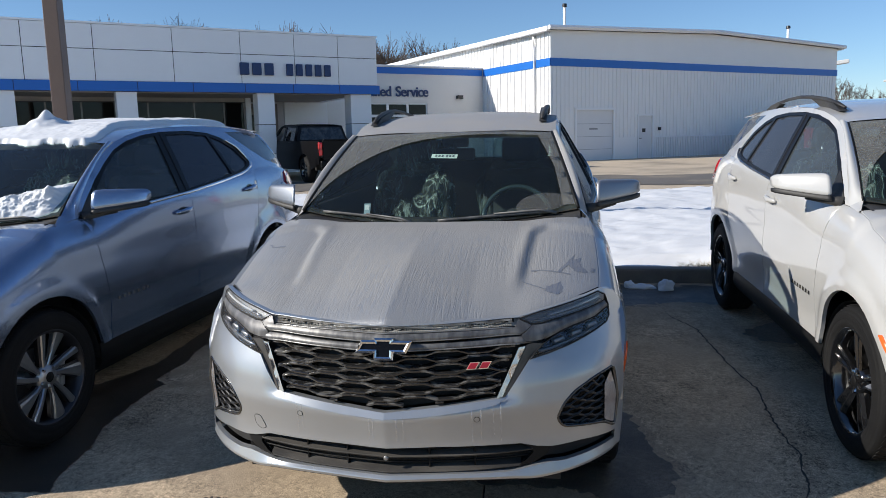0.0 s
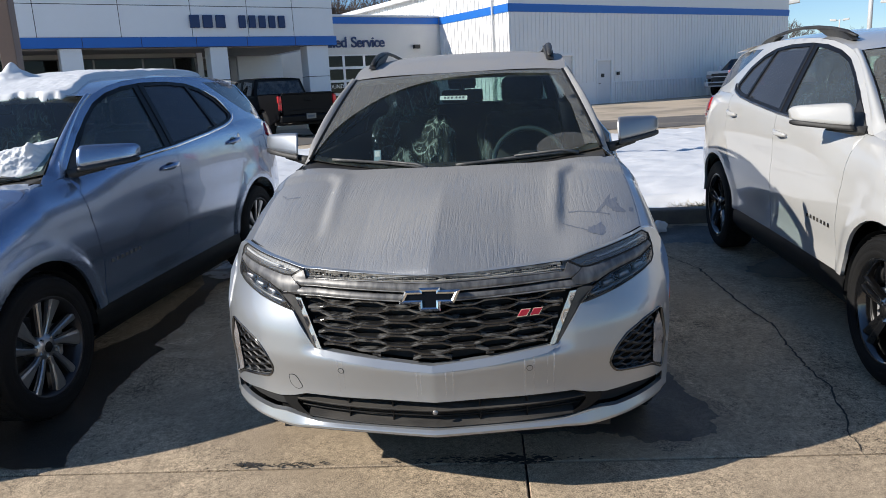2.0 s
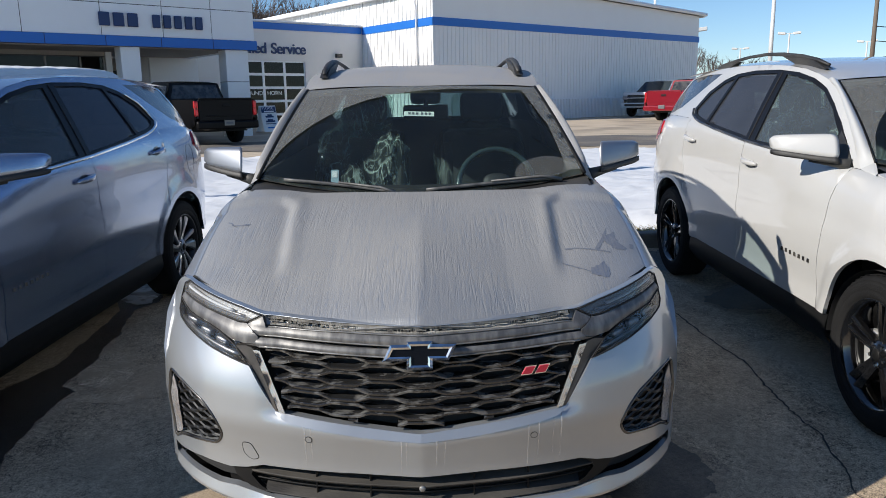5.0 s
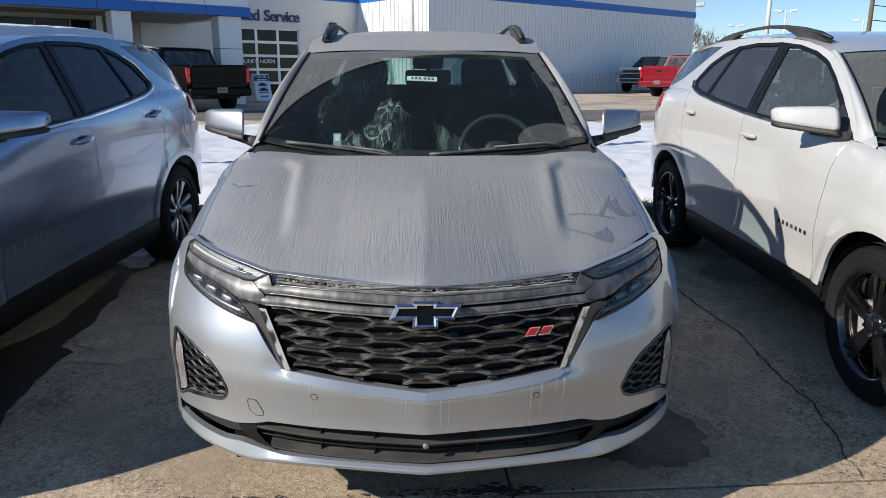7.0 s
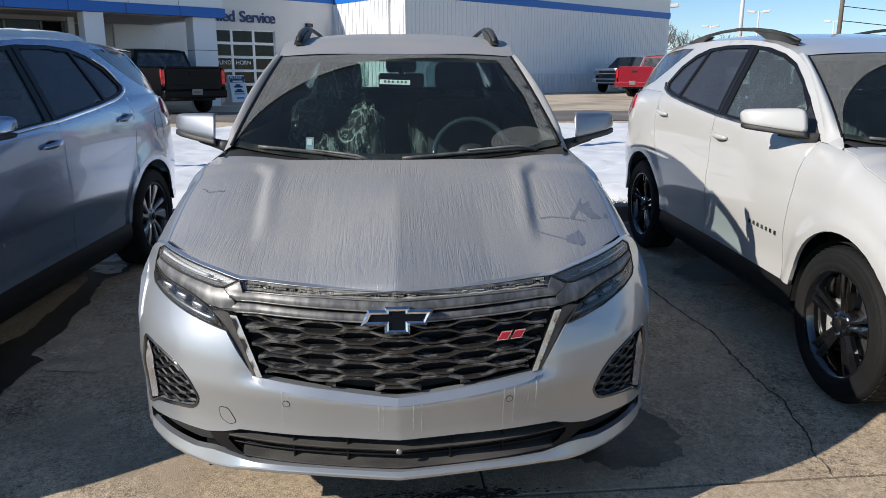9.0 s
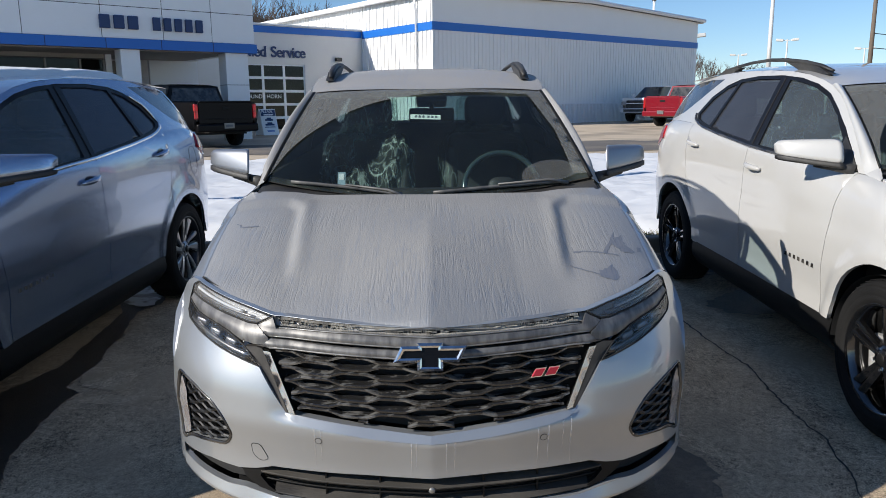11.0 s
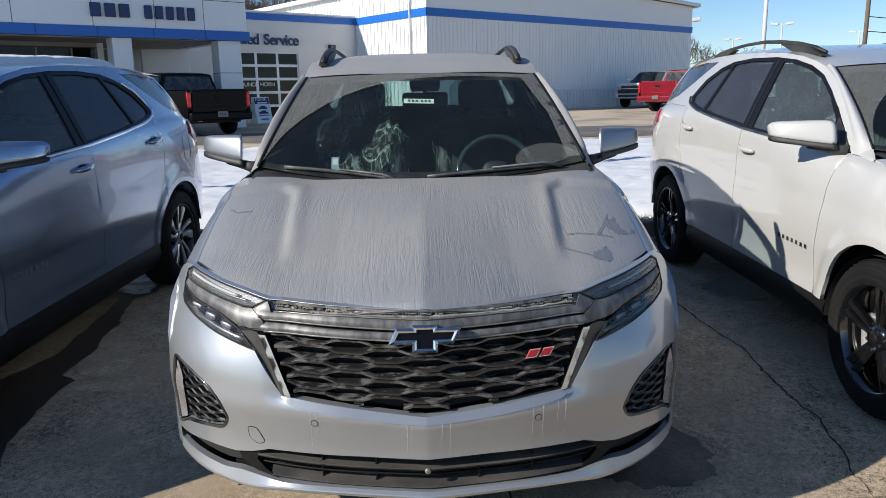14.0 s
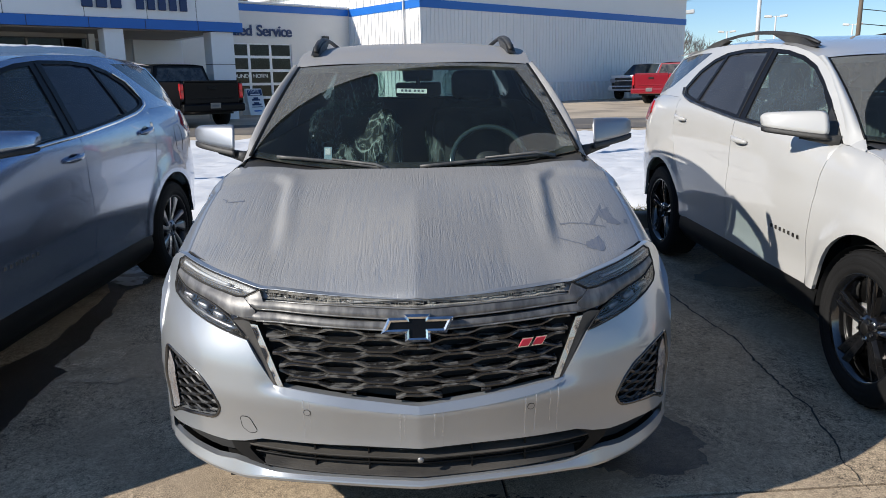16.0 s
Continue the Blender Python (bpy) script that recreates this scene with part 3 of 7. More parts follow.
for x0, x1, z0, z1 in ((gd[0] - 0.1, gd[0], FLOOR, gd[2]), (gd[1], gd[1] + 0.1, FLOOR, gd[2]), (gd[0] - 0.1, gd[1] + 0.1, gd[2], gd[2] + 0.1), (md[0] - 0.07, md[0], FLOOR, md[2]), (md[1], md[1] + 0.07, FLOOR, md[2]), (md[0] - 0.07, md[1] + 0.07, md[2], md[2] + 0.07)):
    wall("door_trim", x0, x1, -0.06, 0.02, z0, z1, PANEL_WHITE, shop)
dd = wall("service_door", md[0] + 0.002, md[1] - 0.002, 0.05, 0.10, FLOOR - 0.2, md[2] - 0.002, DOOR_GREY, shop, "grey steel personnel door")
wall("door_window", md[0] + 0.30, md[0] + 0.52, 0.035, 0.048, 1.82, 2.0, SHADOW_GREY, dd)
part("door_lever", tube([(md[0] + 0.10, 0.0, 1.52), (md[0] + 0.10, -0.02, 1.52), (md[0] + 0.20, -0.02, 1.52)], 0.02, 8), STEEL, dd)
wall("wall_box", md[1] + 0.38, md[1] + 0.50, -0.14, -0.03, 1.90, 2.06, SHADOW_GREY, shop)
part("downpipe", tube([(-0.13, 1.1, 6.3), (-0.13, 1.1, 5.9), (-0.07, 1.1, 5.75), (-0.07, 1.1, FLOOR)], 0.06, 8), PANEL_WHITE, shop, smooth=True)
for x, y, z in ((4.02, 4.0, 8.42), (19.3, 2.0, 7.85)):
    v = part("vent_pipe", cyl(0.075, 0.075, z - 6.3, pose(x, y, (z + 6.3) / 2), 16), PANEL_WHITE, shop, smooth=True)
    part("vent_cap", cyl(0.13, 0.11, 0.16, pose(x, y, z), 16), SHADOW_GREY, v)

# service block
svc = thing("service_building", HALL, "white service block with a glazed overhead door", "building")
sy, stop = 5.67, 5.24
sd = (-6.55, -3.30, 3.50)
part("front_wall", panel([(-26, FLOOR - 0.3), (0, FLOOR - 0.3), (0, stop), (-26, stop)], lambda x, z, d: Vector((x, sy + d, z)), 0.25, 0.9, [[(sd[0], FLOOR - 0.1), (sd[1], FLOOR - 0.1), (sd[1], sd[2]), (sd[0], sd[2])]]), STUCCO, svc)
wall("roof", -26, 0, sy + 0.25, sy + 22, 4.9, 5.1, ROOFING, svc)
wall("rear_wall", -26, 0, sy + 22, sy + 22.2, FLOOR, 5.1, STUCCO, svc)
wall("side_wall", -26.2, -26, sy, sy + 22, FLOOR, 5.1, STUCCO, svc)
wall("blue_stripe", -9.4, -0.06, sy - 0.04, sy - 0.002, 4.90, 5.20, BLUE, svc)
wall("coping", -26, -0.002, sy - 0.08, sy + 0.3, 5.242, 5.31, PANEL_WHITE, svc)
rows_, cols_ = 5, 3
door = thing("glazed_overhead_door", HALL, "white glazed overhead door with words on its panes", "door")
wd, hd = (sd[1] - sd[0]) / cols_, (sd[2] - FLOOR) / rows_
for c in range(cols_ + 1):
    wall("door_stile", sd[0] + c * wd - 0.06, sd[0] + c * wd + 0.06, sy + 0.05, sy + 0.10, FLOOR, sd[2], PANEL_WHITE, door)
for r in range(rows_ + 1):
    wall("door_rail", sd[0] + 0.06, sd[1] - 0.06, sy + 0.052, sy + 0.098, FLOOR + r * hd - 0.06, FLOOR + r * hd + 0.06, PANEL_WHITE, door)
for r in range(rows_):
    for c in range(cols_):
        wall("pane", sd[0] + c * wd + 0.06, sd[0] + (c + 1) * wd - 0.06, sy + 0.07, sy + 0.08, FLOOR + r * hd + 0.06, FLOOR + (r + 1) * hd - 0.06, STORE_GLASS, door)
wall("wall_lamp", -1.62, -1.32, sy - 0.2, sy - 0.002, 3.72, 3.90, SHADOW_GREY, svc, "dark wall-mounted lamp")
wall("room_floor", -12, 0, sy + 0.3, sy + 21, FLOOR - 0.1, FLOOR, CONCRETE, svc)


def text(name, body, size, m, mat, parent, depth=0.02, space=1.0, align="LEFT", bold=0.0):
    cu = bpy.data.curves.new(name, "FONT")
    cu.body, cu.size, cu.extrude, cu.space_character, cu.align_x, cu.offset = body, size, depth, space, align, bold
    tmp = bpy.data.objects.new(name, cu)
    scene.collection.objects.link(tmp)
    dg = bpy.context.evaluated_depsgraph_get()
    me = bpy.data.meshes.new_from_object(tmp.evaluated_get(dg))
    bpy.data.objects.remove(tmp)
    bpy.data.curves.remove(cu)
    me.materials.clear()
    me.materials.append(mat)
    ob = new(name, me)
    ob.parent = parent
    ob.matrix_local = m
    return ob


word = text("wall_lettering", "Service", 0.68, pose(-3.24, sy - 0.03, 3.83, 90), NAVY, svc, 0.03, 0.92, "RIGHT", 0.010)
reach = -min(v.co.x for v in word.data.vertices)
text("wall_lettering", "Certified", 0.68, pose(-3.46 - reach, sy - 0.03, 3.83, 90), NAVY, svc, 0.03, 0.92, "RIGHT", 0.010)
text("pane_lettering", "SOUND", 0.26, pose(sd[0] + 0.10, sy + 0.06, FLOOR + 2 * hd + 0.28, 90), PANEL_WHITE, door, 0.003)
text("pane_lettering", "HORN", 0.26, pose(sd[0] + wd + 0.14, sy + 0.06, FLOOR + 2 * hd + 0.28, 90), PANEL_WHITE, door, 0.003)

# showroom with its clad canopy
store = thing("showroom_building", HALL, "showroom with white clad canopy and blue band", "building")
fy, fx1, fx0 = -2.0, -9.5, -32.0
wall("fascia_core", fx0, fx1 - 0.03, fy + 0.03, fy + 0.6, 3.40, 5.35, SHADOW_GREY, store)
wall("canopy_side", fx1 - 0.6, fx1, fy + 0.6, sy - 0.01, 3.40, 5.35, PANEL_WHITE, store)
cuts = [-32, -29.2, -26.4, -23.6, -20.8, -18.9, -16.6, -14.45, -12.6, -11.0, fx1]
for a, b in zip(cuts, cuts[1:]):
    for z0, z1 in ((3.68, 4.62), (4.64, 5.36)):
        part("cladding_panel", box((b - a - 0.02, 0.03, z1 - z0), pose((a + b) / 2, fy + 0.012, (z0 + z1) / 2), 0.004, 1), PANEL_WHITE, store)
for z0, z1 in ((3.68, 4.62), (4.64, 5.36)):
    part("cladding_panel", box((0.03, 0.58, z1 - z0), pose(fx1 - 0.012, fy + 0.31, (z0 + z1) / 2), 0.004, 1), PANEL_WHITE, store)
wall("blue_band", fx0, fx1 + 0.06, fy - 0.05, fy - 0.004, 3.37, 3.67, BLUE, store)
wall("blue_band", fx1 + 0.01, fx1 + 0.06, fy - 0.004, fy + 1.2, 3.37, 3.67, BLUE, store)
wall("coping", fx0, fx1 + 0.03, fy - 0.02, fy + 0.65, 5.37, 5.43, PANEL_WHITE, store)
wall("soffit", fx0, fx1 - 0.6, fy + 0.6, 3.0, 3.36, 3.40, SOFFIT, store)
wall("roof", fx0, fx1 - 0.6, fy + 0.6, 22, 4.5, 4.6, ROOFING, store)
for a, b in ((-21.7, -21.1), (-18.36, -17.76), (-13.94, -13.36), (-10.54, -9.74)):
    p = wall("column", a, b, fy + 0.08, fy + 0.68, FLOOR, 3.36, PANEL_WHITE, store, "white clad column")
    for z in (1.3, 2.3):
        wall("column_joint", a - 0.003, b + 0.003, fy + 0.077, fy + 0.683, z, z + 0.02, SHADOW_GREY, p)
gy = 0.6
bars = [-31.0, -29.4, -27.9, -26.3, -24.8, -23.2, -21.6, -20.27, -19.2, -18.17, -17.11, -15.55, -14.5, -13.76]
for x in bars:
    wall("window_mullion", x - 0.028, x + 0.028, gy, gy + 0.1, FLOOR, 3.18, MULLION, store)
for a, b in zip(bars, bars[1:]):
    wall("shop_window", a + 0.028, b - 0.028, gy + 0.04, gy + 0.05, FLOOR, 3.18, STORE_GLASS, store)
wall("window_transom", -31.03, -13.73, gy - 0.01, gy + 0.11, 3.18, 3.215, SHADOW_GREY, store)
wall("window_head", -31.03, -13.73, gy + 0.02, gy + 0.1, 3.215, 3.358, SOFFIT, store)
wall("window_poster", -21.06, -20.62, gy + 0.09, gy + 0.10, 2.40, 3.06, POSTER_BLUE, store, "blue poster inside the shop window")
for x in (-27.9, -26.2, -24.5, -22.8, -21.1, -19.42, -17.73, -16.05, -14.37, -12.7, -11.0):
    wall("band_joint", x - 0.012, x + 0.012, fy - 0.053, fy - 0.05, 3.372, 3.668, NAVY, store)
wall("return_wall", -13.7, -13.5, gy, 4.4, FLOOR, 3.358, PANEL_WHITE, store)
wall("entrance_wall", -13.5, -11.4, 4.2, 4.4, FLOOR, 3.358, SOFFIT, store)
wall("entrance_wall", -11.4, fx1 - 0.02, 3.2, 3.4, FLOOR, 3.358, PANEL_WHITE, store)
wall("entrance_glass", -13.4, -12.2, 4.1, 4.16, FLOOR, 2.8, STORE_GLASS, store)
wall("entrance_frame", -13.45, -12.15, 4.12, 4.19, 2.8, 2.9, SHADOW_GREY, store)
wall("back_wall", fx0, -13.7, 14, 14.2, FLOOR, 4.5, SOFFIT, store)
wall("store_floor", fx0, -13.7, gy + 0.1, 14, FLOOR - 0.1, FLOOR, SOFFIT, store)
wall("store_end", fx0 - 0.2, fx0, gy, 22, FLOOR, 4.5, PANEL_WHITE, store)
# sign: a name, drawn as plain bars
for x0, x1, n_bars in ((-14.57, -13.32, 3), (-12.98, -11.27, 5)):
    step_x = (x1 - x0) / n_bars
    for k in range(n_bars):
        part("sign_bar", box((step_x - 0.11, 0.10, 0.40), pose(x0 + (k + 0.5) * step_x, fy - 0.06, 4.15), 0.02), NAVY, store, "navy raised sign bar")

# steel pole in the island
pole = thing("lamp_pole", pose(-5.91, 6.5, ground_z(6.5)), "brown square steel lamp pole in the snow", "lamp pole")
BROWN = material("brown_painted_steel", (0.115, 0.08, 0.066), 0.5, 0.1, 0.12, 3)
part("shaft", box((0.19, 0.19, 9.0), pose(0, 0, 4.5, 0, 0, 12), 0.01), BROWN, pole)
part("base_plate", box((0.36, 0.36, 0.05), pose(0, 0, 0.18), 0.01), BROWN, pole)
part("footing", cyl(0.30, 0.30, 0.5, pose(0, 0, -0.05), 24), KERB, pole)
part("arm", box((1.2, 0.08, 0.08), pose(0.0, 0, 8.9)), BROWN, pole)
part("lamp_head", box((0.5, 0.35, 0.16), pose(0.7, 0, 8.9), 0.03), BROWN, pole)
part("lamp_head", box((0.5, 0.35, 0.16), pose(-0.7, 0, 8.9), 0.03), BROWN, pole)

# ---- the sport utility cars: one body, three trims. Local axes: nose at y = 0, tail at y = 4.65 ----
nose_base = curve((0.15, 0.12), (0.22, 0.06), (0.29, 0.016), (0.36, 0.02), (0.45, 0.03), (0.52, 0.022), (0.57, 0.014), (0.62, 0.022), (0.72, 0.042), (0.82, 0.062), (0.90, 0.092), (0.96, 0.125))


def nose(x, z):
    a = abs(x)
    y = nose_base(z) + 0.36 * a * a + 0.30 * a ** 8 + 0.10 * min(a, 0.2) * (1 - min(a, 0.2) / 0.4) + 0.15 * a * a * smooth01((z - 0.65) / 0.25)
    low = 0.574 + 0.046 * min(a / 0.41, 1.0) ** 1.2
    y += 0.016 * smooth01((z - low + 0.026) / 0.026) * smooth01((0.52 - a) / 0.10)
    return y


brow_line = curve((0, 0.893), (0.228, 0.897), (0.47, 0.9005), (0.57, 0.9145), (0.66, 0.9255), (0.76, 0.9385), (0.83, 0.947), (0.90, 0.956))


def brow(x):
    """The height of the seam between bonnet and nose."""
    return brow_line(abs(x))


def lip_low(x):
    """The lower edge of the painted lip."""
    return lip_line(abs(x))


lip_line = curve((0, 0.309), (0.25, 0.313), (0.46, 0.304), (0.57, 0.292), (0.67, 0.296), (0.81, 0.308), (0.90, 0.320))


def seam(x):
    return nose(x, brow(x))


rise = curve((0, 0), (0.02, 0.020), (0.06, 0.040), (0.14, 0.068), (0.3, 0.117), (0.6, 0.180), (0.85, 0.214), (1.05, 0.236), (1.25, 0.25))


def bonnet(x, y):
    a = abs(x)
    z = brow(min(a, 0.85)) + rise(max(0.0, y - seam(x)))
    crease = 0.462 + 0.078 * (y - 0.55)
    sunk = smooth01((y - 0.36) / 0.28) * smooth01((1.135 - 0.10 * (a - 0.5) - y) / 0.06)
    z -= 0.021 * smooth01((a - crease - 0.004 - 0.05 * smooth01((y - 0.98) / 0.14)) / 0.046) * sunk
    z += 0.005 * math.exp(-((a - crease) / 0.03) ** 2) * sunk
    z -= 0.036 * min(a, 0.30) / 0.30 * smooth01((1.05 - y) / 0.6)
    z -= 0.34 * max(0.0, a - 0.60) ** 2 * smooth01((y - 0.5) / 0.3)
    return z


bonnet_edge = curve((0.5, 0.805), (0.7, 0.815), (1.0, 0.810), (1.2, 0.795), (1.38, 0.772))
half_width = curve((0.35, 0.875), (0.44, 0.900), (0.52, 0.913), (0.65, 0.919), (0.95, 0.9215), (1.4, 0.906), (2.3, 0.900), (3.2, 0.908), (3.72, 0.9215), (4.05, 0.908), (4.3, 0.865), (4.45, 0.81), (4.56, 0.74))
side_in = curve((0.15, 0.07), (0.25, 0.045), (0.35, 0.026), (0.42, 0.018), (0.50, 0.020), (0.60, 0.010), (0.70, 0.0), (0.80, 0.0))
belt_x = curve((1.20, 0.797), (1.36, 0.790), (1.5, 0.799), (1.65, 0.824), (1.8, 0.848), (2.1, 0.866), (2.5, 0.868), (3.2, 0.862), (3.6, 0.84), (4.0, 0.80), (4.3, 0.75), (4.5, 0.69))
belt_z = curve((1.20, 1.128), (1.36, 1.136), (1.6, 1.145), (1.8, 1.153), (2.5, 1.180), (3.2, 1.238), (3.6, 1.265), (4.0, 1.262), (4.3, 1.24), (4.5, 1.20))


def shoulder(y):
    if y < 1.20:
        x = bonnet_edge(max(y, 0.5)) + 0.004
        return x, bonnet(x - 0.004, y) - 0.002
    if y < 1.36:
        t = (y - 1.20) / 0.16
        x0 = bonnet_edge(1.20) + 0.004
        return x0 + (belt_x(1.36) - x0) * smooth01(t), bonnet(x0, 1.2) - 0.002 + (belt_z(1.36) - bonnet(x0, 1.2)) * smooth01(t)
    return belt_x(y), belt_z(y)


def flank(sign):
    """Places (y, s, depth) on the side: s is height up to 0.8, then runs over the shoulder to 1.2 at its top edge."""
    def place(y, s, d):
        w = half_width(y)
        r = min(math.hypot(y - ARCH_F, s - AXLE_Z), math.hypot(y - ARCH_R, s - AXLE_Z))
        w += 0.014 * (1 - smooth01((r - 0.475) / 0.05)) if s <= 0.9 else 0.0
        if s <= 0.8:
            return Vector((sign * (w - side_in(s) - d), y, s))
        t = (s - 0.8) / 0.4
        tx, tz = shoulder(y)
        c = (w - 0.006, tz - (0.05 if y > 1.4 else 0.045))
        x = (1 - t) ** 2 * w + 2 * t * (1 - t) * c[0] + t * t * tx
        z = (1 - t) ** 2 * 0.8 + 2 * t * (1 - t) * c[1] + t * t * tz
        x -= 0.006 * math.exp(-((z - 0.90) / 0.05) ** 2) * smooth01((y - 0.9) / 0.4)
        return Vector((sign * (x - d), y, z))
    return place


EAVE_X = 0.625
eave = curve((1.3, 1.52), (2.0, 1.548), (2.2, 1.598), (2.45, 1.632), (2.8, 1.644), (3.2, 1.640), (3.7, 1.615), (4.0, 1.592), (4.3, 1.555), (4.5, 1.52))


def cabin(sign):
    """Places (y, z, depth) on the side above the belt."""
    def place(y, z, d):
        bx, bz = shoulder(max(y, 1.36))
        top = eave(y)
        t = (z - bz) / (top - bz)
        ex = EAVE_X - 0.06 * smooth01((y - 3.4) / 1.0)
        x = bx + (ex - bx) * t + 0.02 * t * (1 - t)
        return Vector((sign * (x - d), y, z))
    return place


def screen(x, v, d=0.0):
    """The windscreen: v runs from its foot to its head."""
    y0, y1 = 1.235 + 0.22 * x * x, 1.935 + 0.18 * x * x
    z0, z1 = 1.108 + 0.065 * (x / 0.735) ** 2, 1.566 - 0.018 * (x / 0.6) ** 2
    n = 0.035 * 4 * v * (1 - v)
    return Vector((x, y0 + (y1 - y0) * v - 0.4 * n + d * 0.5, z0 + (z1 - z0) * v + 0.55 * n - d * 0.85))


def screen_half(v):
    return 0.738 + (0.594 - 0.738) * v


roof_mid = curve((1.9, 1.560), (2.1, 1.592), (2.5, 1.655), (3.0, 1.684), (3.6, 1.672), (4.1, 1.615), (4.4, 1.565))


def roof(x, y, d=0.0):
    a = abs(x) / EAVE_X
    e = eave(y)
    return Vector((x, y, e + (roof_mid(y) - e) * (1 - a ** 3.2) - d))


def mirror_x(poly):
    return [(-x, z) for x, z in poly]


def on_nose(sign=1, out=0.0):
    return lambda x, z, d: Vector((sign * x, nose(x, z) + d - out, z))


def flat_on(sign, a, b, c, out=0.0):
    """Places (x, z, depth) on the plane through three points of the nose."""
    p, q, r = (Vector((x, nose(x, z), z)) for x, z in (a, b, c))
    n = (q - p).cross(r - p)
    return lambda x, z, d: Vector((sign * x, p.y - (n.x * (x - p.x) + n.z * (z - p.z)) / n.y + d - out, z))


def bulged(top, low, amount, sign=1, out=0.0):
    """Places (x, z, depth) on the nose, swelling between an upper and a lower line."""
    tx, tz, lx, lz = [p[0] for p in top], [p[1] for p in top], [p[0] for p in low], [p[1] for p in low]

    def place(x, z, d):
        a = abs(x)
        hi, lo = float(np.interp(a, tx, tz)), float(np.interp(a, lx, lz))
        t = max(-1.0, min(1.0, (2 * z - hi - lo) / max(0.004, hi - lo)))
        return Vector((sign * x, nose(x, z) + d - out - amount * (1 - t * t), z))
    return place


ARCH_F, ARCH_R, AXLE_Z, ARCH = 0.965, 3.700, 0.360, 0.430
LAMP_UP = [(0.497, 0.893), (0.57, 0.907), (0.66, 0.918), (0.76, 0.931), (0.800, 0.936), (0.828, 0.917), (0.826, 0.896), (0.79, 0.890), (0.70, 0.880), (0.62, 0.872), (0.575, 0.867), (0.545, 0.869)]
DIVIDER = [(0.546, 0.865), (0.575, 0.863), (0.62, 0.868), (0.70, 0.876), (0.79, 0.886), (0.828, 0.892), (0.842, 0.872), (0.785, 0.851), (0.70, 0.841), (0.65, 0.830), (0.60, 0.812), (0.548, 0.808), (0.505, 0.815), (0.505, 0.836)]
LAMP_LOW = [(0.842, 0.868), (0.785, 0.847), (0.70, 0.837), (0.65, 0.826), (0.605, 0.806), (0.585, 0.796), (0.536, 0.749), (0.60, 0.761), (0.68, 0.777), (0.785, 0.803), (0.834, 0.819), (0.846, 0.836)]
FOG = [(0.858, 0.660), (0.780, 0.643), (0.705, 0.610), (0.662, 0.570), (0.636, 0.513), (0.660, 0.472), (0.755, 0.455), (0.820, 0.440), (0.866, 0.402), (0.880, 0.52)]
INTAKE = [(0.0, 0.434), (0.20, 0.438), (0.42, 0.434), (0.50, 0.431), (0.56, 0.413), (0.62, 0.402), (0.73, 0.401), (0.845, 0.386), (0.868, 0.384), (0.864, 0.352), (0.76, 0.344), (0.665, 0.338), (0.60, 0.344), (0.54, 0.338), (0.465, 0.329), (0.243, 0.334), (0.0, 0.331)]


def both(half):
    """Close a half outline, given from the middle outwards and back, into a whole one."""
    return [(x, z) for x, z in half] + [(-x, z) for x, z in half[::-1] if x > 1e-6]


def shrink(outline, d):
    """The outline moved inwards by d, corners mitred."""
    n = len(outline)
    area = sum(outline[i - 1][0] * outline[i][1] - outline[i][0] * outline[i - 1][1] for i in range(n))
    k, out = math.copysign(d, area), []
    for i in range(n):
        a, p, b = Vector(outline[i - 1]), Vector(outline[i]), Vector(outline[(i + 1) % n])
        u, v = (p - a).normalized(), (b - p).normalized()
        nu, nv = Vector((-u.y, u.x)), Vector((-v.y, v.x))
        m = (nu + nv) / (1 + nu.dot(nv))
        out.append((p.x + m.x * k, p.y + m.y * k))
    return out


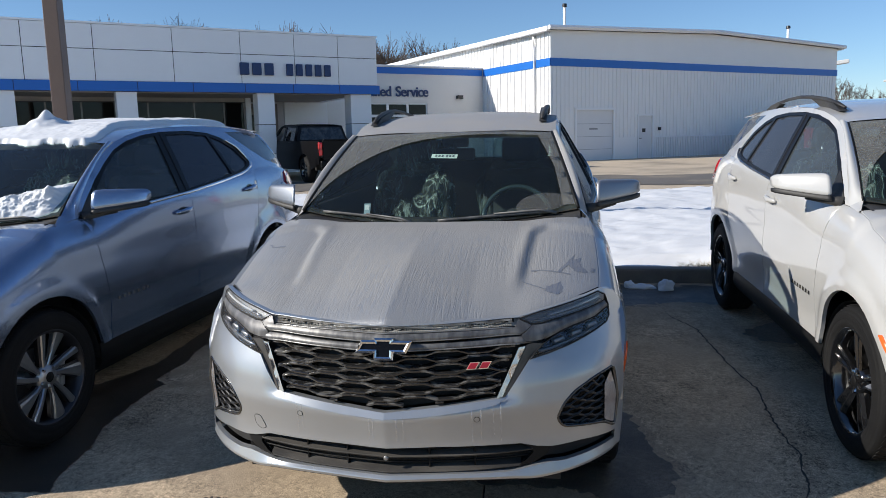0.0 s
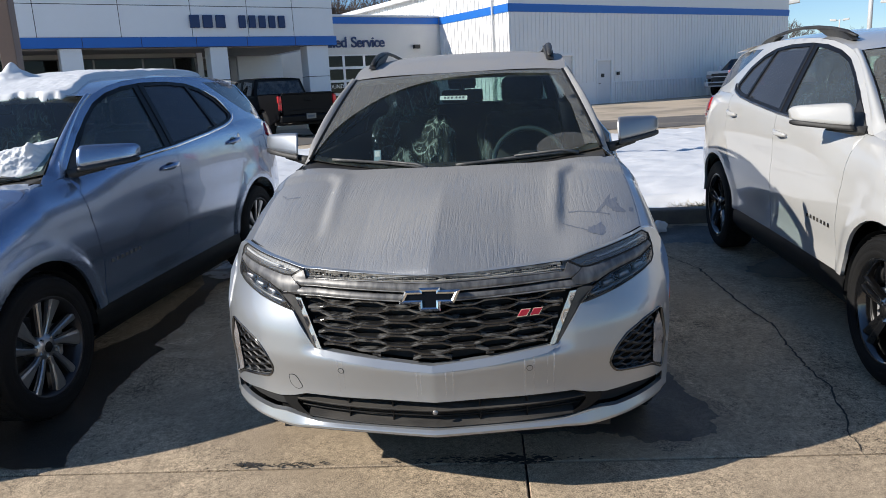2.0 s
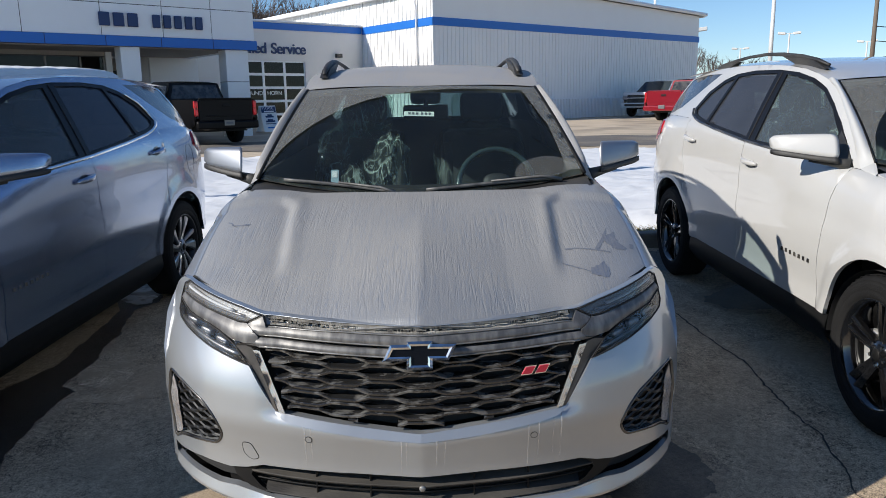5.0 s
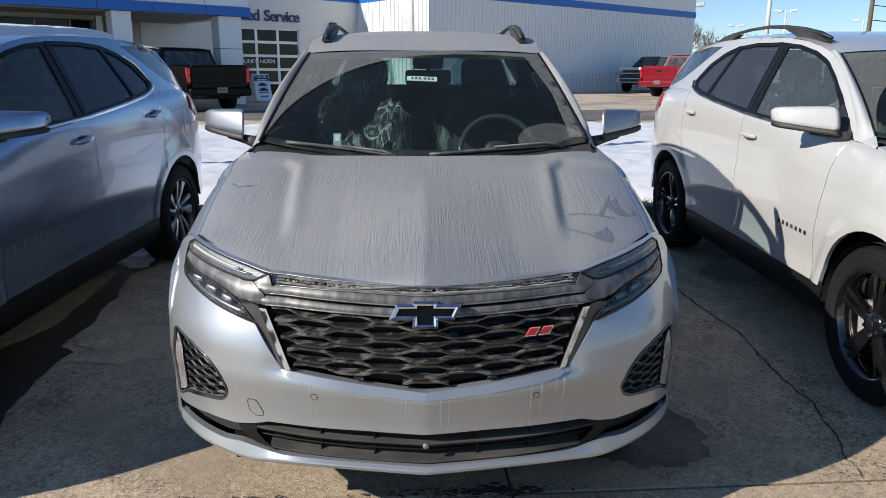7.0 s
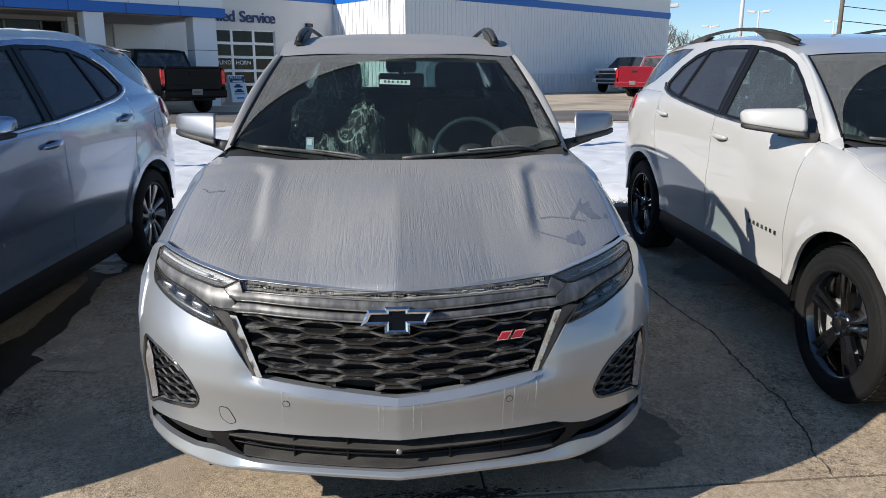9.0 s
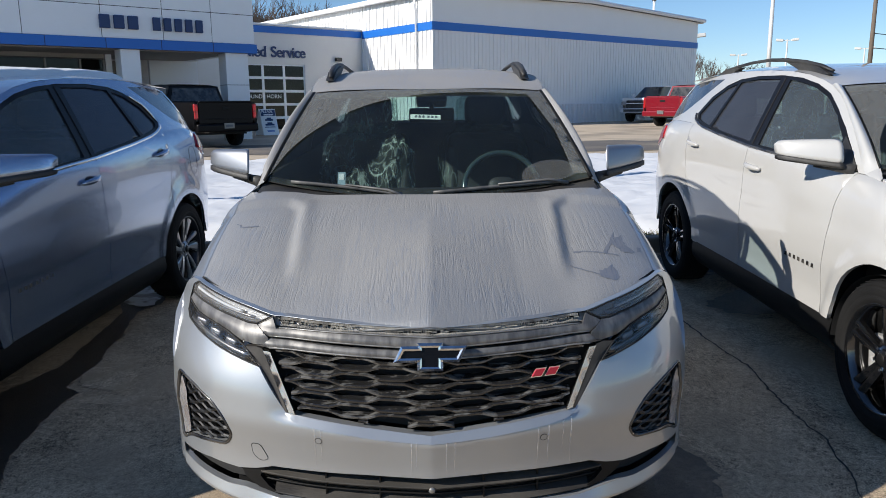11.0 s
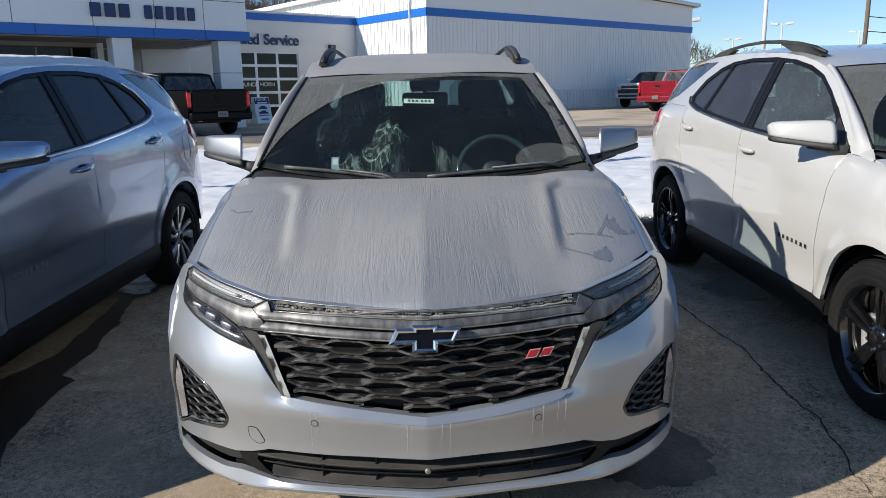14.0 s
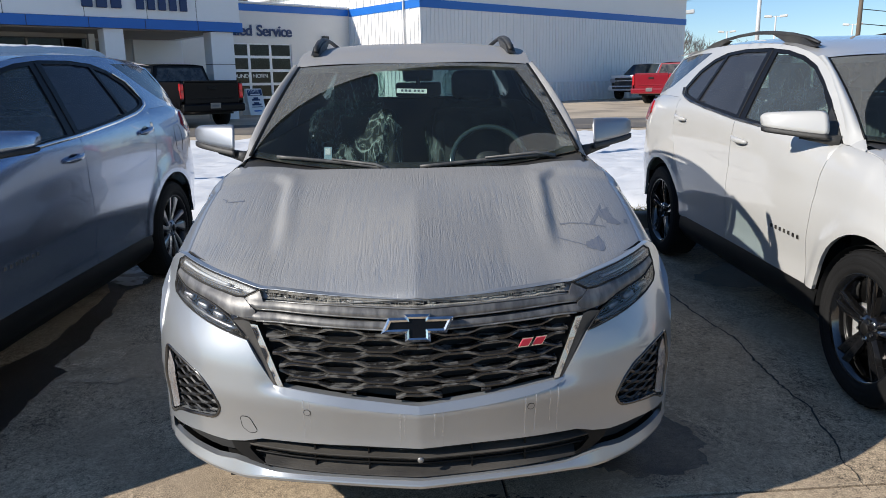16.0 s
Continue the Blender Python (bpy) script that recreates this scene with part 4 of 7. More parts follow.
def build_wheel(name, style, parent, m):
    """A tyre on an alloy wheel, its outer face towards +x."""
    hub = part(name, lathe([(0.250, -0.11), (0.262, -0.118), (0.30, -0.122), (0.335, -0.112), (0.353, -0.090), (0.360, -0.05), (0.361, 0.0), (0.360, 0.05), (0.355, 0.090), (0.345, 0.106), (0.335, 0.113), (0.332, 0.110), (0.325, 0.118), (0.318, 0.116), (0.30, 0.123), (0.296, 0.120), (0.285, 0.122), (0.268, 0.121), (0.262, 0.117), (0.250, 0.11)], 56), RUBBER, parent, smooth=True)
    hub.matrix_local = m
    bm = bmesh.new()
    for k in range(56):
        for side in (-0.070, -0.024, 0.024, 0.070):
            add_box(bm, (0.034, 0.022, 0.004), Matrix.Rotation(k * math.tau / 56 + side * 2, 4, "X") @ Matrix.Translation((side, 0, 0.3605)) @ Matrix.Rotation(0.4 if side > 0 else -0.4, 4, "Z"))
    part("tread", bm, RUBBER, hub)
    face = {"machined": ALLOY, "black": ALLOY_BLACK}[style]
    pocket = {"machined": ALLOY_DARK, "black": ALLOY_BLACK}[style]
    part("rim", lathe([(0.252, -0.11), (0.236, -0.10), (0.222, -0.04), (0.222, 0.04), (0.230, 0.085), (0.243, 0.105), (0.252, 0.110), (0.258, 0.104)], 48), pocket, hub, smooth=True)
    part("rim_flange", lathe([(0.238, 0.098), (0.245, 0.110), (0.253, 0.112), (0.256, 0.106)], 48), pocket, hub, smooth=True)
    part("brake_disc", cyl(0.150, 0.150, 0.022, Matrix.Translation((-0.01, 0, 0)) @ Matrix.Rotation(radians(90), 4, "Y"), 32), STEEL, hub)
    part("caliper", join(box((0.06, 0.085, 0.17), Matrix.Rotation(-0.15, 4, "X") @ Matrix.Translation((0.005, 0.150, 0)), 0.014, 2), box((0.075, 0.03, 0.05), Matrix.Rotation(-0.15, 4, "X") @ Matrix.Translation((0.005, 0.155, 0.05)), 0.008), box((0.075, 0.03, 0.05), Matrix.Rotation(-0.15, 4, "X") @ Matrix.Translation((0.005, 0.155, -0.05)), 0.008)), CALIPER, hub)
    for k in range(5):
        for twin in (-1, 1):
            turn = Matrix.Rotation(k * math.tau / 5 + twin * (0.26 if style == "machined" else 0.20), 4, "X")
            lean = 0.055 if style == "machined" else 0.020
            w0, w1 = (0.013, 0.046 if twin < 0 else 0.022) if style == "machined" else (0.016, 0.021)

            def profile(w):
                """Across a spoke: a chamfered flat, or a ridge set to one side with a hollow flank."""
                if style == "machined":
                    return (-w, -0.006), (-w * 0.6, 0.0), (w * 0.6, 0.0), (w, -0.006), (w * 0.8, -0.035), (-w * 0.8, -0.035)
                return (-w, -0.012), (-w * 0.75, 0.0), (-w * 0.25, -0.001), (w, -0.014), (w * 0.8, -0.040), (-w * 0.8, -0.040)
            for depth, mat_, nm, grow in ((0.0, face, "spoke", 1.0), (0.012, pocket, "spoke_back", 1.35)):
                if style == "black" and depth:
                    continue
                bm = bmesh.new()
                ring = []
                for r, w, xx in ((0.045, w0, 0.080), (0.10, w0, 0.086), (0.17, (w0 + w1) / 2, 0.094), (0.240, w1, 0.098)):
                    off = lean * ((r - 0.045) / 0.2) ** 1.3 * (1 if style == "machined" else twin)
                    w *= grow
                    ring.append([bm.verts.new((xx - depth + dx, off + s, r)) for s, dx in profile(w)])
                for A, B in zip(ring, ring[1:]):
                    for i in range(6):
                        bm.faces.new((A[i], A[(i + 1) % 6], B[(i + 1) % 6], B[i]))
                bm.faces.new(ring[0])
                bm.faces.new(ring[-1][::-1])
                bm.transform(turn)
                part(nm, bm, mat_, hub)
    part("hub", lathe([(0.0, 0.094), (0.030, 0.094), (0.036, 0.088), (0.062, 0.082), (0.070, 0.06), (0.075, 0.0)], 32), face, hub, smooth=True)
    part("hub_cap", lathe([(0.0, 0.099), (0.022, 0.099), (0.028, 0.094)], 24), TRIM_BLACK, hub, smooth=True)
    for k in range(5):
        part("wheel_nut", cyl(0.010, 0.008, 0.02, Matrix.Rotation(k * math.tau / 5 + 0.63, 4, "X") @ Matrix.Translation((0.083, 0, 0.052)) @ Matrix.Rotation(radians(90), 4, "Y"), 6), CHROME, hub)
    return hub


def seat(car, x, y, wrap=None, turn=0):
    """A bucket seat with its head restraint."""
    s = part("seat", move(join(box((0.52, 0.52, 0.16), Matrix.Translation((0, 0, 0)), 0.06, 3), box((0.50, 0.14, 0.62), pose(0, 0.30, 0.36, -14), 0.06, 3),
             box((0.09, 0.11, 0.50), pose(-0.22, 0.27, 0.34, -14), 0.04, 3), box((0.09, 0.11, 0.50), pose(0.22, 0.27, 0.34, -14), 0.04, 3)), pose(x, y, 0.62)), INTERIOR, car, "black seat", smooth=True)
    part("head_restraint", move(box((0.27, 0.11, 0.19), pose(0, 0.42, 0.80, -12), 0.05, 3), pose(x, y, 0.62)), INTERIOR, s, smooth=True)
    if wrap:
        def bag(rx, ry, rz, m, seed, folds):
            """A loose bag: a squared ellipsoid pulled into sharp folds that run mostly up and down."""
            b = ball(rx, ry, rz, None, 0.62, 72)
            for q in b.verts:
                k = Vector((q.co.x * 8 + seed, q.co.y * 6, q.co.z * 3.6))
                f = 0.40 - abs(noise.noise(k)) + 0.6 * (0.35 - abs(noise.noise(k * 2.3 + Vector((5, 2, 8))))) + 0.25 * (0.3 - abs(noise.noise(k * 5.1)))
                q.co += q.co.normalized() * folds * f
            b.transform(m)
            return b
        for nm, size, at, tilt, sd, fold in (("plastic_cover", (0.265, 0.11, 0.33), (x - 0.02, y + 0.235, 0.98), -14, 1.3 + x, 0.085), ("plastic_cover", (0.155, 0.10, 0.150), (x - 0.01, y + 0.34, 1.40), -10, 7.7 + x, 0.060)):
            part(nm, bag(*size, pose(*at, tilt), sd, fold), wrap, s, "clear crumpled plastic seat cover")
    return s


def mirror_body(s, depth, low, high):
    """A mirror housing drawn from its upright inner end, swept back to a rounded outer tip; low and high give heights at the inner and the outer end."""
    bm, rings, n = bmesh.new(), [], 20
    for k in range(13):
        t = k / 12
        close = math.sqrt(max(0.0, 1 - max(0.0, (t - 0.80) / 0.205) ** 2))
        x, y = 0.860 + 0.222 * t, 1.535 + 0.125 * t + 0.03 * t * t
        up, dn = high[0] + (high[1] - high[0]) * t ** 1.5, low[0] + (low[1] - low[0]) * t
        up, dn, d = dn + (up - dn) * (0.75 + 0.25 * close), up - (up - dn) * (0.80 + 0.20 * close), depth * (1 - 0.25 * t) * (0.3 + 0.7 * close)
        mid, half = (up + dn) / 2, (up - dn) / 2
        ring = []
        for i in range(n):
            a = i * math.tau / n
            c, q = math.copysign(abs(math.cos(a)) ** 0.55, math.cos(a)), math.copysign(abs(math.sin(a)) ** 0.55, math.sin(a))
            zz = mid + q * half
            ring.append(bm.verts.new((s * (x + 0.35 * c * d), y + c * d + 0.30 * zz, 1.218 + zz)))
        rings.append(ring)
    for A, B in zip(rings, rings[1:]):
        for i in range(n):
            bm.faces.new((A[i], A[(i + 1) % n], B[(i + 1) % n], B[i]))
    bm.faces.new(rings[0])
    bm.faces.new(rings[-1][::-1])
    return bm


def build_car(m, paint, trim, wheel_style, label, rails=None, red_badge=True, dusty_screen=True, group="parked sport utility cars", hood_paint=None, roof_paint=None):
    """One parked car. trim: bright or black window surround; rails: their material, if it has any."""
    car = thing("sport_utility_car", m, label, "car", group)
    # bonnet
    def skin_top(u, v):
        a = u * 2 - 1
        w = v ** 1.9
        x = a * 0.80
        for _ in range(3):
            f = seam(x) - 0.004
            y = f + (1.165 + 0.14 * x * x - f) * w
            x = a * (bonnet_edge(max(y, 0.55)) - 0.003)
        return Vector((x, y, bonnet(x, y)))
    lip = [[skin_top(i / 60, 0) + Vector((0, 0.012 * k + 0.004 * (k > 0), -0.014 * k)) for i in range(61)] for k in (0, 1, 2)]
    rim = [skin_top(1, j / 40) for j in range(41)]
    rim_l = [skin_top(0, j / 40) for j in range(41)]
    down = Vector((0, 0, -0.02))
    part("bonnet", join(grid(131, 81, skin_top), strip(lip[0], lip[1]), strip(lip[1], lip[2]), strip(rim, [q + down for q in rim]), strip(rim_l, [q + down for q in rim_l])), hood_paint or paint, car, smooth=True)
    # bumper skin with its openings
    top = [(0.0, 0.8895), (0.228, 0.8935), (0.488, 0.8975), (0.57, 0.9115), (0.66, 0.9225), (0.76, 0.9355), (0.802, 0.9415)]
    skin = both(top + [(0.835, 0.938), (0.860, 0.924), (0.882, 0.900), (0.897, 0.874), (0.905, 0.80), (0.905, 0.60), (0.90, 0.40), (0.890, lip_low(0.89))] + [(x, lip_low(x)) for x in (0.80, 0.67, 0.57, 0.46, 0.25, 0.0)])
    face_hole = both([(0.0, 0.888), (0.228, 0.892), (0.488, 0.896), (0.57, 0.910), (0.66, 0.921), (0.76, 0.934), (0.802, 0.940), (0.832, 0.920), (0.848, 0.872), (0.850, 0.834), (0.837, 0.815), (0.785, 0.799), (0.68, 0.773), (0.60, 0.757), (0.533, 0.745), (0.447, 0.619), (0.416, 0.615), (0.268, 0.600), (0.0, 0.575)])
    part("bumper", panel(skin, on_nose(), 0.030, 0.014, [face_hole, FOG, mirror_x(FOG), both(INTAKE)]), paint, car, smooth=True)
    part("grille_backing", panel(face_hole, lambda x, z, d: Vector((x, nose(x, z) + 0.055 + d, z)), 0, 0.04), DARK_VOID, car, smooth=True)
    part("intake_backing", panel(both(INTAKE), lambda x, z, d: Vector((x, nose(x, z) + 0.060 + d, z)), 0, 0.04), DARK_VOID, car, smooth=True)
    part("chin_valance", grid(41, 9, lambda u, v: Vector(((u - 0.5) * 1.76, nose((u - 0.5) * 1.76, 0.300) + 0.003 + 0.60 * max(0.0, v - 0.12) ** 1.4, lip_low((u - 0.5) * 1.76) + 0.004 - 0.10 * v))), TRIM_BLACK, car, smooth=True)
    # upper mesh strip, two cross bars
    strip_half = [(0.0, 0.887), (0.228, 0.891), (0.470, 0.895), (0.480, 0.863), (0.228, 0.868), (0.0, 0.864)]
    part("mesh_strip", panel(both(strip_half), on_nose(1, -0.022), 0.01, 0.03), DARK_VOID, car, smooth=True)
    bm = bmesh.new()
    stud_rng = random.Random(19)
    for i in range(120):
        x = -0.462 + 0.924 * i / 119
        lift = 0.006 * (abs(x) / 0.47) ** 2 * 0.4
        edge = 0.5 + 0.5 * noise.noise(Vector((x * 22, 3.0, 1.0))) + 0.35 * noise.noise(Vector((x * 90, 5.0, 2.0)))
        hang = 0.005 + 0.006 * edge
        add_box(bm, (0.0086, 0.012, hang), Matrix.Translation((x, nose(x, 0.886) + 0.010 + 0.003 * edge, 0.8895 + lift - hang / 2)))
        foot = 0.0025 + 0.0035 * (0.5 + noise.noise(Vector((x * 40, 9.0, 4.0))))
        add_box(bm, (0.0086, 0.012, foot), Matrix.Translation((x, nose(x, 0.868) + 0.009, 0.8655 + lift + foot / 2)))
        if stud_rng.random() < 0.72:
            add_box(bm, (stud_rng.uniform(0.0025, 0.005), 0.008, 0.022), Matrix.Translation((x + stud_rng.uniform(-0.002, 0.002), nose(x, 0.876) + 0.015 + stud_rng.uniform(0, 0.003), 0.877 + lift)))
        if stud_rng.random() < 0.5:
            add_box(bm, (stud_rng.uniform(0.006, 0.016), 0.008, 0.0024), Matrix.Translation((x, nose(x, 0.876) + 0.012, 0.8755 + lift + stud_rng.uniform(-0.002, 0.003))))
    part("mesh_studs", bm, MESH_DUST, car, "dust-caked grille mesh")
    bar_a = [(0.0, 0.862), (0.228, 0.866), (0.480, 0.861), (0.492, 0.890), (0.542, 0.864), (0.503, 0.837), (0.263, 0.836), (0.0, 0.831)]
    bar_b = [(0.0, 0.823), (0.263, 0.825), (0.503, 0.831), (0.520, 0.812), (0.545, 0.806), (0.505, 0.804), (0.264, 0.803), (0.0, 0.798)]
    part("cross_bar", panel(both(bar_a), bulged([(0, 0.862), (0.228, 0.866), (0.47, 0.866), (0.546, 0.867)], [(0, 0.831), (0.263, 0.836), (0.503, 0.835), (0.546, 0.812)], 0.008, 1, 0.001), 0.02, 0.009), SATIN, car, "dusty satin grille bar", smooth=True)
    part("cross_bar", panel(both(bar_b), bulged([(0, 0.823), (0.263, 0.825), (0.503, 0.829), (0.545, 0.826)], [(0, 0.798), (0.264, 0.803), (0.505, 0.804), (0.545, 0.804)], 0.007, 1, 0.0), 0.02, 0.008), SATIN, car, "dusty satin grille bar", smooth=True)
    for edge, r in (([(0.0, 0.8645), (0.228, 0.868), (0.470, 0.8635)], 0.0022), ([(0.0, 0.833), (0.263, 0.838), (0.500, 0.839)], 0.0020), ([(0.0, 0.800), (0.264, 0.805), (0.500, 0.806)], 0.0022)):
        run = [(-x, z) for x, z in edge[::-1]] + edge[1:]
        line = []
        for (xa, za), (xb, zb) in zip(run, run[1:]):
            line += [(xa + (xb - xa) * k / 8, za + (zb - za) * k / 8) for k in range(8)]
        part("bar_edge", tube([(x, nose(x, z) - 0.0035, z) for x, z in line + [run[-1]]], r * 1.35, 6), BAR_EDGE, car, "worn bright edge of a grille bar", smooth=True)
    # main grille: wavy bars that meet in long cells
    for r in range(10):
        z0 = 0.786 - 0.0235 * r
        pts = []
        for i in range(97):
            x = -0.48 + 0.96 * i / 96
            ph = (x / 0.232 + (0.5 if r % 2 else 0.0) + 0.16) % 1.0
            wave = 1 if ph < 0.32 else (-1 if 0.5 <= ph < 0.82 else (1 - 2 * (ph - 0.32) / 0.18 if ph < 0.5 else -1 + 2 * (ph - 0.82) / 0.18))
            z = z0 + 0.0064 * wave + 0.012 * (abs(x) / 0.45) ** 2 * (1 if r > 3 else 0.3)
            lim = 0.486 - (0.786 - z) * 0.44
            low = 0.582 + 0.044 * (abs(x) / 0.41) ** 1.2
            pts.append((x, z) if abs(x) < lim and z > low + 0.004 else None)
        run = []
        for p in pts + [None]:
            if p:
                run.append(p)
            elif len(run) > 3:
                bm = bmesh.new()
                rings = []
                for x, z in run:
                    y = nose(x, z) + 0.004
                    rings.append([bm.verts.new((x, y + dy, z + dz)) for dy, dz in ((0.030, 0.009), (0.004, 0.0052), (0.0, 0.0030), (0.001, -0.0030), (0.005, -0.0045), (0.030, -0.003))])
                for A, B in zip(rings, rings[1:]):
                    for i in range(5):
                        bm.faces.new((A[i], A[i + 1], B[i + 1], B[i]))
                part("grille_bar", bm, GRILLE_BLACK, car)
                run = []
            else:
                run = []
    for s in (1, -1):
        blade = [(0.496, 0.795), (0.520, 0.796), (0.436, 0.621), (0.416, 0.620)]
        part("grille_blade", panel(blade, flat_on(s, blade[0], blade[1], blade[2], 0.007), 0.02, 0.03), BLADE_BRIGHT, car, "bright blade at the grille's end", smooth=True)
        gusset = [(0.524, 0.799), (0.545, 0.803), (0.582, 0.797), (0.533, 0.741), (0.448, 0.622), (0.439, 0.622)]
        part("grille_gusset", panel(gusset, flat_on(s, gusset[1], gusset[2], gusset[4], 0.003), 0.02, 0.03), SATIN_DARK, car)
        rim_x = [0.0, 0.09, 0.18, 0.268, 0.36, 0.416, 0.448]
        rim_in = [0.5765, 0.583, 0.591, 0.6015, 0.610, 0.6165, 0.621]
        rim_drop = [0.0225, 0.0245, 0.025, 0.0245, 0.022, 0.018, 0.004]

        def chamfer_at(u, v):
            x = 0.448 * u
            top, drop = float(np.interp(x, rim_x, rim_in)), float(np.interp(x, rim_x, rim_drop))
            return Vector((s * x, nose(x, top - drop - 0.008) - 0.0012 + 0.013 * (drop / 0.024) * v, top - drop * (1 - v)))
        chamfer = grid(40, 2, chamfer_at)
        part("grille_chamfer", chamfer, paint, car, "painted chamfer below the grille", smooth=True)
        # head lamps
        for nm, poly, inset in (("daytime_lamp", LAMP_UP, 0.03), ("headlamp", LAMP_LOW, 0.05)):
            h = part(nm, panel(poly, lambda x, z, d, s=s, inset=inset: Vector((s * x, nose(x, z) + inset, z)), 0, 0.03), CLEAR_LAMP if nm == "daytime_lamp" else LAMP_BLACK, car, "head lamp under a clear lens", smooth=True)
            part("lens", panel(poly, on_nose(s, 0.001), 0.03, 0.025), GLASS_DAYLAMP if nm == "daytime_lamp" else GLASS_LAMP, h, smooth=True).visible_shadow = False
            part("lens_gap", tube([(s * x, nose(x, z) - 0.001, z) for x, z in resample(poly, 0.02)], 0.0026, 6, True), DARK_VOID, h, "dark gap round the lens")
            if nm == "daytime_lamp":
                run = [(0.60 + 0.200 * i / 12, 0.890 + 0.027 * (i / 12) ** 1.2) for i in range(13)]
                part("light_guide", tube([(s * x, nose(x, z) + 0.007, z) for x, z in run], 0.0055, 8), LIGHT_GUIDE, h, smooth=True)
                run = [(0.56 + 0.25 * i / 12, 0.878 + 0.022 * (i / 12) ** 1.2) for i in range(13)]
                part("reflector_ridge", tube([(s * x, nose(x, z) + 0.016, z) for x, z in run], 0.005, 8), LAMP_INSIDE, h, smooth=True)
            else:
                for k, xx in enumerate((0.640, 0.705, 0.770)):
                    zz = 0.790 + 0.014 * k
                    part("projector", box((0.050, 0.03, 0.022), pose(s * xx, nose(xx, zz) + 0.040, zz, 0, s * -14, 0) @ Matrix.Rotation(s * 0.55, 4, "Z"), 0.006), LAMP_INSIDE, h, smooth=True)
                run = [(0.57 + 0.25 * i / 10, 0.766 + 0.050 * (i / 10) ** 1.2) for i in range(11)]
                part("reflector_ridge", tube([(s * x, nose(x, z) + 0.02, z) for x, z in run], 0.008, 8), LAMP_INSIDE, h, smooth=True)
        part("lamp_divider", panel(DIVIDER, bulged([(0.505, 0.866), (0.546, 0.867), (0.62, 0.868), (0.70, 0.876), (0.79, 0.886), (0.84, 0.892)], [(0.505, 0.822), (0.546, 0.812), (0.60, 0.812), (0.65, 0.830), (0.70, 0.841), (0.785, 0.851), (0.84, 0.872)], 0.008, s, 0.0015), 0.02, 0.009), SATIN, car, smooth=True)
        # fog lamp pocket
        fog = part("fog_pocket", panel(FOG, lambda x, z, d, s=s: Vector((s * x, nose(x, z) + 0.045, z)), 0, 0.03), TRIM_BLACK, car, "fog lamp pocket in the bumper corner", smooth=True)
        lens = [(0.848, 0.645), (0.874, 0.54), (0.866, 0.415), (0.824, 0.444), (0.822, 0.60)]
        part("corner_lamp", panel(rounded(lens, 0.012), on_nose(s, -0.004), 0.02, 0.02), CORNER_LENS, fog, "clear upright corner lamp", smooth=True)
        for i in range(11):
            zz = 0.462 + 0.016 * i
            x0 = np.interp(zz, (0.455, 0.472, 0.513, 0.570, 0.610, 0.643), (0.74, 0.668, 0.646, 0.672, 0.715, 0.785))
            x1 = 0.822
            if x1 - x0 > 0.03:
                run = [(x0 + (x1 - x0) * k / 8, zz + 0.006 * (1 if (k // 2 + i) % 2 else -1)) for k in range(9)]
                part("pocket_bar", tube([(s * x, nose(x, z) + 0.022, z) for x, z in run], 0.0060, 6), POCKET_BAR, fog)
        part("pocket_frame", tube([(s * x, nose(x, z) + 0.002, z) for x, z in resample(rounded(FOG, 0.02), 0.03)], 0.006, 6, True), BLACK_GLOSS, fog, smooth=True)
        cap = [(0.538, 0.502), (0.570, 0.500), (0.566, 0.460), (0.540, 0.442), (0.512, 0.452)]
        if s < 0:
            tow = part("tow_cover", panel(rounded(cap, 0.012), on_nose(s, 0.0012), 0.004, 0.02), paint, car, "tow hook cover", smooth=True)
            part("cover_gap", tube([(s * x, nose(x, z) - 0.0006, z) for x, z in resample(rounded(cap, 0.012), 0.006)], 0.0013, 5, True), DARK_VOID, tow)
        ring = [(0.343 + 0.0105 * math.cos(k * math.tau / 20), 0.546 + 0.0105 * math.sin(k * math.tau / 20)) for k in range(20)]
        sensor = part("parking_sensor", panel(ring, on_nose(s, 0.0012), 0.003, 0.01), paint, car, smooth=True)
        part("sensor_gap", tube([(s * x, nose(x, z) - 0.0006, z) for x, z in ring], 0.0012, 5, True), DARK_VOID, sensor)
        # wing, doors and rear quarter
        pl = flank(s)

        def arc(cy, a0, a1, n=18, r=ARCH):
            return [(cy + r * math.cos(radians(a0 + (a1 - a0) * i / n)), AXLE_Z + r * math.sin(radians(a0 + (a1 - a0) * i / n))) for i in range(n + 1)]
        lead = [(nose(0.90, z) - 0.001, z) for z in (0.32, 0.40, 0.50, 0.60, 0.70, 0.78)]
        lead_up = [(0.590, 0.86), (0.632, 0.95), (0.604, 1.08), (0.528, 1.20)]
        sill_z = 0.412
        a_low = math.degrees(math.asin((sill_z - AXLE_Z) / ARCH))
        wing = [(1.435, 1.20), (1.445, 1.0), (1.470, 0.80), (1.497, 0.60), (1.485, sill_z)] + arc(ARCH_F, a_low, 180 - a_low) + lead + lead_up
        part("front_wing", panel(wing, pl, 0.02, 0.03), paint, car, smooth=True)
        fd = [(1.440, 1.20), (1.450, 1.0), (1.475, 0.80), (1.502, 0.60), (1.490, sill_z), (2.497, sill_z), (2.497, 1.20)]
        door = part("front_door", panel(fd, pl, 0.02, 0.035), paint, car, smooth=True)
        rd = [(2.502, 1.20), (2.502, sill_z), (3.255, sill_z)] + arc(ARCH_R, 172, 128, 8, 0.44) + [(3.435, 0.80), (3.50, 0.95), (3.52, 1.20)]
        rear = part("rear_door", panel(rd, pl, 0.02, 0.035), paint, car, smooth=True)
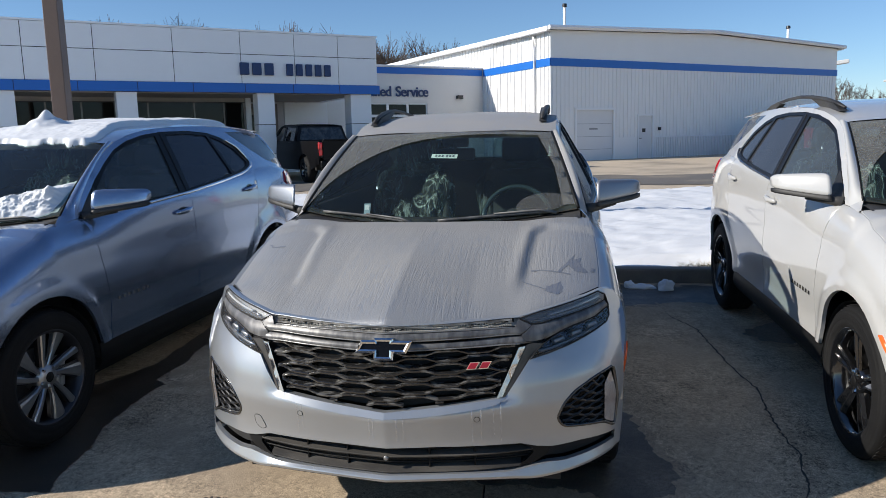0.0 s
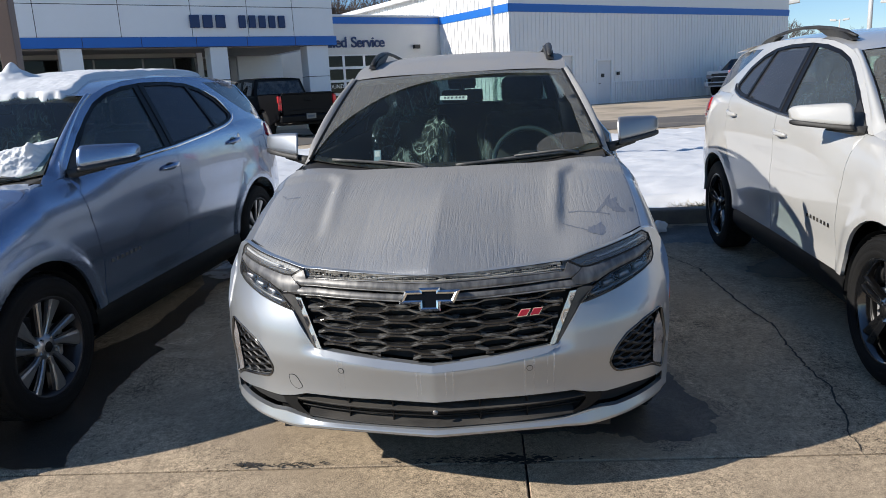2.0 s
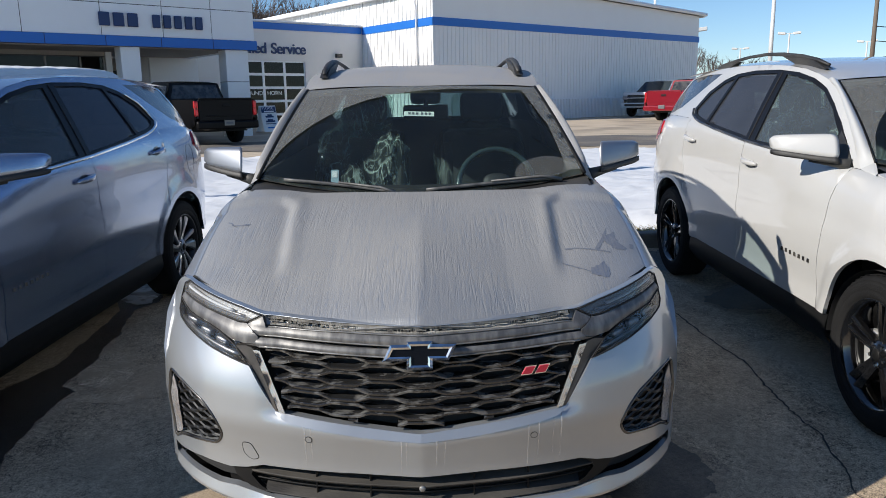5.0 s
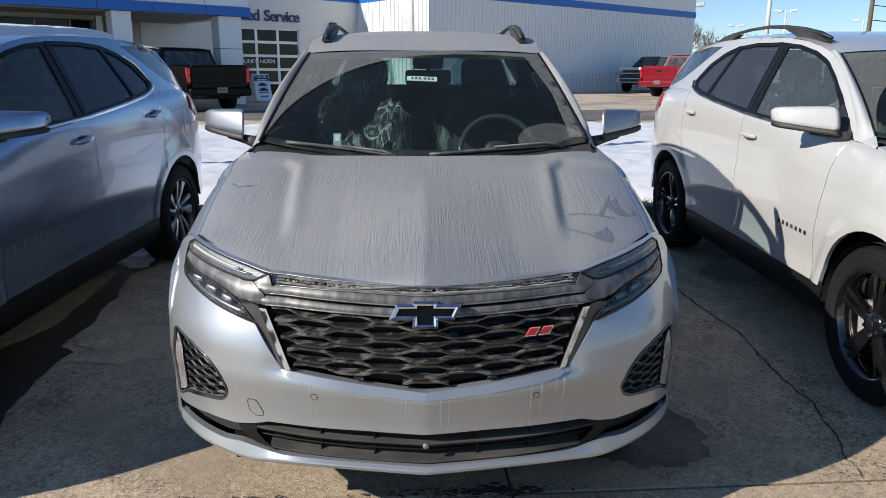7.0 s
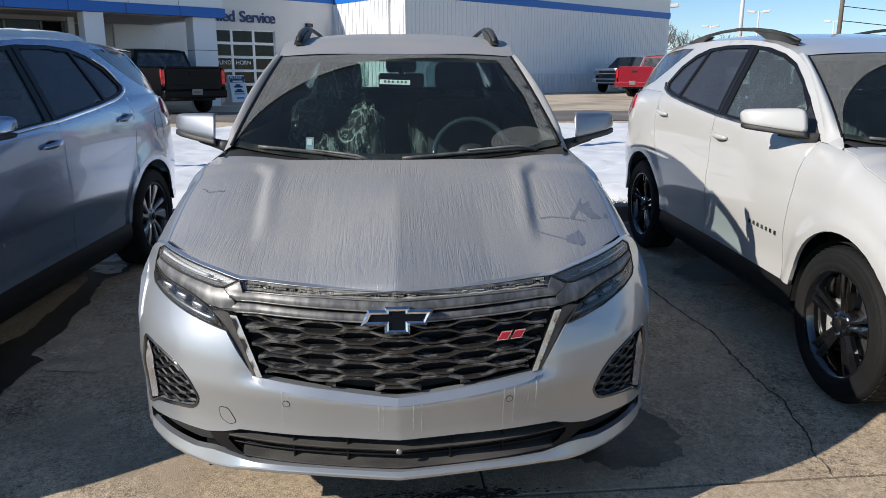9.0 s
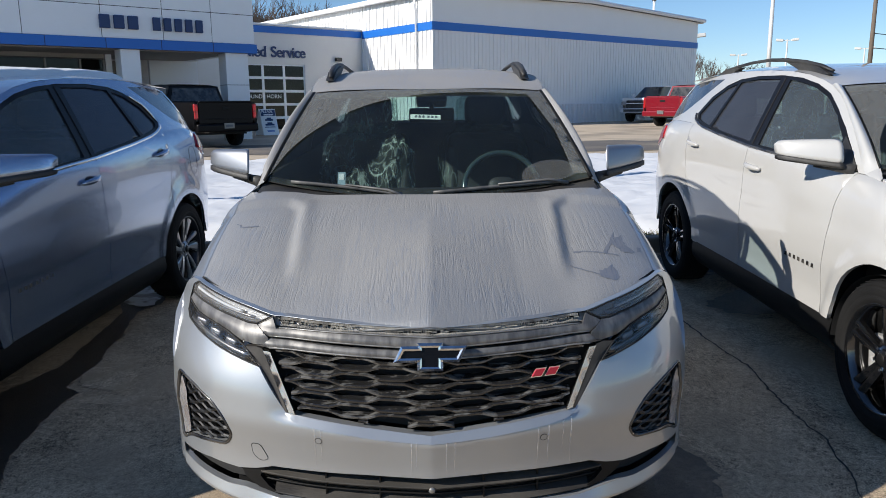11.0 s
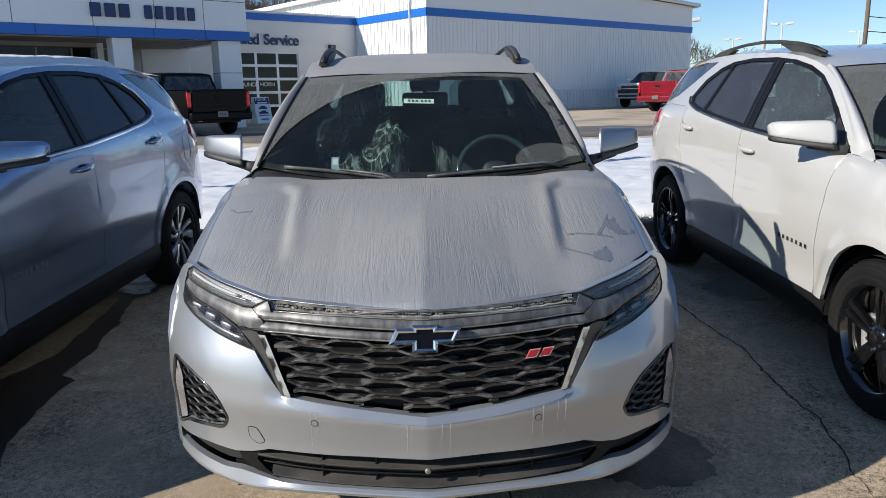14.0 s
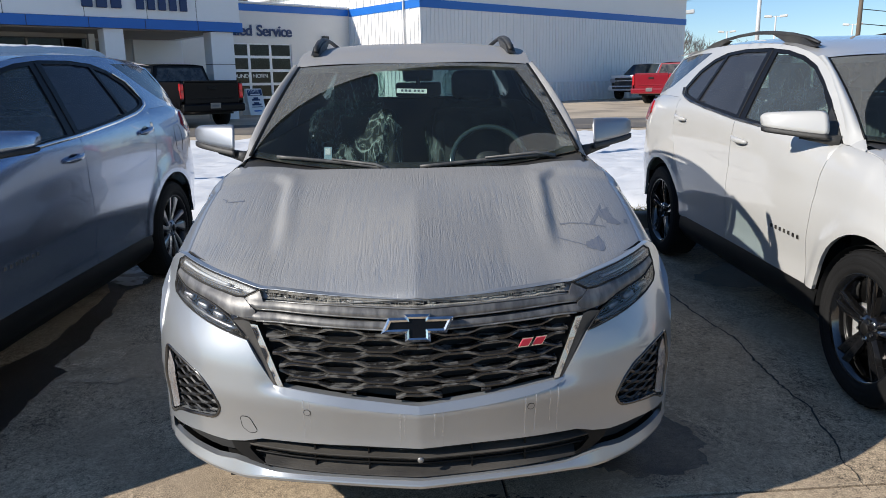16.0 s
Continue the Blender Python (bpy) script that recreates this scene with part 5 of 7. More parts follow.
        qp = [(3.525, 1.20), (3.505, 0.95), (3.440, 0.80)] + arc(ARCH_R, 128, 172, 8, 0.437)[0:8] + arc(ARCH_R, 172, a_low, 20) + [(4.22, sill_z), (4.40, sill_z), (4.50, 0.50), (4.53, 0.80), (4.50, 1.0), (4.46, 1.20)]
        part("rear_quarter", panel(qp, pl, 0.02, 0.035), paint, car, smooth=True)
        part("quarter_lining", panel(qp, lambda y, q, d: pl(y, q, d + 0.024), 0, 0.06), INTERIOR, car, "dark inner trim", smooth=True)
        for cy, y0, y1 in ((ARCH_F, 0, 0), (ARCH_R, 0, 0)):
            lin = grid(19, 3, lambda u, v, cy=cy: Vector((s * (0.885 - 0.32 * v), cy + 0.41 * math.cos(math.pi * u), AXLE_Z - 0.06 + 0.41 * math.sin(math.pi * u) + 0.03)))
            part("wheel_liner", lin, DARK_VOID, car, smooth=True)
        sill = grid(30, 12, lambda u, v: Vector((s * (half_width(1.34 + 1.96 * u) - 0.027 + 0.012 * math.sin(math.pi * min(1.0, v * 1.4)) - 0.22 * max(0.0, v - 0.55) ** 1.6), 1.375 + 1.905 * u, 0.414 - 0.19 * v)))
        part("sill_cladding", sill, TRIM_BLACK, car, "black lower cladding", smooth=True)
        for d_, hy, hz in ((door, 2.365, 0.985), (rear, 3.365, 1.035)):
            hp = [pl(hy - 0.105 + 0.21 * k / 8, 0.8 + 0.4 * (0.53 + 0.02 * k / 8), -0.012 - 0.022 * math.sin(math.pi * k / 8)) for k in range(9)]
            part("door_handle", tube(hp, [0.007, 0.011, 0.012, 0.013, 0.013, 0.013, 0.012, 0.011, 0.007], 10, squash=1.35), paint, d_, "door handle", smooth=True)
            cup = [pl(hy + 0.0 + 0.05 * math.cos(a), 0.8 + 0.4 * (0.54 + 0.075 * math.sin(a)), 0) for a in [k * math.tau / 16 for k in range(16)]]
            bm = bmesh.new()
            bm.faces.new([bm.verts.new(p + Vector((s * 0.002, 0, 0))) for p in cup])
            part("handle_recess", bm, BLACK_GLOSS if trim == "bright" else paint, d_)
        if s > 0:
            flap = rounded([(3.86, 0.86), (4.02, 0.86), (4.04, 1.00), (3.88, 1.00)], 0.06)
            part("fuel_flap", tube([pl(y, q, -0.0005) for y, q in resample(flap, 0.02)], 0.0011, 5, True), DARK_VOID, car, "gap round the fuel flap")
        # lettering on the door, drawn as plain bars
        for k in range(7):
            y = 1.575 + 0.048 * (6 - k)
            part("badge_bar", box((0.004, 0.020, 0.022), Matrix.Translation(pl(y, 0.643, -0.003)), 0.002), BLACK_GLOSS if trim == "black" else STEEL, door)
        # cabin side with its windows
        cb = cabin(s)
        edge = [(1.385, shoulder(1.385)[1] + 0.003), (1.462, 1.199), (1.529, 1.260), (1.592, 1.311), (1.652, 1.357), (1.725, 1.404), (1.799, 1.448), (1.873, 1.486), (1.949, 1.519), (2.05, eave(2.05))]
        frame_out = [edge[0]] + [(y, shoulder(y)[1] + 0.002) for y in (1.45, 1.55, 1.65, 1.8, 2.1, 2.5, 2.9, 3.2, 3.6, 4.0, 4.3)] + [(4.46, 1.21), (4.36, 1.38), (4.24, 1.545)] + [(y, eave(y)) for y in (4.0, 3.6, 3.2, 2.8, 2.5, 2.3, 2.15)] + edge[:0:-1]
        dlo = [(1.438, 1.142), (1.577, 1.259), (1.691, 1.345), (1.84, 1.431), (2.001, 1.507), (2.161, 1.562), (2.349, 1.596), (2.587, 1.612), (2.916, 1.609), (3.173, 1.587), (3.33, 1.544), (3.483, 1.46), (3.573, 1.335), (3.522, 1.297), (3.43, 1.275), (3.304, 1.255), (3.002, 1.227), (2.502, 1.188), (2.012, 1.167), (1.657, 1.150)]
        tail_glass = [(3.462, 1.588), (3.756, 1.582), (4.05, 1.560), (4.20, 1.538), (4.30, 1.40), (4.38, 1.258), (4.182, 1.275), (3.958, 1.327), (3.755, 1.424)]
        part("cabin_frame", panel(frame_out, cb, 0.015, 0.035, [dlo, tail_glass]), paint, car, smooth=True)
        part("pillar_lining", panel(frame_out, lambda y, z, d: cb(y, z, d + 0.024), 0, 0.06, [dlo, tail_glass]), INTERIOR, car, "dark pillar lining", smooth=True)
        part("tail_side_glass", panel(tail_glass, lambda y, z, d: cb(y, z, d + 0.002), 0.006, 0.05), BLACK_GLOSS, car, "black glass beside the tail", smooth=True)
        part("window_surround", panel(dlo, lambda y, z, d: cb(y, z, d + 0.003), 0.012, 0.04, [[(1.60, 1.166), (1.672, 1.294), (1.822, 1.399), (2.003, 1.486), (2.174, 1.542), (2.352, 1.573), (2.477, 1.584), (2.404, 1.197), (2.017, 1.181)], [(2.53, 1.207), (2.6, 1.590), (2.918, 1.587), (3.134, 1.567), (3.18, 1.258), (2.858, 1.230)], [(3.217, 1.263), (3.17, 1.559), (3.299, 1.525), (3.437, 1.446), (3.526, 1.332), (3.479, 1.300), (3.376, 1.282)]]), SURROUND_BLACK, car, smooth=True)
        part("side_window", panel(rounded([(1.59, 1.160), (1.663, 1.300), (1.817, 1.405), (1.998, 1.492), (2.174, 1.548), (2.351, 1.579), (2.487, 1.590), (2.412, 1.191), (2.015, 1.174)], 0.01), lambda y, z, d: cb(y, z, d + 0.014), 0, 0.03), GLASS_SIDE, door, "front side window", smooth=True).visible_shadow = s > 0
        part("side_window", panel([(2.52, 1.200), (2.590, 1.596), (2.918, 1.593), (3.142, 1.574), (3.190, 1.252), (2.856, 1.224)], lambda y, z, d: cb(y, z, d + 0.014), 0, 0.03), GLASS_DARK, rear, "dark privacy glass", smooth=True)
        part("side_window", panel([(3.207, 1.256), (3.160, 1.565), (3.304, 1.531), (3.444, 1.451), (3.536, 1.330), (3.48, 1.293), (3.373, 1.275)], lambda y, z, d: cb(y, z, d + 0.014), 0, 0.03), GLASS_DARK, car, "dark privacy glass", smooth=True)
        part("door_gap", tube([cb(2.478 + 0.062 * k / 6, 1.196 + 0.40 * k / 6, 0.001) for k in range(7)], 0.0032, 6), DARK_VOID, car, "dark gap between the doors")
        low = [(1.465, 1.141), (1.656, 1.148), (2.011, 1.164), (2.501, 1.184), (2.801, 1.207), (3.0, 1.222), (3.302, 1.251), (3.428, 1.270), (3.527, 1.294), (3.580, 1.333)]
        if trim == "bright":
            low += [(3.53, 1.402), (3.487, 1.464), (3.38, 1.525)]
        part("window_trim", tube([cb(y, z, -0.004) for y, z in low], 0.012 if trim == "bright" else 0.009, 8), CHROME if trim == "bright" else BLACK_GLOSS, car, smooth=True)
        # pillar between windscreen and side
        n = len(edge)
        a = [screen(s * screen_half(i / (n - 1)), i / (n - 1)) for i in range(n)]
        c = [cb(y, z, 0.0) for y, z in edge]
        corner = skin_top(1.0 if s > 0 else 0.0, 1.0)
        inner = [corner + (a[0] - corner) * (k / 6) + Vector((0, 0, 0.002 * math.sin(math.pi * k / 6))) for k in range(7)]
        outer = [Vector((s * shoulder(yy)[0], yy, shoulder(yy)[1])) for yy in [corner.y + (1.385 - corner.y) * k / 6 for k in range(6)]] + [c[0]]
        part("pillar_foot", grid(7, 6, lambda u, v: inner[round(u * 6)].lerp(outer[round(u * 6)], v) + Vector((s * 0.002, -0.001, 0.003)) * 4 * v * (1 - v)), paint, car, smooth=True)
        def pillar_at(u, v):
            k = min(int(u * (n - 1)), n - 2)
            f = u * (n - 1) - k
            p, q = a[k].lerp(a[k + 1], f), c[k].lerp(c[k + 1], f)
            return p.lerp(q, v) + Vector((s * 0.016, -0.020, 0.013)) * 4 * v * (1 - v) * smooth01(u / 0.16)
        part("screen_pillar", grid(28, 8, pillar_at), roof_paint or paint, car, smooth=True)
        part("screen_seal", tube([p + Vector((s * 0.004, -0.003, 0.001)) for p in a], 0.0095 if hood_paint else 0.005, 8), TRIM_BLACK, car, "black rubber seal beside the windscreen", smooth=True)
        # roof rail
        rr = [(2.21, 1.634), (2.33, 1.664), (2.50, 1.688), (2.72, 1.706), (2.95, 1.712), (3.22, 1.700), (3.48, 1.677), (3.70, 1.650), (3.88, 1.612)]
        xr = 0.532
        if rails:
            part("roof_rail", tube([(s * (xr + 0.03 * math.sin((y - 2.1) * 1.7)), y, z) for y, z in rr], [0.010, 0.016, 0.018, 0.017, 0.015, 0.014, 0.015, 0.016, 0.010], 12, squash=0.75), rails, car, "raised roof rail", smooth=True)
            for web in ([(2.20, 1.612), (2.33, 1.660), (2.50, 1.684), (2.66, 1.699), (2.76, 1.703), (2.66, 1.674), (2.56, 1.644), (2.50, 1.620)], [(3.88, 1.590), (3.70, 1.646), (3.52, 1.668), (3.42, 1.672), (3.52, 1.640), (3.60, 1.600)]):
                part("rail_foot", prism(web, 0.044, Matrix.Translation((s * (xr + 0.010) + 0.022, 0, 0)) @ Matrix.Rotation(radians(90), 4, "Z")), rails, car)
        marker = [(0.600, 0.695), (0.622, 0.690), (0.508, 0.576), (0.478, 0.577)]
        part("side_marker", panel(marker, lambda y, q, d: pl(y, q, d - 0.004), 0.006, 0.02), AMBER, car, "orange side marker", smooth=True)
        # door mirror
        arm = tube([(s * 0.785, 1.475, 1.150), (s * 0.83, 1.515, 1.156), (s * 0.88, 1.550, 1.164), (s * 0.94, 1.585, 1.172)], [0.030, 0.024, 0.020, 0.016], 10)
        base = part("door_mirror", join(arm, mirror_body(s, 0.047, (-0.062, -0.034), (-0.030, -0.002))), BLACK_PLASTIC, car, "door mirror with a painted cap", smooth=True)
        part("mirror_cap", mirror_body(s, 0.049, (-0.040, -0.010), (0.080, 0.066)), CAP_SILVER if hood_paint else paint, base, smooth=True)
        part("mirror_glass", box((0.16, 0.004, 0.070), pose(s * 0.955, 1.640, 1.228) @ Matrix.Rotation(s * 0.50, 4, "Z"), 0.001), CHROME, base)
        sail = [(1.450, 1.148), (1.577, 1.256), (1.650, 1.305), (1.625, 1.160)]
        part("mirror_sail", panel(sail, lambda y, z, d: cb(y, z, d - 0.003), 0.01, 0.05), BLACK_PLASTIC, base, smooth=True)
        # tail lamp
        tl = [(4.13, 1.00), (4.21, 1.10), (4.42, 1.17), (4.50, 1.12), (4.50, 0.97), (4.33, 0.94)]
        part("tail_lamp", panel(tl, lambda y, q, d: pl(y, q, d - 0.014), 0.02, 0.04), RED_LENS, car, "red tail lamp", smooth=True)
        fx = s * 0.79
        for cy in (ARCH_F, ARCH_R):
            build_wheel("wheel", wheel_style, car, pose(fx, cy, AXLE_Z, 0, 0, 0) @ Matrix.Diagonal((s, 1, 1, 1)))
    # intake bars, emblem and badge
    for z, h, x1, back, drop in ((0.397, 0.006, 0.545, 0.045, 0.012), (0.338, 0.004, 0.50, 0.055, 0.022)):
        prof = ((0.010, -h), (0.006, 0.0), (0.009, 0.002), (back, drop))
        slat = grid(41, 4, lambda u, v: Vector(((u * 2 - 1) * x1, nose((u * 2 - 1) * x1, z) + prof[round(v * 3)][0] + 0.004, z + prof[round(v * 3)][1] + 0.003 * abs(u * 2 - 1))))
        part("intake_slat", slat, SLAT_DUST, car, "dusty black intake slat")
    for z in (0.421, 0.372):
        part("intake_rod", tube([(x, nose(x, z) + 0.030, z) for x in [-0.55 + 1.10 * i / 30 for i in range(31)]], 0.0035, 6), TRIM_BLACK, car, smooth=True)
    for x in (-0.33, -0.16, 0.16, 0.33):
        part("intake_stay", box((0.006, 0.02, 0.085), pose(x, nose(x, 0.38) + 0.036, 0.383), 0.001, 1), TRIM_BLACK, car)
    part("front_sensor", ball(0.010, 0.006, 0.010, pose(0, nose(0, 0.395) + 0.006, 0.395)), BAR_EDGE, car, "small grey round sensor", smooth=True)
    lip_x = [0.0, 0.243, 0.465, 0.54, 0.60, 0.665, 0.76, 0.864]
    lip_z = [0.331, 0.334, 0.329, 0.338, 0.344, 0.338, 0.344, 0.352]

    def lip_at(u, v):
        x = (u * 2 - 1) * 0.86
        hi, lo = float(np.interp(abs(x), lip_x, lip_z)) - 0.0015, lip_low(x)
        k = round(v * 3)
        z = (hi, hi + (lo + 0.013 - hi) * 0.96, lo + 0.009, lo - 0.002)[k]
        return Vector((x, nose(x, z) - (0.0, 0.010, 0.0115, 0.006)[k], z))
    for r in range(3):
        band_r = grid(61, 2, lambda u, v: lip_at(u, (r + v) / 3))
        part("lip_facet", band_r, paint, car, smooth=True)
    if hood_paint:
        for x, w, zl in ((-0.355, 0.004, 0.45), (-0.335, 0.003, 0.47), (-0.06, 0.004, 0.43), (-0.045, 0.003, 0.46), (0.045, 0.004, 0.46), (0.07, 0.003, 0.44), (0.325, 0.004, 0.44), (0.358, 0.004, 0.45), (0.405, 0.003, 0.47), (0.43, 0.005, 0.44)):
            top_z = 0.560 + 0.046 * min(abs(x) / 0.41, 1.0) ** 1.2
            part("dust_drip", grid(2, 14, lambda u, v: Vector((x + (u - 0.5) * 0.7 * w * (1.2 - v) + 0.0008 * math.sin(v * 7), nose(x, top_z + (zl - top_z) * v) - 0.0015, top_z + (zl - top_z) * v))), DRIED_DRIP, car)
    for s in (1, -1):
        wedge = [(0.500, 0.430), (0.56, 0.411), (0.615, 0.400), (0.60, 0.372), (0.55, 0.346), (0.48, 0.334), (0.520, 0.358), (0.548, 0.385), (0.540, 0.402)]
        part("intake_wedge", panel(wedge, on_nose(s, -0.012), 0.02, 0.03), TRIM_BLACK, car, smooth=True)
    bow = [(-0.110, -0.004), (-0.086, 0.044), (-0.038, 0.044), (-0.038, 0.053), (0.038, 0.053), (0.038, 0.044), (0.110, 0.044), (0.086, -0.004), (0.038, -0.004), (0.038, -0.030), (-0.038, -0.030), (-0.038, -0.004)]
    rings = [(bow, 0.012), (bow, -0.006), (shrink(bow, 0.0075), -0.016), (shrink(bow, 0.0132), -0.013), (shrink(bow, 0.014), -0.004)]
    bm = bmesh.new()
    loops = [[bm.verts.new((x, y, z)) for x, z in lp] for lp, y in rings]
    for A, B in zip(loops, loops[1:]):
        for k in range(len(A)):
            bm.faces.new((A[k], A[(k + 1) % len(A)], B[(k + 1) % len(A)], B[k]))
    seat_m = pose(0, nose(0, 0.82) - 0.012, 0.800, -16)
    bm.transform(seat_m)
    em = part("emblem", bm, EMBLEM_RIM, car, "plain cross-shaped emblem with a bright rim")
    part("emblem_face", prism(shrink(bow, 0.0136), 0.004, seat_m @ Matrix.Translation((0, -0.008, 0))), EMBLEM_FACE, em)
    if red_badge:
        for k, (x, w) in enumerate(((0.329, 0.036), (0.373, 0.036))):
            sl = [(-w / 2 - 0.008, -0.014), (w / 2 - 0.008, -0.014), (w / 2 + 0.008, 0.014), (-w / 2 + 0.008, 0.014)]
            part("grille_badge", prism(sl, 0.012, pose(x, nose(x, 0.742) - 0.012, 0.742, 0, 0, math.degrees(math.atan(0.75 * x)))), CHROME, car, "red slanted badge bars with a bright rim")
            part("badge_face", prism([(a * 0.82, b * 0.75) for a, b in sl], 0.003, pose(x, nose(x, 0.742) - 0.015, 0.742, 0, 0, math.degrees(math.atan(0.75 * x)))), RED_BADGE, car)
    # windscreen, cowl, wipers
    part("windscreen", grid(33, 17, lambda u, v: screen((u * 2 - 1) * screen_half(v), v)), GLASS_SCREEN, car, "dusty windscreen", smooth=True).visible_shadow = False
    def film_at(u, v, d):
        return screen((u * 2 - 1) * screen_half(v), v, -0.007)
    wiped = curve((0.0, 0.0), (0.03, 0.30), (0.095, 0.54), (0.20, 0.74), (0.33, 0.86), (0.50, 0.925), (0.72, 0.945), (0.93, 0.93))
    if dusty_screen:
        part("dust_film", panel([(u, wiped(u)) for u in [0.93 * (k / 48) ** 1.6 for k in range(49)]] + [(0.962, 0.5), (0.955, 0.05), (0.995, 0.03), (0.998, 0.985), (0.002, 0.985), (0.002, 0.02)], film_at, 0, 0.03), DUST_FILM, car, "dust left outside the wiper sweep", smooth=True).visible_shadow = False
        part("dust_film", panel([(0.885 + 0.095 * math.cos(k * math.tau / 24), 0.075 + (0.125 if math.sin(k * math.tau / 24) > 0 else 0.055) * math.sin(k * math.tau / 24)) for k in range(24)], film_at, 0, 0.03), DUST_THIN, car, smooth=True).visible_shadow = False
    band = lambda v0, v1, d: grid(33, 3, lambda u, v: screen((u * 2 - 1) * screen_half(v0 + (v1 - v0) * v), v0 + (v1 - v0) * v, d))
    part("screen_band", band(0.915, 1.0, 0.004), BLACK_GLOSS, car, smooth=True)
    part("screen_band", band(0.0, 0.05, 0.004), BLACK_GLOSS, car, smooth=True)
    part("cowl_panel", grid(33, 4, lambda u, v: Vector(((u * 2 - 1) * 0.75, 1.14 + 0.08 * (u * 2 - 1) ** 2 + 0.20 * v, 1.088 + 0.03 * v + 0.05 * (u * 2 - 1) ** 2))), BLACK_PLASTIC, car, smooth=True)
    for x0, x1 in ((-0.62, -0.12), (0.02, 0.60)):
        pts = [screen(x0 + (x1 - x0) * k / 10, 0.006 + 0.022 * math.sin(math.pi * k / 10) + 0.012 * (1 - k / 10), -0.010) for k in range(11)]
        w = part("wiper", tube(pts, 0.0052, 8, squash=1.5), WIPER_DUST, car, "dusty black wiper blade at rest", smooth=True)
        p = screen(x1 + 0.03, -0.02, -0.01)
        part("wiper_arm", tube([p, screen(x1 - 0.06, 0.018, -0.022), screen((x0 + x1) / 2, 0.036, -0.022)], [0.009, 0.006, 0.004], 8), WIPER_DUST, w, smooth=True)
    # roof and tail
    part("roof_panel", grid(31, 41, lambda u, v: roof((u * 2 - 1) * EAVE_X, 1.94 + 0.18 * ((u * 2 - 1) * EAVE_X) ** 2 + (4.24 - 1.94 - 0.18 * ((u * 2 - 1) * EAVE_X) ** 2) * v)), roof_paint or paint, car, smooth=True)
    tail = [(4.23, 1.560, 0.59), (4.33, 1.43, 0.645), (4.42, 1.27, 0.70), (4.54, 1.13, 0.735), (4.61, 0.95, 0.765), (4.63, 0.72, 0.775), (4.62, 0.50, 0.765), (4.52, 0.30, 0.735)]

    def tail_at(u, f):
        i = min(int(f), len(tail) - 2)
        t = f - i
        y, z, hw = (tail[i][k] + (tail[i + 1][k] - tail[i][k]) * t for k in range(3))
        a = u * 2 - 1
        return Vector((a * hw, y - 0.14 * abs(a) ** 3.5, z))
    part("tailgate", grid(25, 22, lambda u, v: tail_at(u, 1.95 + v * 5.05)), paint, car, smooth=True)
    part("tailgate_glass", grid(21, 8, lambda u, v: tail_at(0.06 + 0.88 * u, 0.12 + v * 1.83)), GLASS_REAR, car, "rear window", smooth=True)
    part("tailgate_frame", join(grid(3, 8, lambda u, v: tail_at(0.06 * u, v * 1.95)), grid(3, 8, lambda u, v: tail_at(0.94 + 0.06 * u, v * 1.95)), grid(21, 3, lambda u, v: tail_at(u, 0.12 * v))), paint, car, smooth=True)
    part("underbody", join(box((1.50, 3.2, 0.12), pose(0, 2.30, 0.26), 0.02), box((1.30, 0.5, 0.4), pose(0, 0.52, 0.42)), box((1.50, 0.70, 0.55), pose(0, 1.0, 0.55)), box((1.50, 0.6, 0.3), pose(0, 4.15, 0.42))), DARK_VOID, car)
    # cabin
    dash = part("dashboard", grid(25, 10, lambda u, v: Vector(((u * 2 - 1) * 0.74, 1.30 + 0.30 * (u * 2 - 1) ** 2 * 0.7 + 0.50 * v, 1.085 - 0.03 * v + 0.03 * math.sin(v * 3) - (0.30 * max(0, v - 0.8) / 0.2)))), DASH, car, smooth=True)
    part("cabin_floor", box((1.45, 2.7, 0.04), pose(0, 2.75, 0.40)), INTERIOR, car)
    for x in (-0.80, 0.80):
        part("door_lining", box((0.03, 1.85, 0.74), pose(x, 2.66, 0.79), 0.01), INTERIOR, car)
    part("headliner", grid(9, 9, lambda u, v: roof((u * 2 - 1) * 0.60, 2.08 + 2.1 * v, 0.035)), INTERIOR, car, smooth=True)
    part("console", box((0.24, 0.9, 0.22), pose(0, 2.15, 0.66), 0.04), DASH, car, smooth=True)
    part("display", box((0.25, 0.02, 0.13), pose(0, 1.80, 0.985, -12), 0.01), BLACK_GLOSS, dash)
    wheel_m = pose(0.392, 1.92, 1.04, 66, 0, 0)
    sw = part("steering_wheel", move(tube([(0.203 * math.cos(k * math.tau / 32), 0.203 * math.sin(k * math.tau / 32), 0) for k in range(32)], 0.016, 8, True), wheel_m), WHEEL_WRAP, car, "steering wheel in a clear plastic cover", smooth=True)
    part("wheel_boss", join(ball(0.075, 0.065, 0.035, wheel_m, 0.7), move(box((0.34, 0.035, 0.02), None, 0.008), wheel_m), move(box((0.035, 0.16, 0.02), Matrix.Translation((0, -0.09, 0)), 0.008), wheel_m)), DASH, sw, smooth=True)
    for x in (-0.37, 0.37):
        seat(car, x, 2.42, PLASTIC if x < 0 else PLASTIC_THIN)
    rear_seat = part("rear_bench", join(box((1.30, 0.50, 0.18), pose(0, 3.30, 0.66), 0.06, 3), box((1.30, 0.14, 0.62), pose(0, 3.62, 1.0, -16), 0.05, 3)), INTERIOR, car, smooth=True)
    for x in (-0.42, 0.42):
        part("head_restraint", box((0.27, 0.10, 0.17), pose(x, 3.72, 1.38, -12), 0.045, 3), INTERIOR, rear_seat, smooth=True)
    rm = part("rear_view_mirror", box((0.24, 0.035, 0.075), pose(0.02, 1.98, 1.43, 8), 0.015, 3), DASH, car, smooth=True)
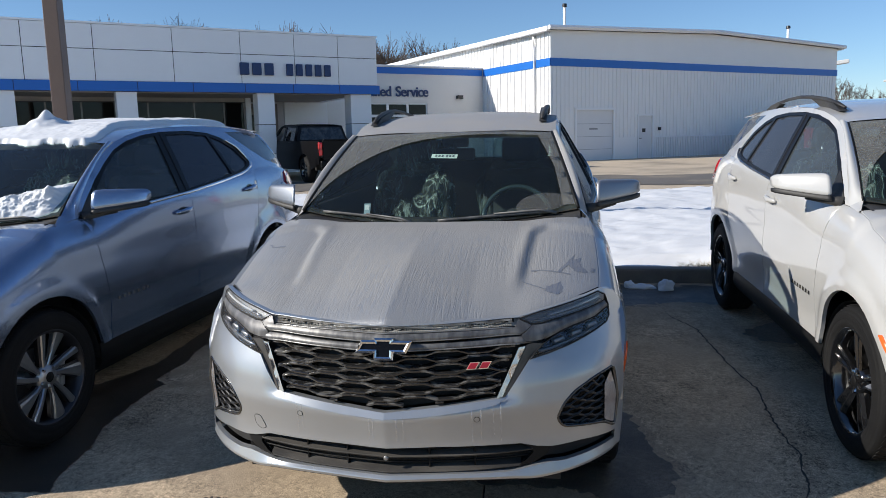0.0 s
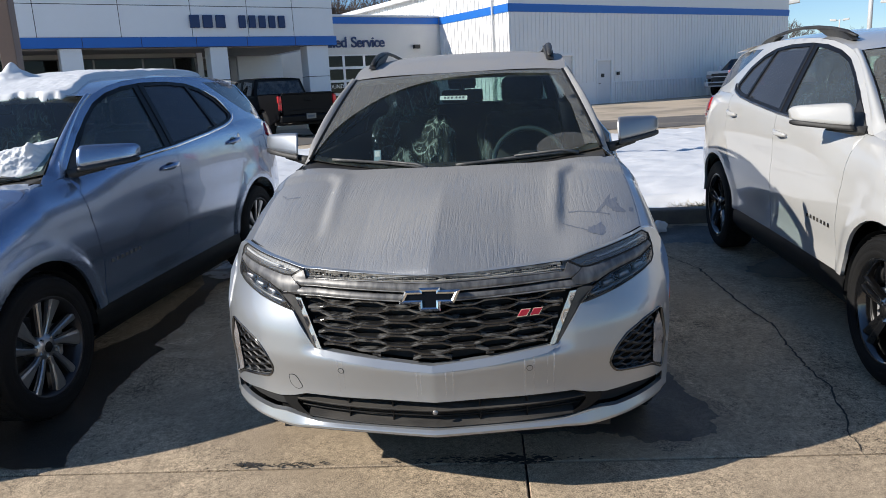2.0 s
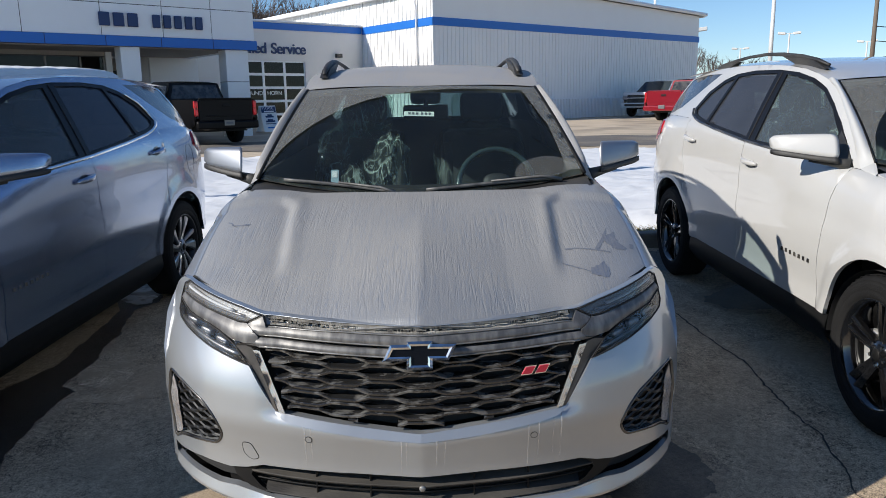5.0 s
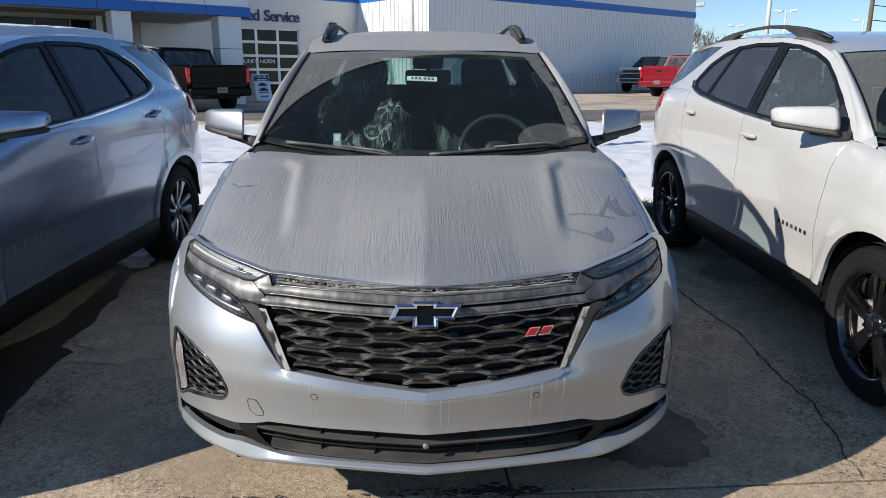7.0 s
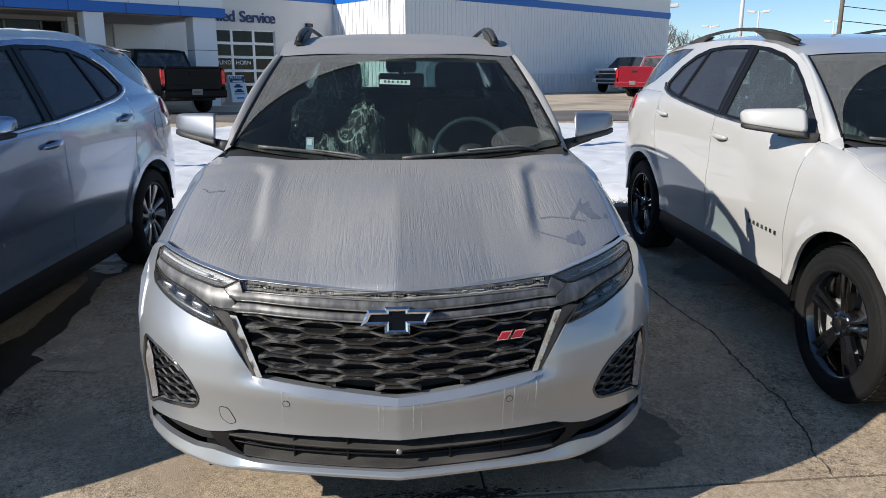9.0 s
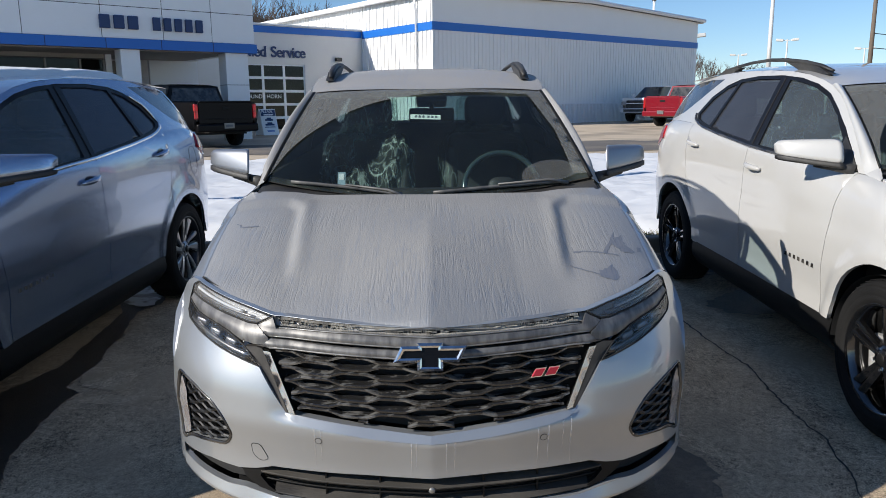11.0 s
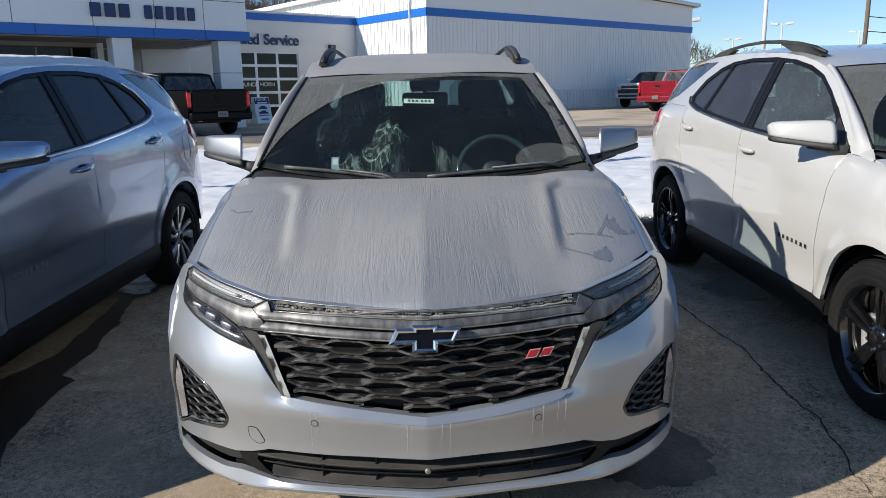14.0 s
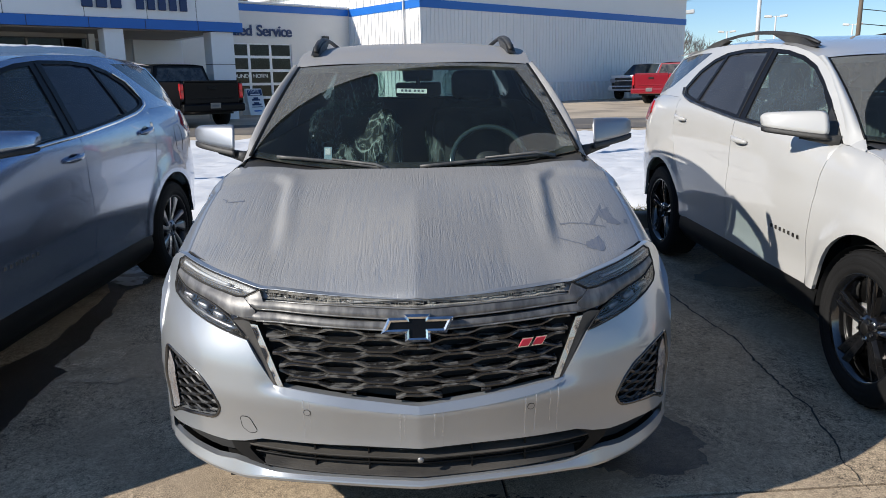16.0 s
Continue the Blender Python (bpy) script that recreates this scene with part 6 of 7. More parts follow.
    part("mirror_mount", join(tube([(0.02, 1.97, 1.46), (0.02, 1.94, 1.52)], 0.012, 8), box((0.16, 0.10, 0.07), pose(0.02, 1.98, 1.515, -25), 0.02)), DASH, rm, smooth=True)
    return car


BLADE_BRIGHT = material("satin_bright_blade", (0.62, 0.62, 0.63), 0.24, 1.0, 0.10, 10)
EMBLEM_FACE = material("emblem_black", (0.004, 0.004, 0.005), 0.25, 0, 0.3, 30, spec=0.15)
EMBLEM_RIM = material("worn_bright_rim", (0.82, 0.82, 0.83), 0.13, 1.0, 0.15, 30, second=(0.42, 0.41, 0.40), second_amount=0.40, second_scale=26, second_edge=0.2)
BAR_EDGE = material("dusty_bar_edge", (0.34, 0.335, 0.325), 0.35, 0.5, 0.4, 30, second=(0.12, 0.12, 0.115), second_amount=0.5, second_scale=16, second_edge=0.2)
GRILLE_BLACK = material("grille_black", (0.018, 0.018, 0.018), 0.20, 0, 0.3, 20, coat=0.6, second=(0.12, 0.118, 0.112), second_amount=0.44, second_scale=44, second_edge=0.07, stretch=(0.45, 1, 1))
CLEAR_LAMP = material("clear_lamp", (0.30, 0.30, 0.31), 0.30, 0.2, 0.2, 30, coat=0.8)
CORNER_LENS = material("ribbed_corner_lens", (0.36, 0.35, 0.35), 0.25, 0.3, 0.25, 40, 0.8, 120, coat=0.6, second=(0.30, 0.24, 0.21), second_amount=0.42, second_scale=9)
DUST_FILM = glass("windscreen_dust", (0.92, 0.94, 0.93), 0.205, (0.45, 0.455, 0.43), grain=90, uneven=1.1)
DUST_THIN = glass("thin_windscreen_dust", (0.92, 0.94, 0.93), 0.13, (0.40, 0.40, 0.37), grain=70, uneven=1.0)
WIPER_DUST = material("dusty_wiper_black", (0.035, 0.035, 0.036), 0.5, 0, 0.3, 20, second=(0.15, 0.148, 0.14), second_amount=0.5, second_scale=14, second_edge=0.2)
PLASTIC = plastic_film("clear_plastic_film", (0.52, 0.64, 0.60), 0.05, 0.60)
PLASTIC_THIN = plastic_film("thin_plastic_film", (0.40, 0.52, 0.49), 0.012, 0.12)
CAP_SILVER = material("clean_silver_cap", (0.27, 0.285, 0.31), 0.40, 0.70, 0.04, 3, coat=0.4, coat_rough=0.10)
DRIED_DRIP = glass("dried_drip", (0.95, 0.95, 0.95), 0.20, (0.80, 0.80, 0.79))
WHEEL_WRAP = material("plastic_wrapped_leather", (0.030, 0.046, 0.046), 0.12, 0, 0.5, 30, 0.9, 30, coat=1.0)
# ---- the three parked cars ----
main_car = build_car(LOT @ pose(0, 0, 0), PAINT_SILVER, "black", "black", "dusty silver sport utility car with black wavy grille", BLACK_PLASTIC, hood_paint=PAINT_DUSTY, roof_paint=ROOF_DUSTY)
left_car = build_car(LOT @ pose(-2.957, -0.068, 0, 0, 0, -3.0), PAINT_BLUE, "bright", "machined", "blue-silver sport utility car with snow on its roof", red_badge=False, dusty_screen=False)
build_car(LOT @ pose(2.92, 0.136, 0.012, 0, -0.35, 0.7), PAINT_WHITE, "black", "black", "white sport utility car with black wheels and trim", BLACK_PLASTIC)
# ---- on and around the parked cars ----
def under_snow(x, y):
    """The roof, carried on down the windscreen."""
    head = 1.94 + 0.18 * x * x
    return roof(min(max(x, -0.65), 0.65), max(y, head)).z - 0.62 * max(0.0, head - y)


def snow_cap(u, v):
    x, y = -0.66 + 1.24 * u, 1.80 + 2.30 * v
    k = noise.noise(Vector((x * 2.4, y * 1.8, 3.0))) + 0.5 * noise.noise(Vector((x * 7, y * 6, 8.0)))
    h = 0.036 + 0.016 * k + 0.003 * noise.noise(Vector((x * 24, y * 21, 4))) + 0.0015 * noise.noise(Vector((x * 60, y * 55, 9))) - 0.16 * smooth01((x - 0.40 - 0.10 * noise.noise(Vector((y * 2.2, 5, 1)))) / 0.12)
    h -= 0.14 * smooth01((0.068 - (v - 0.045 * noise.noise(Vector((x * 5, 1, 2))) - 0.015 * noise.noise(Vector((x * 17, 3, 2))))) / 0.035)
    h -= 0.12 * smooth01((v - 0.90) / 0.08) + 0.10 * smooth01((0.05 - u) / 0.05)
    h += (0.078 + 0.05 * noise.noise(Vector((x * 16, y * 16, 2)))) * math.exp(-((x + 0.18) / 0.10) ** 2 - ((y - 2.42) / 0.12) ** 2)
    return Vector((x, y, under_snow(x, y) + max(h, -0.03)))


cap_mesh = grid(170, 240, snow_cap)
bmesh.ops.delete(cap_mesh, geom=[q for q in cap_mesh.verts if q.co.z < under_snow(q.co.x, q.co.y) - 0.025], context="VERTS")
snow_roof = tagged(part("roof_snow", cap_mesh, SNOW, None, "", True), "melting snow lying on the car roof", "snow")
snow_roof.matrix_world = left_car.matrix_world.copy()


def screen_snow(u, v):
    x = -0.25 + 0.95 * u
    top = 0.16 + 0.30 * u ** 2.2 + 0.05 * noise.noise(Vector((u * 9, 2, 2)))
    p = screen(x * 1.0, 0.02 + top * v, -0.004)
    edge = math.sin(math.pi * min(1, v * 1.02)) * smooth01(u / 0.08) * smooth01((1 - u) / 0.08)
    h = (0.055 + 0.03 * noise.noise(Vector((x * 9, v * 6, 1))) + 0.020 * noise.noise(Vector((x * 25, v * 14, 6))) + 0.012 * noise.noise(Vector((x * 70, v * 40, 3)))) * edge - 0.012 * (1 - edge)
    return p + Vector((0, -0.6 * h, 0.8 * h))


screen_pile = tagged(part("windscreen_snow", grid(160, 48, screen_snow), SNOW, None, "", True), "crumbling snow at the foot of the windscreen", "snow")
screen_pile.matrix_world = left_car.matrix_world.copy()

tag_hold = thing("stock_tag", main_car.matrix_world @ pose(-0.012, 1.735, 1.432, 28, 2, 0), "pale paper tag with a row of dark bars", "paper tag")
part("paper", box((0.150, 0.042, 0.002), None), PAPER, tag_hold)
for k in range(6):
    part("ink_bar", box((0.011, 0.020, 0.001), pose(-0.048 + 0.019 * k + (0.006 if k > 2 else 0), 0, 0.0025)), INK, tag_hold)
NOTE_BLUE = material("pale_blue_paper", (0.26, 0.36, 0.42), 0.6, 0, 0.1, 20)
note = thing("windscreen_note", main_car.matrix_world @ pose(-0.405, 1.43, 1.165, 62, 0, 0), "small pale blue note behind the windscreen", "paper note")
part("paper", box((0.036, 0.070, 0.002), None), NOTE_BLUE, note)
part("ink_bar", box((0.024, 0.030, 0.001), pose(0, 0.012, 0.002)), DOOR_GREY, note)

# wiped smears and scratches in the bonnet's dust
WIPED = dusty_paint("wiped_silver_paint", (0.15, 0.175, 0.225), (0.262, 0.262, 0.262), 0.46, 0.2)


def smear(outline, amp, seed):
    pts = []
    for x, y in resample(outline, 0.006):
        k = Vector((x * 22, y * 22, seed))
        pts.append((x + amp * noise.noise(k) + amp * 0.6 * noise.noise(k * 3), y + amp * noise.noise(k + Vector((7, 3, 0))) + amp * 0.6 * noise.noise(k * 3.3)))
    part("wiped_smear", panel(pts, lambda u, v, d: Vector((u, v, bonnet(u, v) + 0.0012 - d)), 0, 0.02), WIPED, main_car, "patch wiped clean of dust", smooth=True)


smear([(0.702, 0.745), (0.735, 0.77), (0.744, 0.706), (0.765, 0.672), (0.745, 0.645), (0.698, 0.650), (0.687, 0.690)], 0.014, 1)
smear([(0.590, 0.482), (0.652, 0.540), (0.659, 0.455), (0.632, 0.430), (0.589, 0.439)], 0.012, 2)
smear([(0.779, 0.705), (0.796, 0.715), (0.792, 0.684), (0.778, 0.677)], 0.006, 3)
smear([(0.637, 0.627), (0.680, 0.715), (0.720, 0.80), (0.692, 0.71), (0.650, 0.625)], 0.008, 4)
for sd, line in enumerate(([(0.523, 0.620), (0.567, 0.625), (0.619, 0.622), (0.69, 0.618)], [(0.495, 0.511), (0.54, 0.481), (0.59, 0.454)], [(-0.736, 0.869), (-0.703, 0.863), (-0.665, 0.857)], [(-0.768, 0.91), (-0.755, 0.895), (-0.742, 0.872)])):
    smear([(x, y + 0.005) for x, y in line] + [(x, y - 0.004) for x, y in line[::-1]], 0.005, 10 + sd)

# worn lot: filler under the joints, a long crack, spalls, damp patches with painted shade
DAMP_SHADE = material("damp_shaded_concrete", (0.115, 0.095, 0.072), 0.5, 0, 0.35, 3, 0.9, 260, second=(0.055, 0.047, 0.038), second_amount=0.50, second_scale=5, second_edge=0.14, speck=0.8)
filler = structure("joint_filler", box((28, 22, 0.01), pose(0, -4.9, -0.022)), JOINT, LOT, "dark joint filler between slabs")


def ragged(outline, m, name, mat, label, amp=0.05, z=0.003, step=0.016, seed=0):
    pts = []
    for x, y in resample(rounded(outline, 0.14, 6) if step == 0.016 else outline, step):
        pts.append((x + amp * noise.noise(Vector((x * 4, y * 4, seed))) + amp * 0.5 * noise.noise(Vector((x * 13, y * 13, seed + 3))) + amp * 0.3 * noise.noise(Vector((x * 37, y * 37, seed + 2))),
                    y + amp * noise.noise(Vector((x * 4, y * 4, seed + 7))) + amp * 0.5 * noise.noise(Vector((x * 13, y * 13, seed + 9))) + amp * 0.3 * noise.noise(Vector((x * 37, y * 37, seed + 5)))))
    ob = part(name, panel(pts, lambda u, v, d: Vector((u, v, z - d)), 0, 0.25), mat)
    ob.matrix_world = m
    return tagged(ob, label, "", "", "structure")


patch_edge = material("paler_rim_concrete", (0.30, 0.238, 0.168), 0.7, 0, 0.25, 3, 0.8, 220, second=(0.345, 0.268, 0.183), second_amount=0.46, second_scale=3, second_edge=0.2, speck=0.9)


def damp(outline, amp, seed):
    """A meltwater stain with shade painted in: a paler rim and a dark middle."""
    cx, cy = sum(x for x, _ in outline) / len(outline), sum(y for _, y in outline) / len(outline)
    ragged(outline, LOT, "damp_rim", patch_edge, "paler rim round a dark lot patch", amp * 1.3, 0.0025, seed=seed + 20)
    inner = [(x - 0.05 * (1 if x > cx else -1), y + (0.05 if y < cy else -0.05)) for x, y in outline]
    ragged(inner, LOT, "damp_patch", DAMP_SHADE, "dark lot patch: meltwater stain with shade painted in", amp, 0.0045, seed=seed)


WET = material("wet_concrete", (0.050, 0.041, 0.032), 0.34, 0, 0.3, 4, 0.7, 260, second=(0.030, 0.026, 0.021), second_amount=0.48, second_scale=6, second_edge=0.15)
PALE_SLAB = material("pale_scuffed_concrete", (0.50, 0.405, 0.29), 0.9, 0, 0.25, 4, 0.6, 240, second=(0.40, 0.315, 0.215), second_amount=0.5, second_scale=7, second_edge=0.15, speck=0.8)
ICE = material("thin_ice_crust", (0.62, 0.66, 0.70), 0.3, 0, 0.1, 12, 1.0, 40, second=(0.16, 0.15, 0.14), second_amount=0.47, second_scale=9, second_edge=0.06)
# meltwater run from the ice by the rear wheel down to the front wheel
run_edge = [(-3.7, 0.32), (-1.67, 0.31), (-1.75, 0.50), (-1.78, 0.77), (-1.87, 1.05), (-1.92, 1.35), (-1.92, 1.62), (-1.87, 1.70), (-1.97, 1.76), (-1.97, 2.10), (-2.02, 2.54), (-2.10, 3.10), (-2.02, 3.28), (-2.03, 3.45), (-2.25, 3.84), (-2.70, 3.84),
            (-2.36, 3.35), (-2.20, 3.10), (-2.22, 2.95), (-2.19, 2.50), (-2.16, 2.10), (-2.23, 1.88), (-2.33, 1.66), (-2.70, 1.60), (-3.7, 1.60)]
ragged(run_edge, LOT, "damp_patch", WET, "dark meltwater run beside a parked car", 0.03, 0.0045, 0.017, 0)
ragged([(-2.32, 3.37), (-2.31, 3.65), (-2.25, 3.81), (-2.08, 3.52), (-2.03, 3.40), (-2.05, 3.24), (-2.15, 3.22)], LOT, "ice_crust", ICE, "thin crust of melting ice on the concrete", 0.05, 0.009, 0.017, 14)
ragged([(-1.98, 2.01), (-1.95, 2.27), (-1.74, 2.23), (-1.64, 1.69), (-1.90, 1.80)], LOT, "pale_scuff", PALE_SLAB, "pale worn patch of the concrete", 0.05, 0.0035, 0.017, 17)
ragged([(-1.90, 1.57), (-1.56, 1.53), (-1.38, 1.63), (-1.62, 1.66), (-1.86, 1.64)], LOT, "pale_scuff", PALE_SLAB, "pale worn streak on the concrete", 0.04, 0.0035, 0.017, 19)
# silver car: stain at its front corner, shade painted over the whole footprint
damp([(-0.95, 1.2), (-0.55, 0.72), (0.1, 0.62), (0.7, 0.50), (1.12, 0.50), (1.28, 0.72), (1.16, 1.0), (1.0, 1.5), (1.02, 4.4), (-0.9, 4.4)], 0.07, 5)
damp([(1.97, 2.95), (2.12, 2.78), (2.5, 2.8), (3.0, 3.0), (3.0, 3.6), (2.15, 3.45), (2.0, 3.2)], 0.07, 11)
# darkens the ground in front of the kerb
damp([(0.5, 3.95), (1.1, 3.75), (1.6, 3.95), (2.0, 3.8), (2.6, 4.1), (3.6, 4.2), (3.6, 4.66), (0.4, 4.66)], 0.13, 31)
crack_line = [(1.50, 3.75), (1.53, 3.53), (1.68, 3.15), (1.71, 2.78), (1.73, 2.45), (1.77, 2.13), (1.81, 1.92), (1.79, 1.66), (1.77, 1.41), (1.78, 1.21), (1.79, 1.04), (1.75, 0.89), (1.74, 0.75), (1.68, 0.56), (1.66, 0.36)]


def crack(line, width, name, label, seed):
    rng = random.Random(seed)
    pts = []
    for (x0, y0), (x1, y1) in zip(line, line[1:]):
        n = max(2, int(math.hypot(x1 - x0, y1 - y0) / 0.022))
        for k in range(n):
            t = k / n
            x, y = x0 + (x1 - x0) * t, y0 + (y1 - y0) * t
            pts.append((x + 0.022 * noise.noise(Vector((y * 9, seed, 0))) + 0.014 * noise.noise(Vector((y * 45, seed, 4))), y))
    w = [width * (0.45 + 0.9 * rng.random()) * min(1, (i + 2) / 20, (len(pts) - i + 2) / 20) for i in range(len(pts))]
    ob = part(name, strip([(x - a, y, 0.0035) for (x, y), a in zip(pts, w)], [(x + a, y, 0.0035) for (x, y), a in zip(pts, w)]), JOINT)
    ob.matrix_world = LOT
    return tagged(ob, label, "", "", "structure")


crack(crack_line, 0.0055, "pavement_crack", "jagged dark crack through the concrete", 3)
crack([(1.79, 1.04), (1.86, 1.0), (1.87, 0.94)], 0.004, "pavement_crack", "short branch of a concrete crack", 5)
crack([(-0.50, 0.33), (-0.55, 0.27), (-0.61, 0.24), (-0.68, 0.197)], 0.004, "pavement_crack", "short crack beside a slab joint", 9)
bits = bmesh.new()
rng = random.Random(23)
for k in range(390):
    cx = rng.gauss(-0.12, 0.16) if k < 240 else rng.gauss(-1.17, 0.035) if k < 330 else rng.gauss(-0.94, 0.06)
    cy = 0.022 + rng.gauss(0, 0.016 if k < 240 else 0.010) + 0.03 * noise.noise(Vector((cx * 7, 1, 1)))
    r, turn = rng.uniform(0.002, 0.009) * (1.4 if abs(cx + 0.02) < 0.12 else 0.8), rng.random() * math.tau
    m = rng.randint(3, 5)
    bits.faces.new([bits.verts.new((cx + 2.2 * r * rng.uniform(0.4, 1.3) * math.cos(turn + a * math.tau / m), cy + r * rng.uniform(0.4, 1.3) * math.sin(turn + a * math.tau / m), 0.0052 + 0.00001 * k)) for a in range(m)])
spall = tagged(part("joint_spall", bits, JOINT), "broken dark edge of a slab joint", "", "", "structure")
spall.matrix_world = JOINTS

# snow lumps, slush and dry grass by the kerb
for x, y, s, sd in ((1.62, 4.45, 0.085, 1), (1.40, 4.52, 0.075, 2), (1.30, 4.55, 0.055, 3), (-1.62, 3.55, 0.08, 4), (-1.72, 3.75, 0.06, 5)):
    flat = 0.35 if sd % 2 == 0 else 0.8
    bm = ball(s * (1.5 if flat < 0.5 else 0.8), s * 0.75, s * flat, None, 0.8, 28)
    for v in bm.verts:
        k = v.co * 16 + Vector((sd, 0, 0))
        v.co *= 1 + 0.45 * noise.noise(k) + 0.22 * noise.noise(k * 2.7)
    o = part("snow_lump", bm, SNOW, None, "", True)
    o.matrix_world = LOT @ pose(x, y, s * flat * 0.5)
    tagged(o, "small lump of dirty snow on the concrete", "snow lump", "snow lumps by the kerb")
DRY = material("dry_grass", (0.40, 0.31, 0.13), 0.9, 0, 0.35, 30)
rng = random.Random(4)
for gx, gy, n, spread in ((2.25, 5.02, 260, 0.42), (1.72, 6.2, 60, 0.18), (-1.35, 5.0, 120, 0.25), (2.9, 5.0, 160, 0.3)):
    bm = bmesh.new()
    for k in range(n):
        a, r = rng.random() * math.tau, spread * math.sqrt(rng.random())
        x, y = r * math.cos(a), 0.22 * r * math.sin(a)
        h, t, l = 0.02 + 0.06 * rng.random(), rng.random() * math.tau, 0.02 + 0.06 * rng.random()
        vs = [bm.verts.new(p) for p in ((x - 0.004, y, 0), (x + 0.004, y, 0), (x + l * math.cos(t) * 2, y + l * math.sin(t) * 2, h))]
        bm.faces.new(vs)
    o = part("grass_tuft", bm, DRY)
    o.matrix_world = pose(gx, gy, ground_z(gy) + 0.10)
    tagged(o, "tuft of dry yellow grass poking through snow", "grass", "", "stuff")


# ---- pickup trucks ----
def pickup(m, paint, label, lit):
    """A crew-cab pickup; local frame: tailgate at y = 0, nose at y = 5.8."""
    t = thing("pickup_truck", m, label, "truck", "parked pickup trucks")
    RA, FA, R = 1.20, 4.88, 0.41

    def arc(cy, r=0.50):
        return [(cy + r * math.cos(radians(178 - 176 * k / 16)), 0.42 + r * math.sin(radians(178 - 176 * k / 16))) for k in range(17)]
    low = [(0.02, 0.62)] + arc(RA) + [(1.75, 0.40), (4.33, 0.40)] + arc(FA) + [(5.42, 0.50), (5.78, 0.55), (5.80, 1.0), (5.70, 1.16), (4.45, 1.24), (4.2, 1.27), (1.88, 1.27), (1.86, 1.33), (0.02, 1.33)]
    for s in (1, -1):
        place = lambda y, z, d, s=s: Vector((s * (1.0 - 0.05 * ((z - 0.85) / 0.5) ** 2 - 0.10 * max(0, (y - 5.3) / 0.5) ** 2 - d), y, z))
        part("side_panel", panel(low, place, 0.06, 0.16), paint, t, smooth=True)
        win = [(2.10, 1.34), (2.16, 1.74), (2.95, 1.80), (2.95, 1.33)], [(3.08, 1.33), (3.08, 1.80), (3.40, 1.78), (4.05, 1.34)]
        cab = [(1.90, 1.27), (2.02, 1.82), (2.6, 1.875), (3.2, 1.87), (3.55, 1.81), (4.40, 1.25)]
        cp = lambda y, z, d, s=s: Vector((s * (0.95 - 0.30 * (z - 1.27) - d), y, z))
        part("cab_side", panel(cab, cp, 0.04, 0.2, win), paint, t, smooth=True)
        for w in win:
            part("side_window", panel(w, lambda y, z, d: cp(y, z, d + 0.015), 0, 0.3), BLACK_GLOSS, t, smooth=True)
        lamp = part("tail_lamp", box((0.125, 0.10, 0.44), pose(s * 0.925, 0.045, 1.07), 0.03), RED_LENS, t, "red tail lamp")
        for z in (0.965, 1.175):
            part("lamp_segment", box((0.10, 0.03, 0.16), pose(s * 0.925, 0.002, z), 0.02), lit, lamp)
        part("headlamp", box((0.34, 0.12, 0.20), pose(s * 0.76, 5.76, 0.98), 0.03), CLEAR_LAMP, t, "clear headlamp")
        part("door_mirror", box((0.24, 0.10, 0.26), pose(s * 1.12, 4.05, 1.36), 0.04), paint, t)
        part("tail_pipe", box((0.16, 0.12, 0.07), pose(s * 0.66, -0.02, 0.50), 0.03), CHROME, t)
        for cy in (RA, FA):
            w = part("wheel", lathe([(0.24, -0.13), (0.33, -0.135), (0.40, -0.11), (0.415, 0.0), (0.40, 0.11), (0.33, 0.135), (0.24, 0.13)], 32), RUBBER, t, smooth=True)
            w.matrix_local = pose(s * 0.86, cy, 0.41) @ Matrix.Diagonal((s, 1, 1, 1))
            part("rim", lathe([(0.0, 0.09), (0.06, 0.09), (0.10, 0.06), (0.20, 0.07), (0.245, 0.12), (0.255, 0.125)], 24), ALLOY_BLACK, w, smooth=True)
            for k in range(6):
                part("spoke", box((0.03, 0.05, 0.20), Matrix.Rotation(k * math.tau / 6, 4, "X") @ Matrix.Translation((0.085, 0, 0.14)), 0.008), STEEL, w)
    gate = part("tailgate", box((1.70, 0.08, 0.62), pose(0, 0.04, 1.02), 0.025), paint, t)
    part("gate_spoiler", box((1.66, 0.07, 0.06), pose(0, 0.02, 1.345), 0.02), paint, gate)
    part("gate_crease", box((1.30, 0.02, 0.035), pose(0, -0.005, 0.86), 0.008), paint, gate)
    part("gate_handle", box((0.26, 0.03, 0.09), pose(0, -0.008, 1.16), 0.012), TRIM_BLACK, gate)
    b = part("rear_bumper", box((1.94, 0.20, 0.24), pose(0, -0.04, 0.60), 0.05), paint, t)
    pl = part("number_plate", box((0.32, 0.02, 0.16), pose(0, -0.15, 0.66), 0.005), STEEL, b, "plate with a plain dark bar")
    part("plate_bar", box((0.22, 0.005, 0.06), pose(0, -0.163, 0.66)), INK, pl)
    part("bed_floor", box((1.80, 1.78, 0.05), pose(0, 0.95, 0.82)), BLACK_PLASTIC, t)
    part("bed_front", box((1.84, 0.06, 0.52), pose(0, 1.86, 1.06)), paint, t)
    part("cab_roof", grid(13, 13, lambda u, v: Vector(((u * 2 - 1) * 0.775, 2.00 + 1.56 * v, 1.815 + 0.075 * math.sin(math.pi * min(1, 0.16 + v * 0.72)) - 0.03 * (u * 2 - 1) ** 4))), paint, t, smooth=True)
    bm = bmesh.new()
    bm.faces.new([bm.verts.new(p) for p in ((-0.93, 1.885, 1.30), (0.93, 1.885, 1.30), (0.78, 2.0, 1.82), (-0.78, 2.0, 1.82))])
    part("cab_back", bm, paint, t)
    bm = bmesh.new()
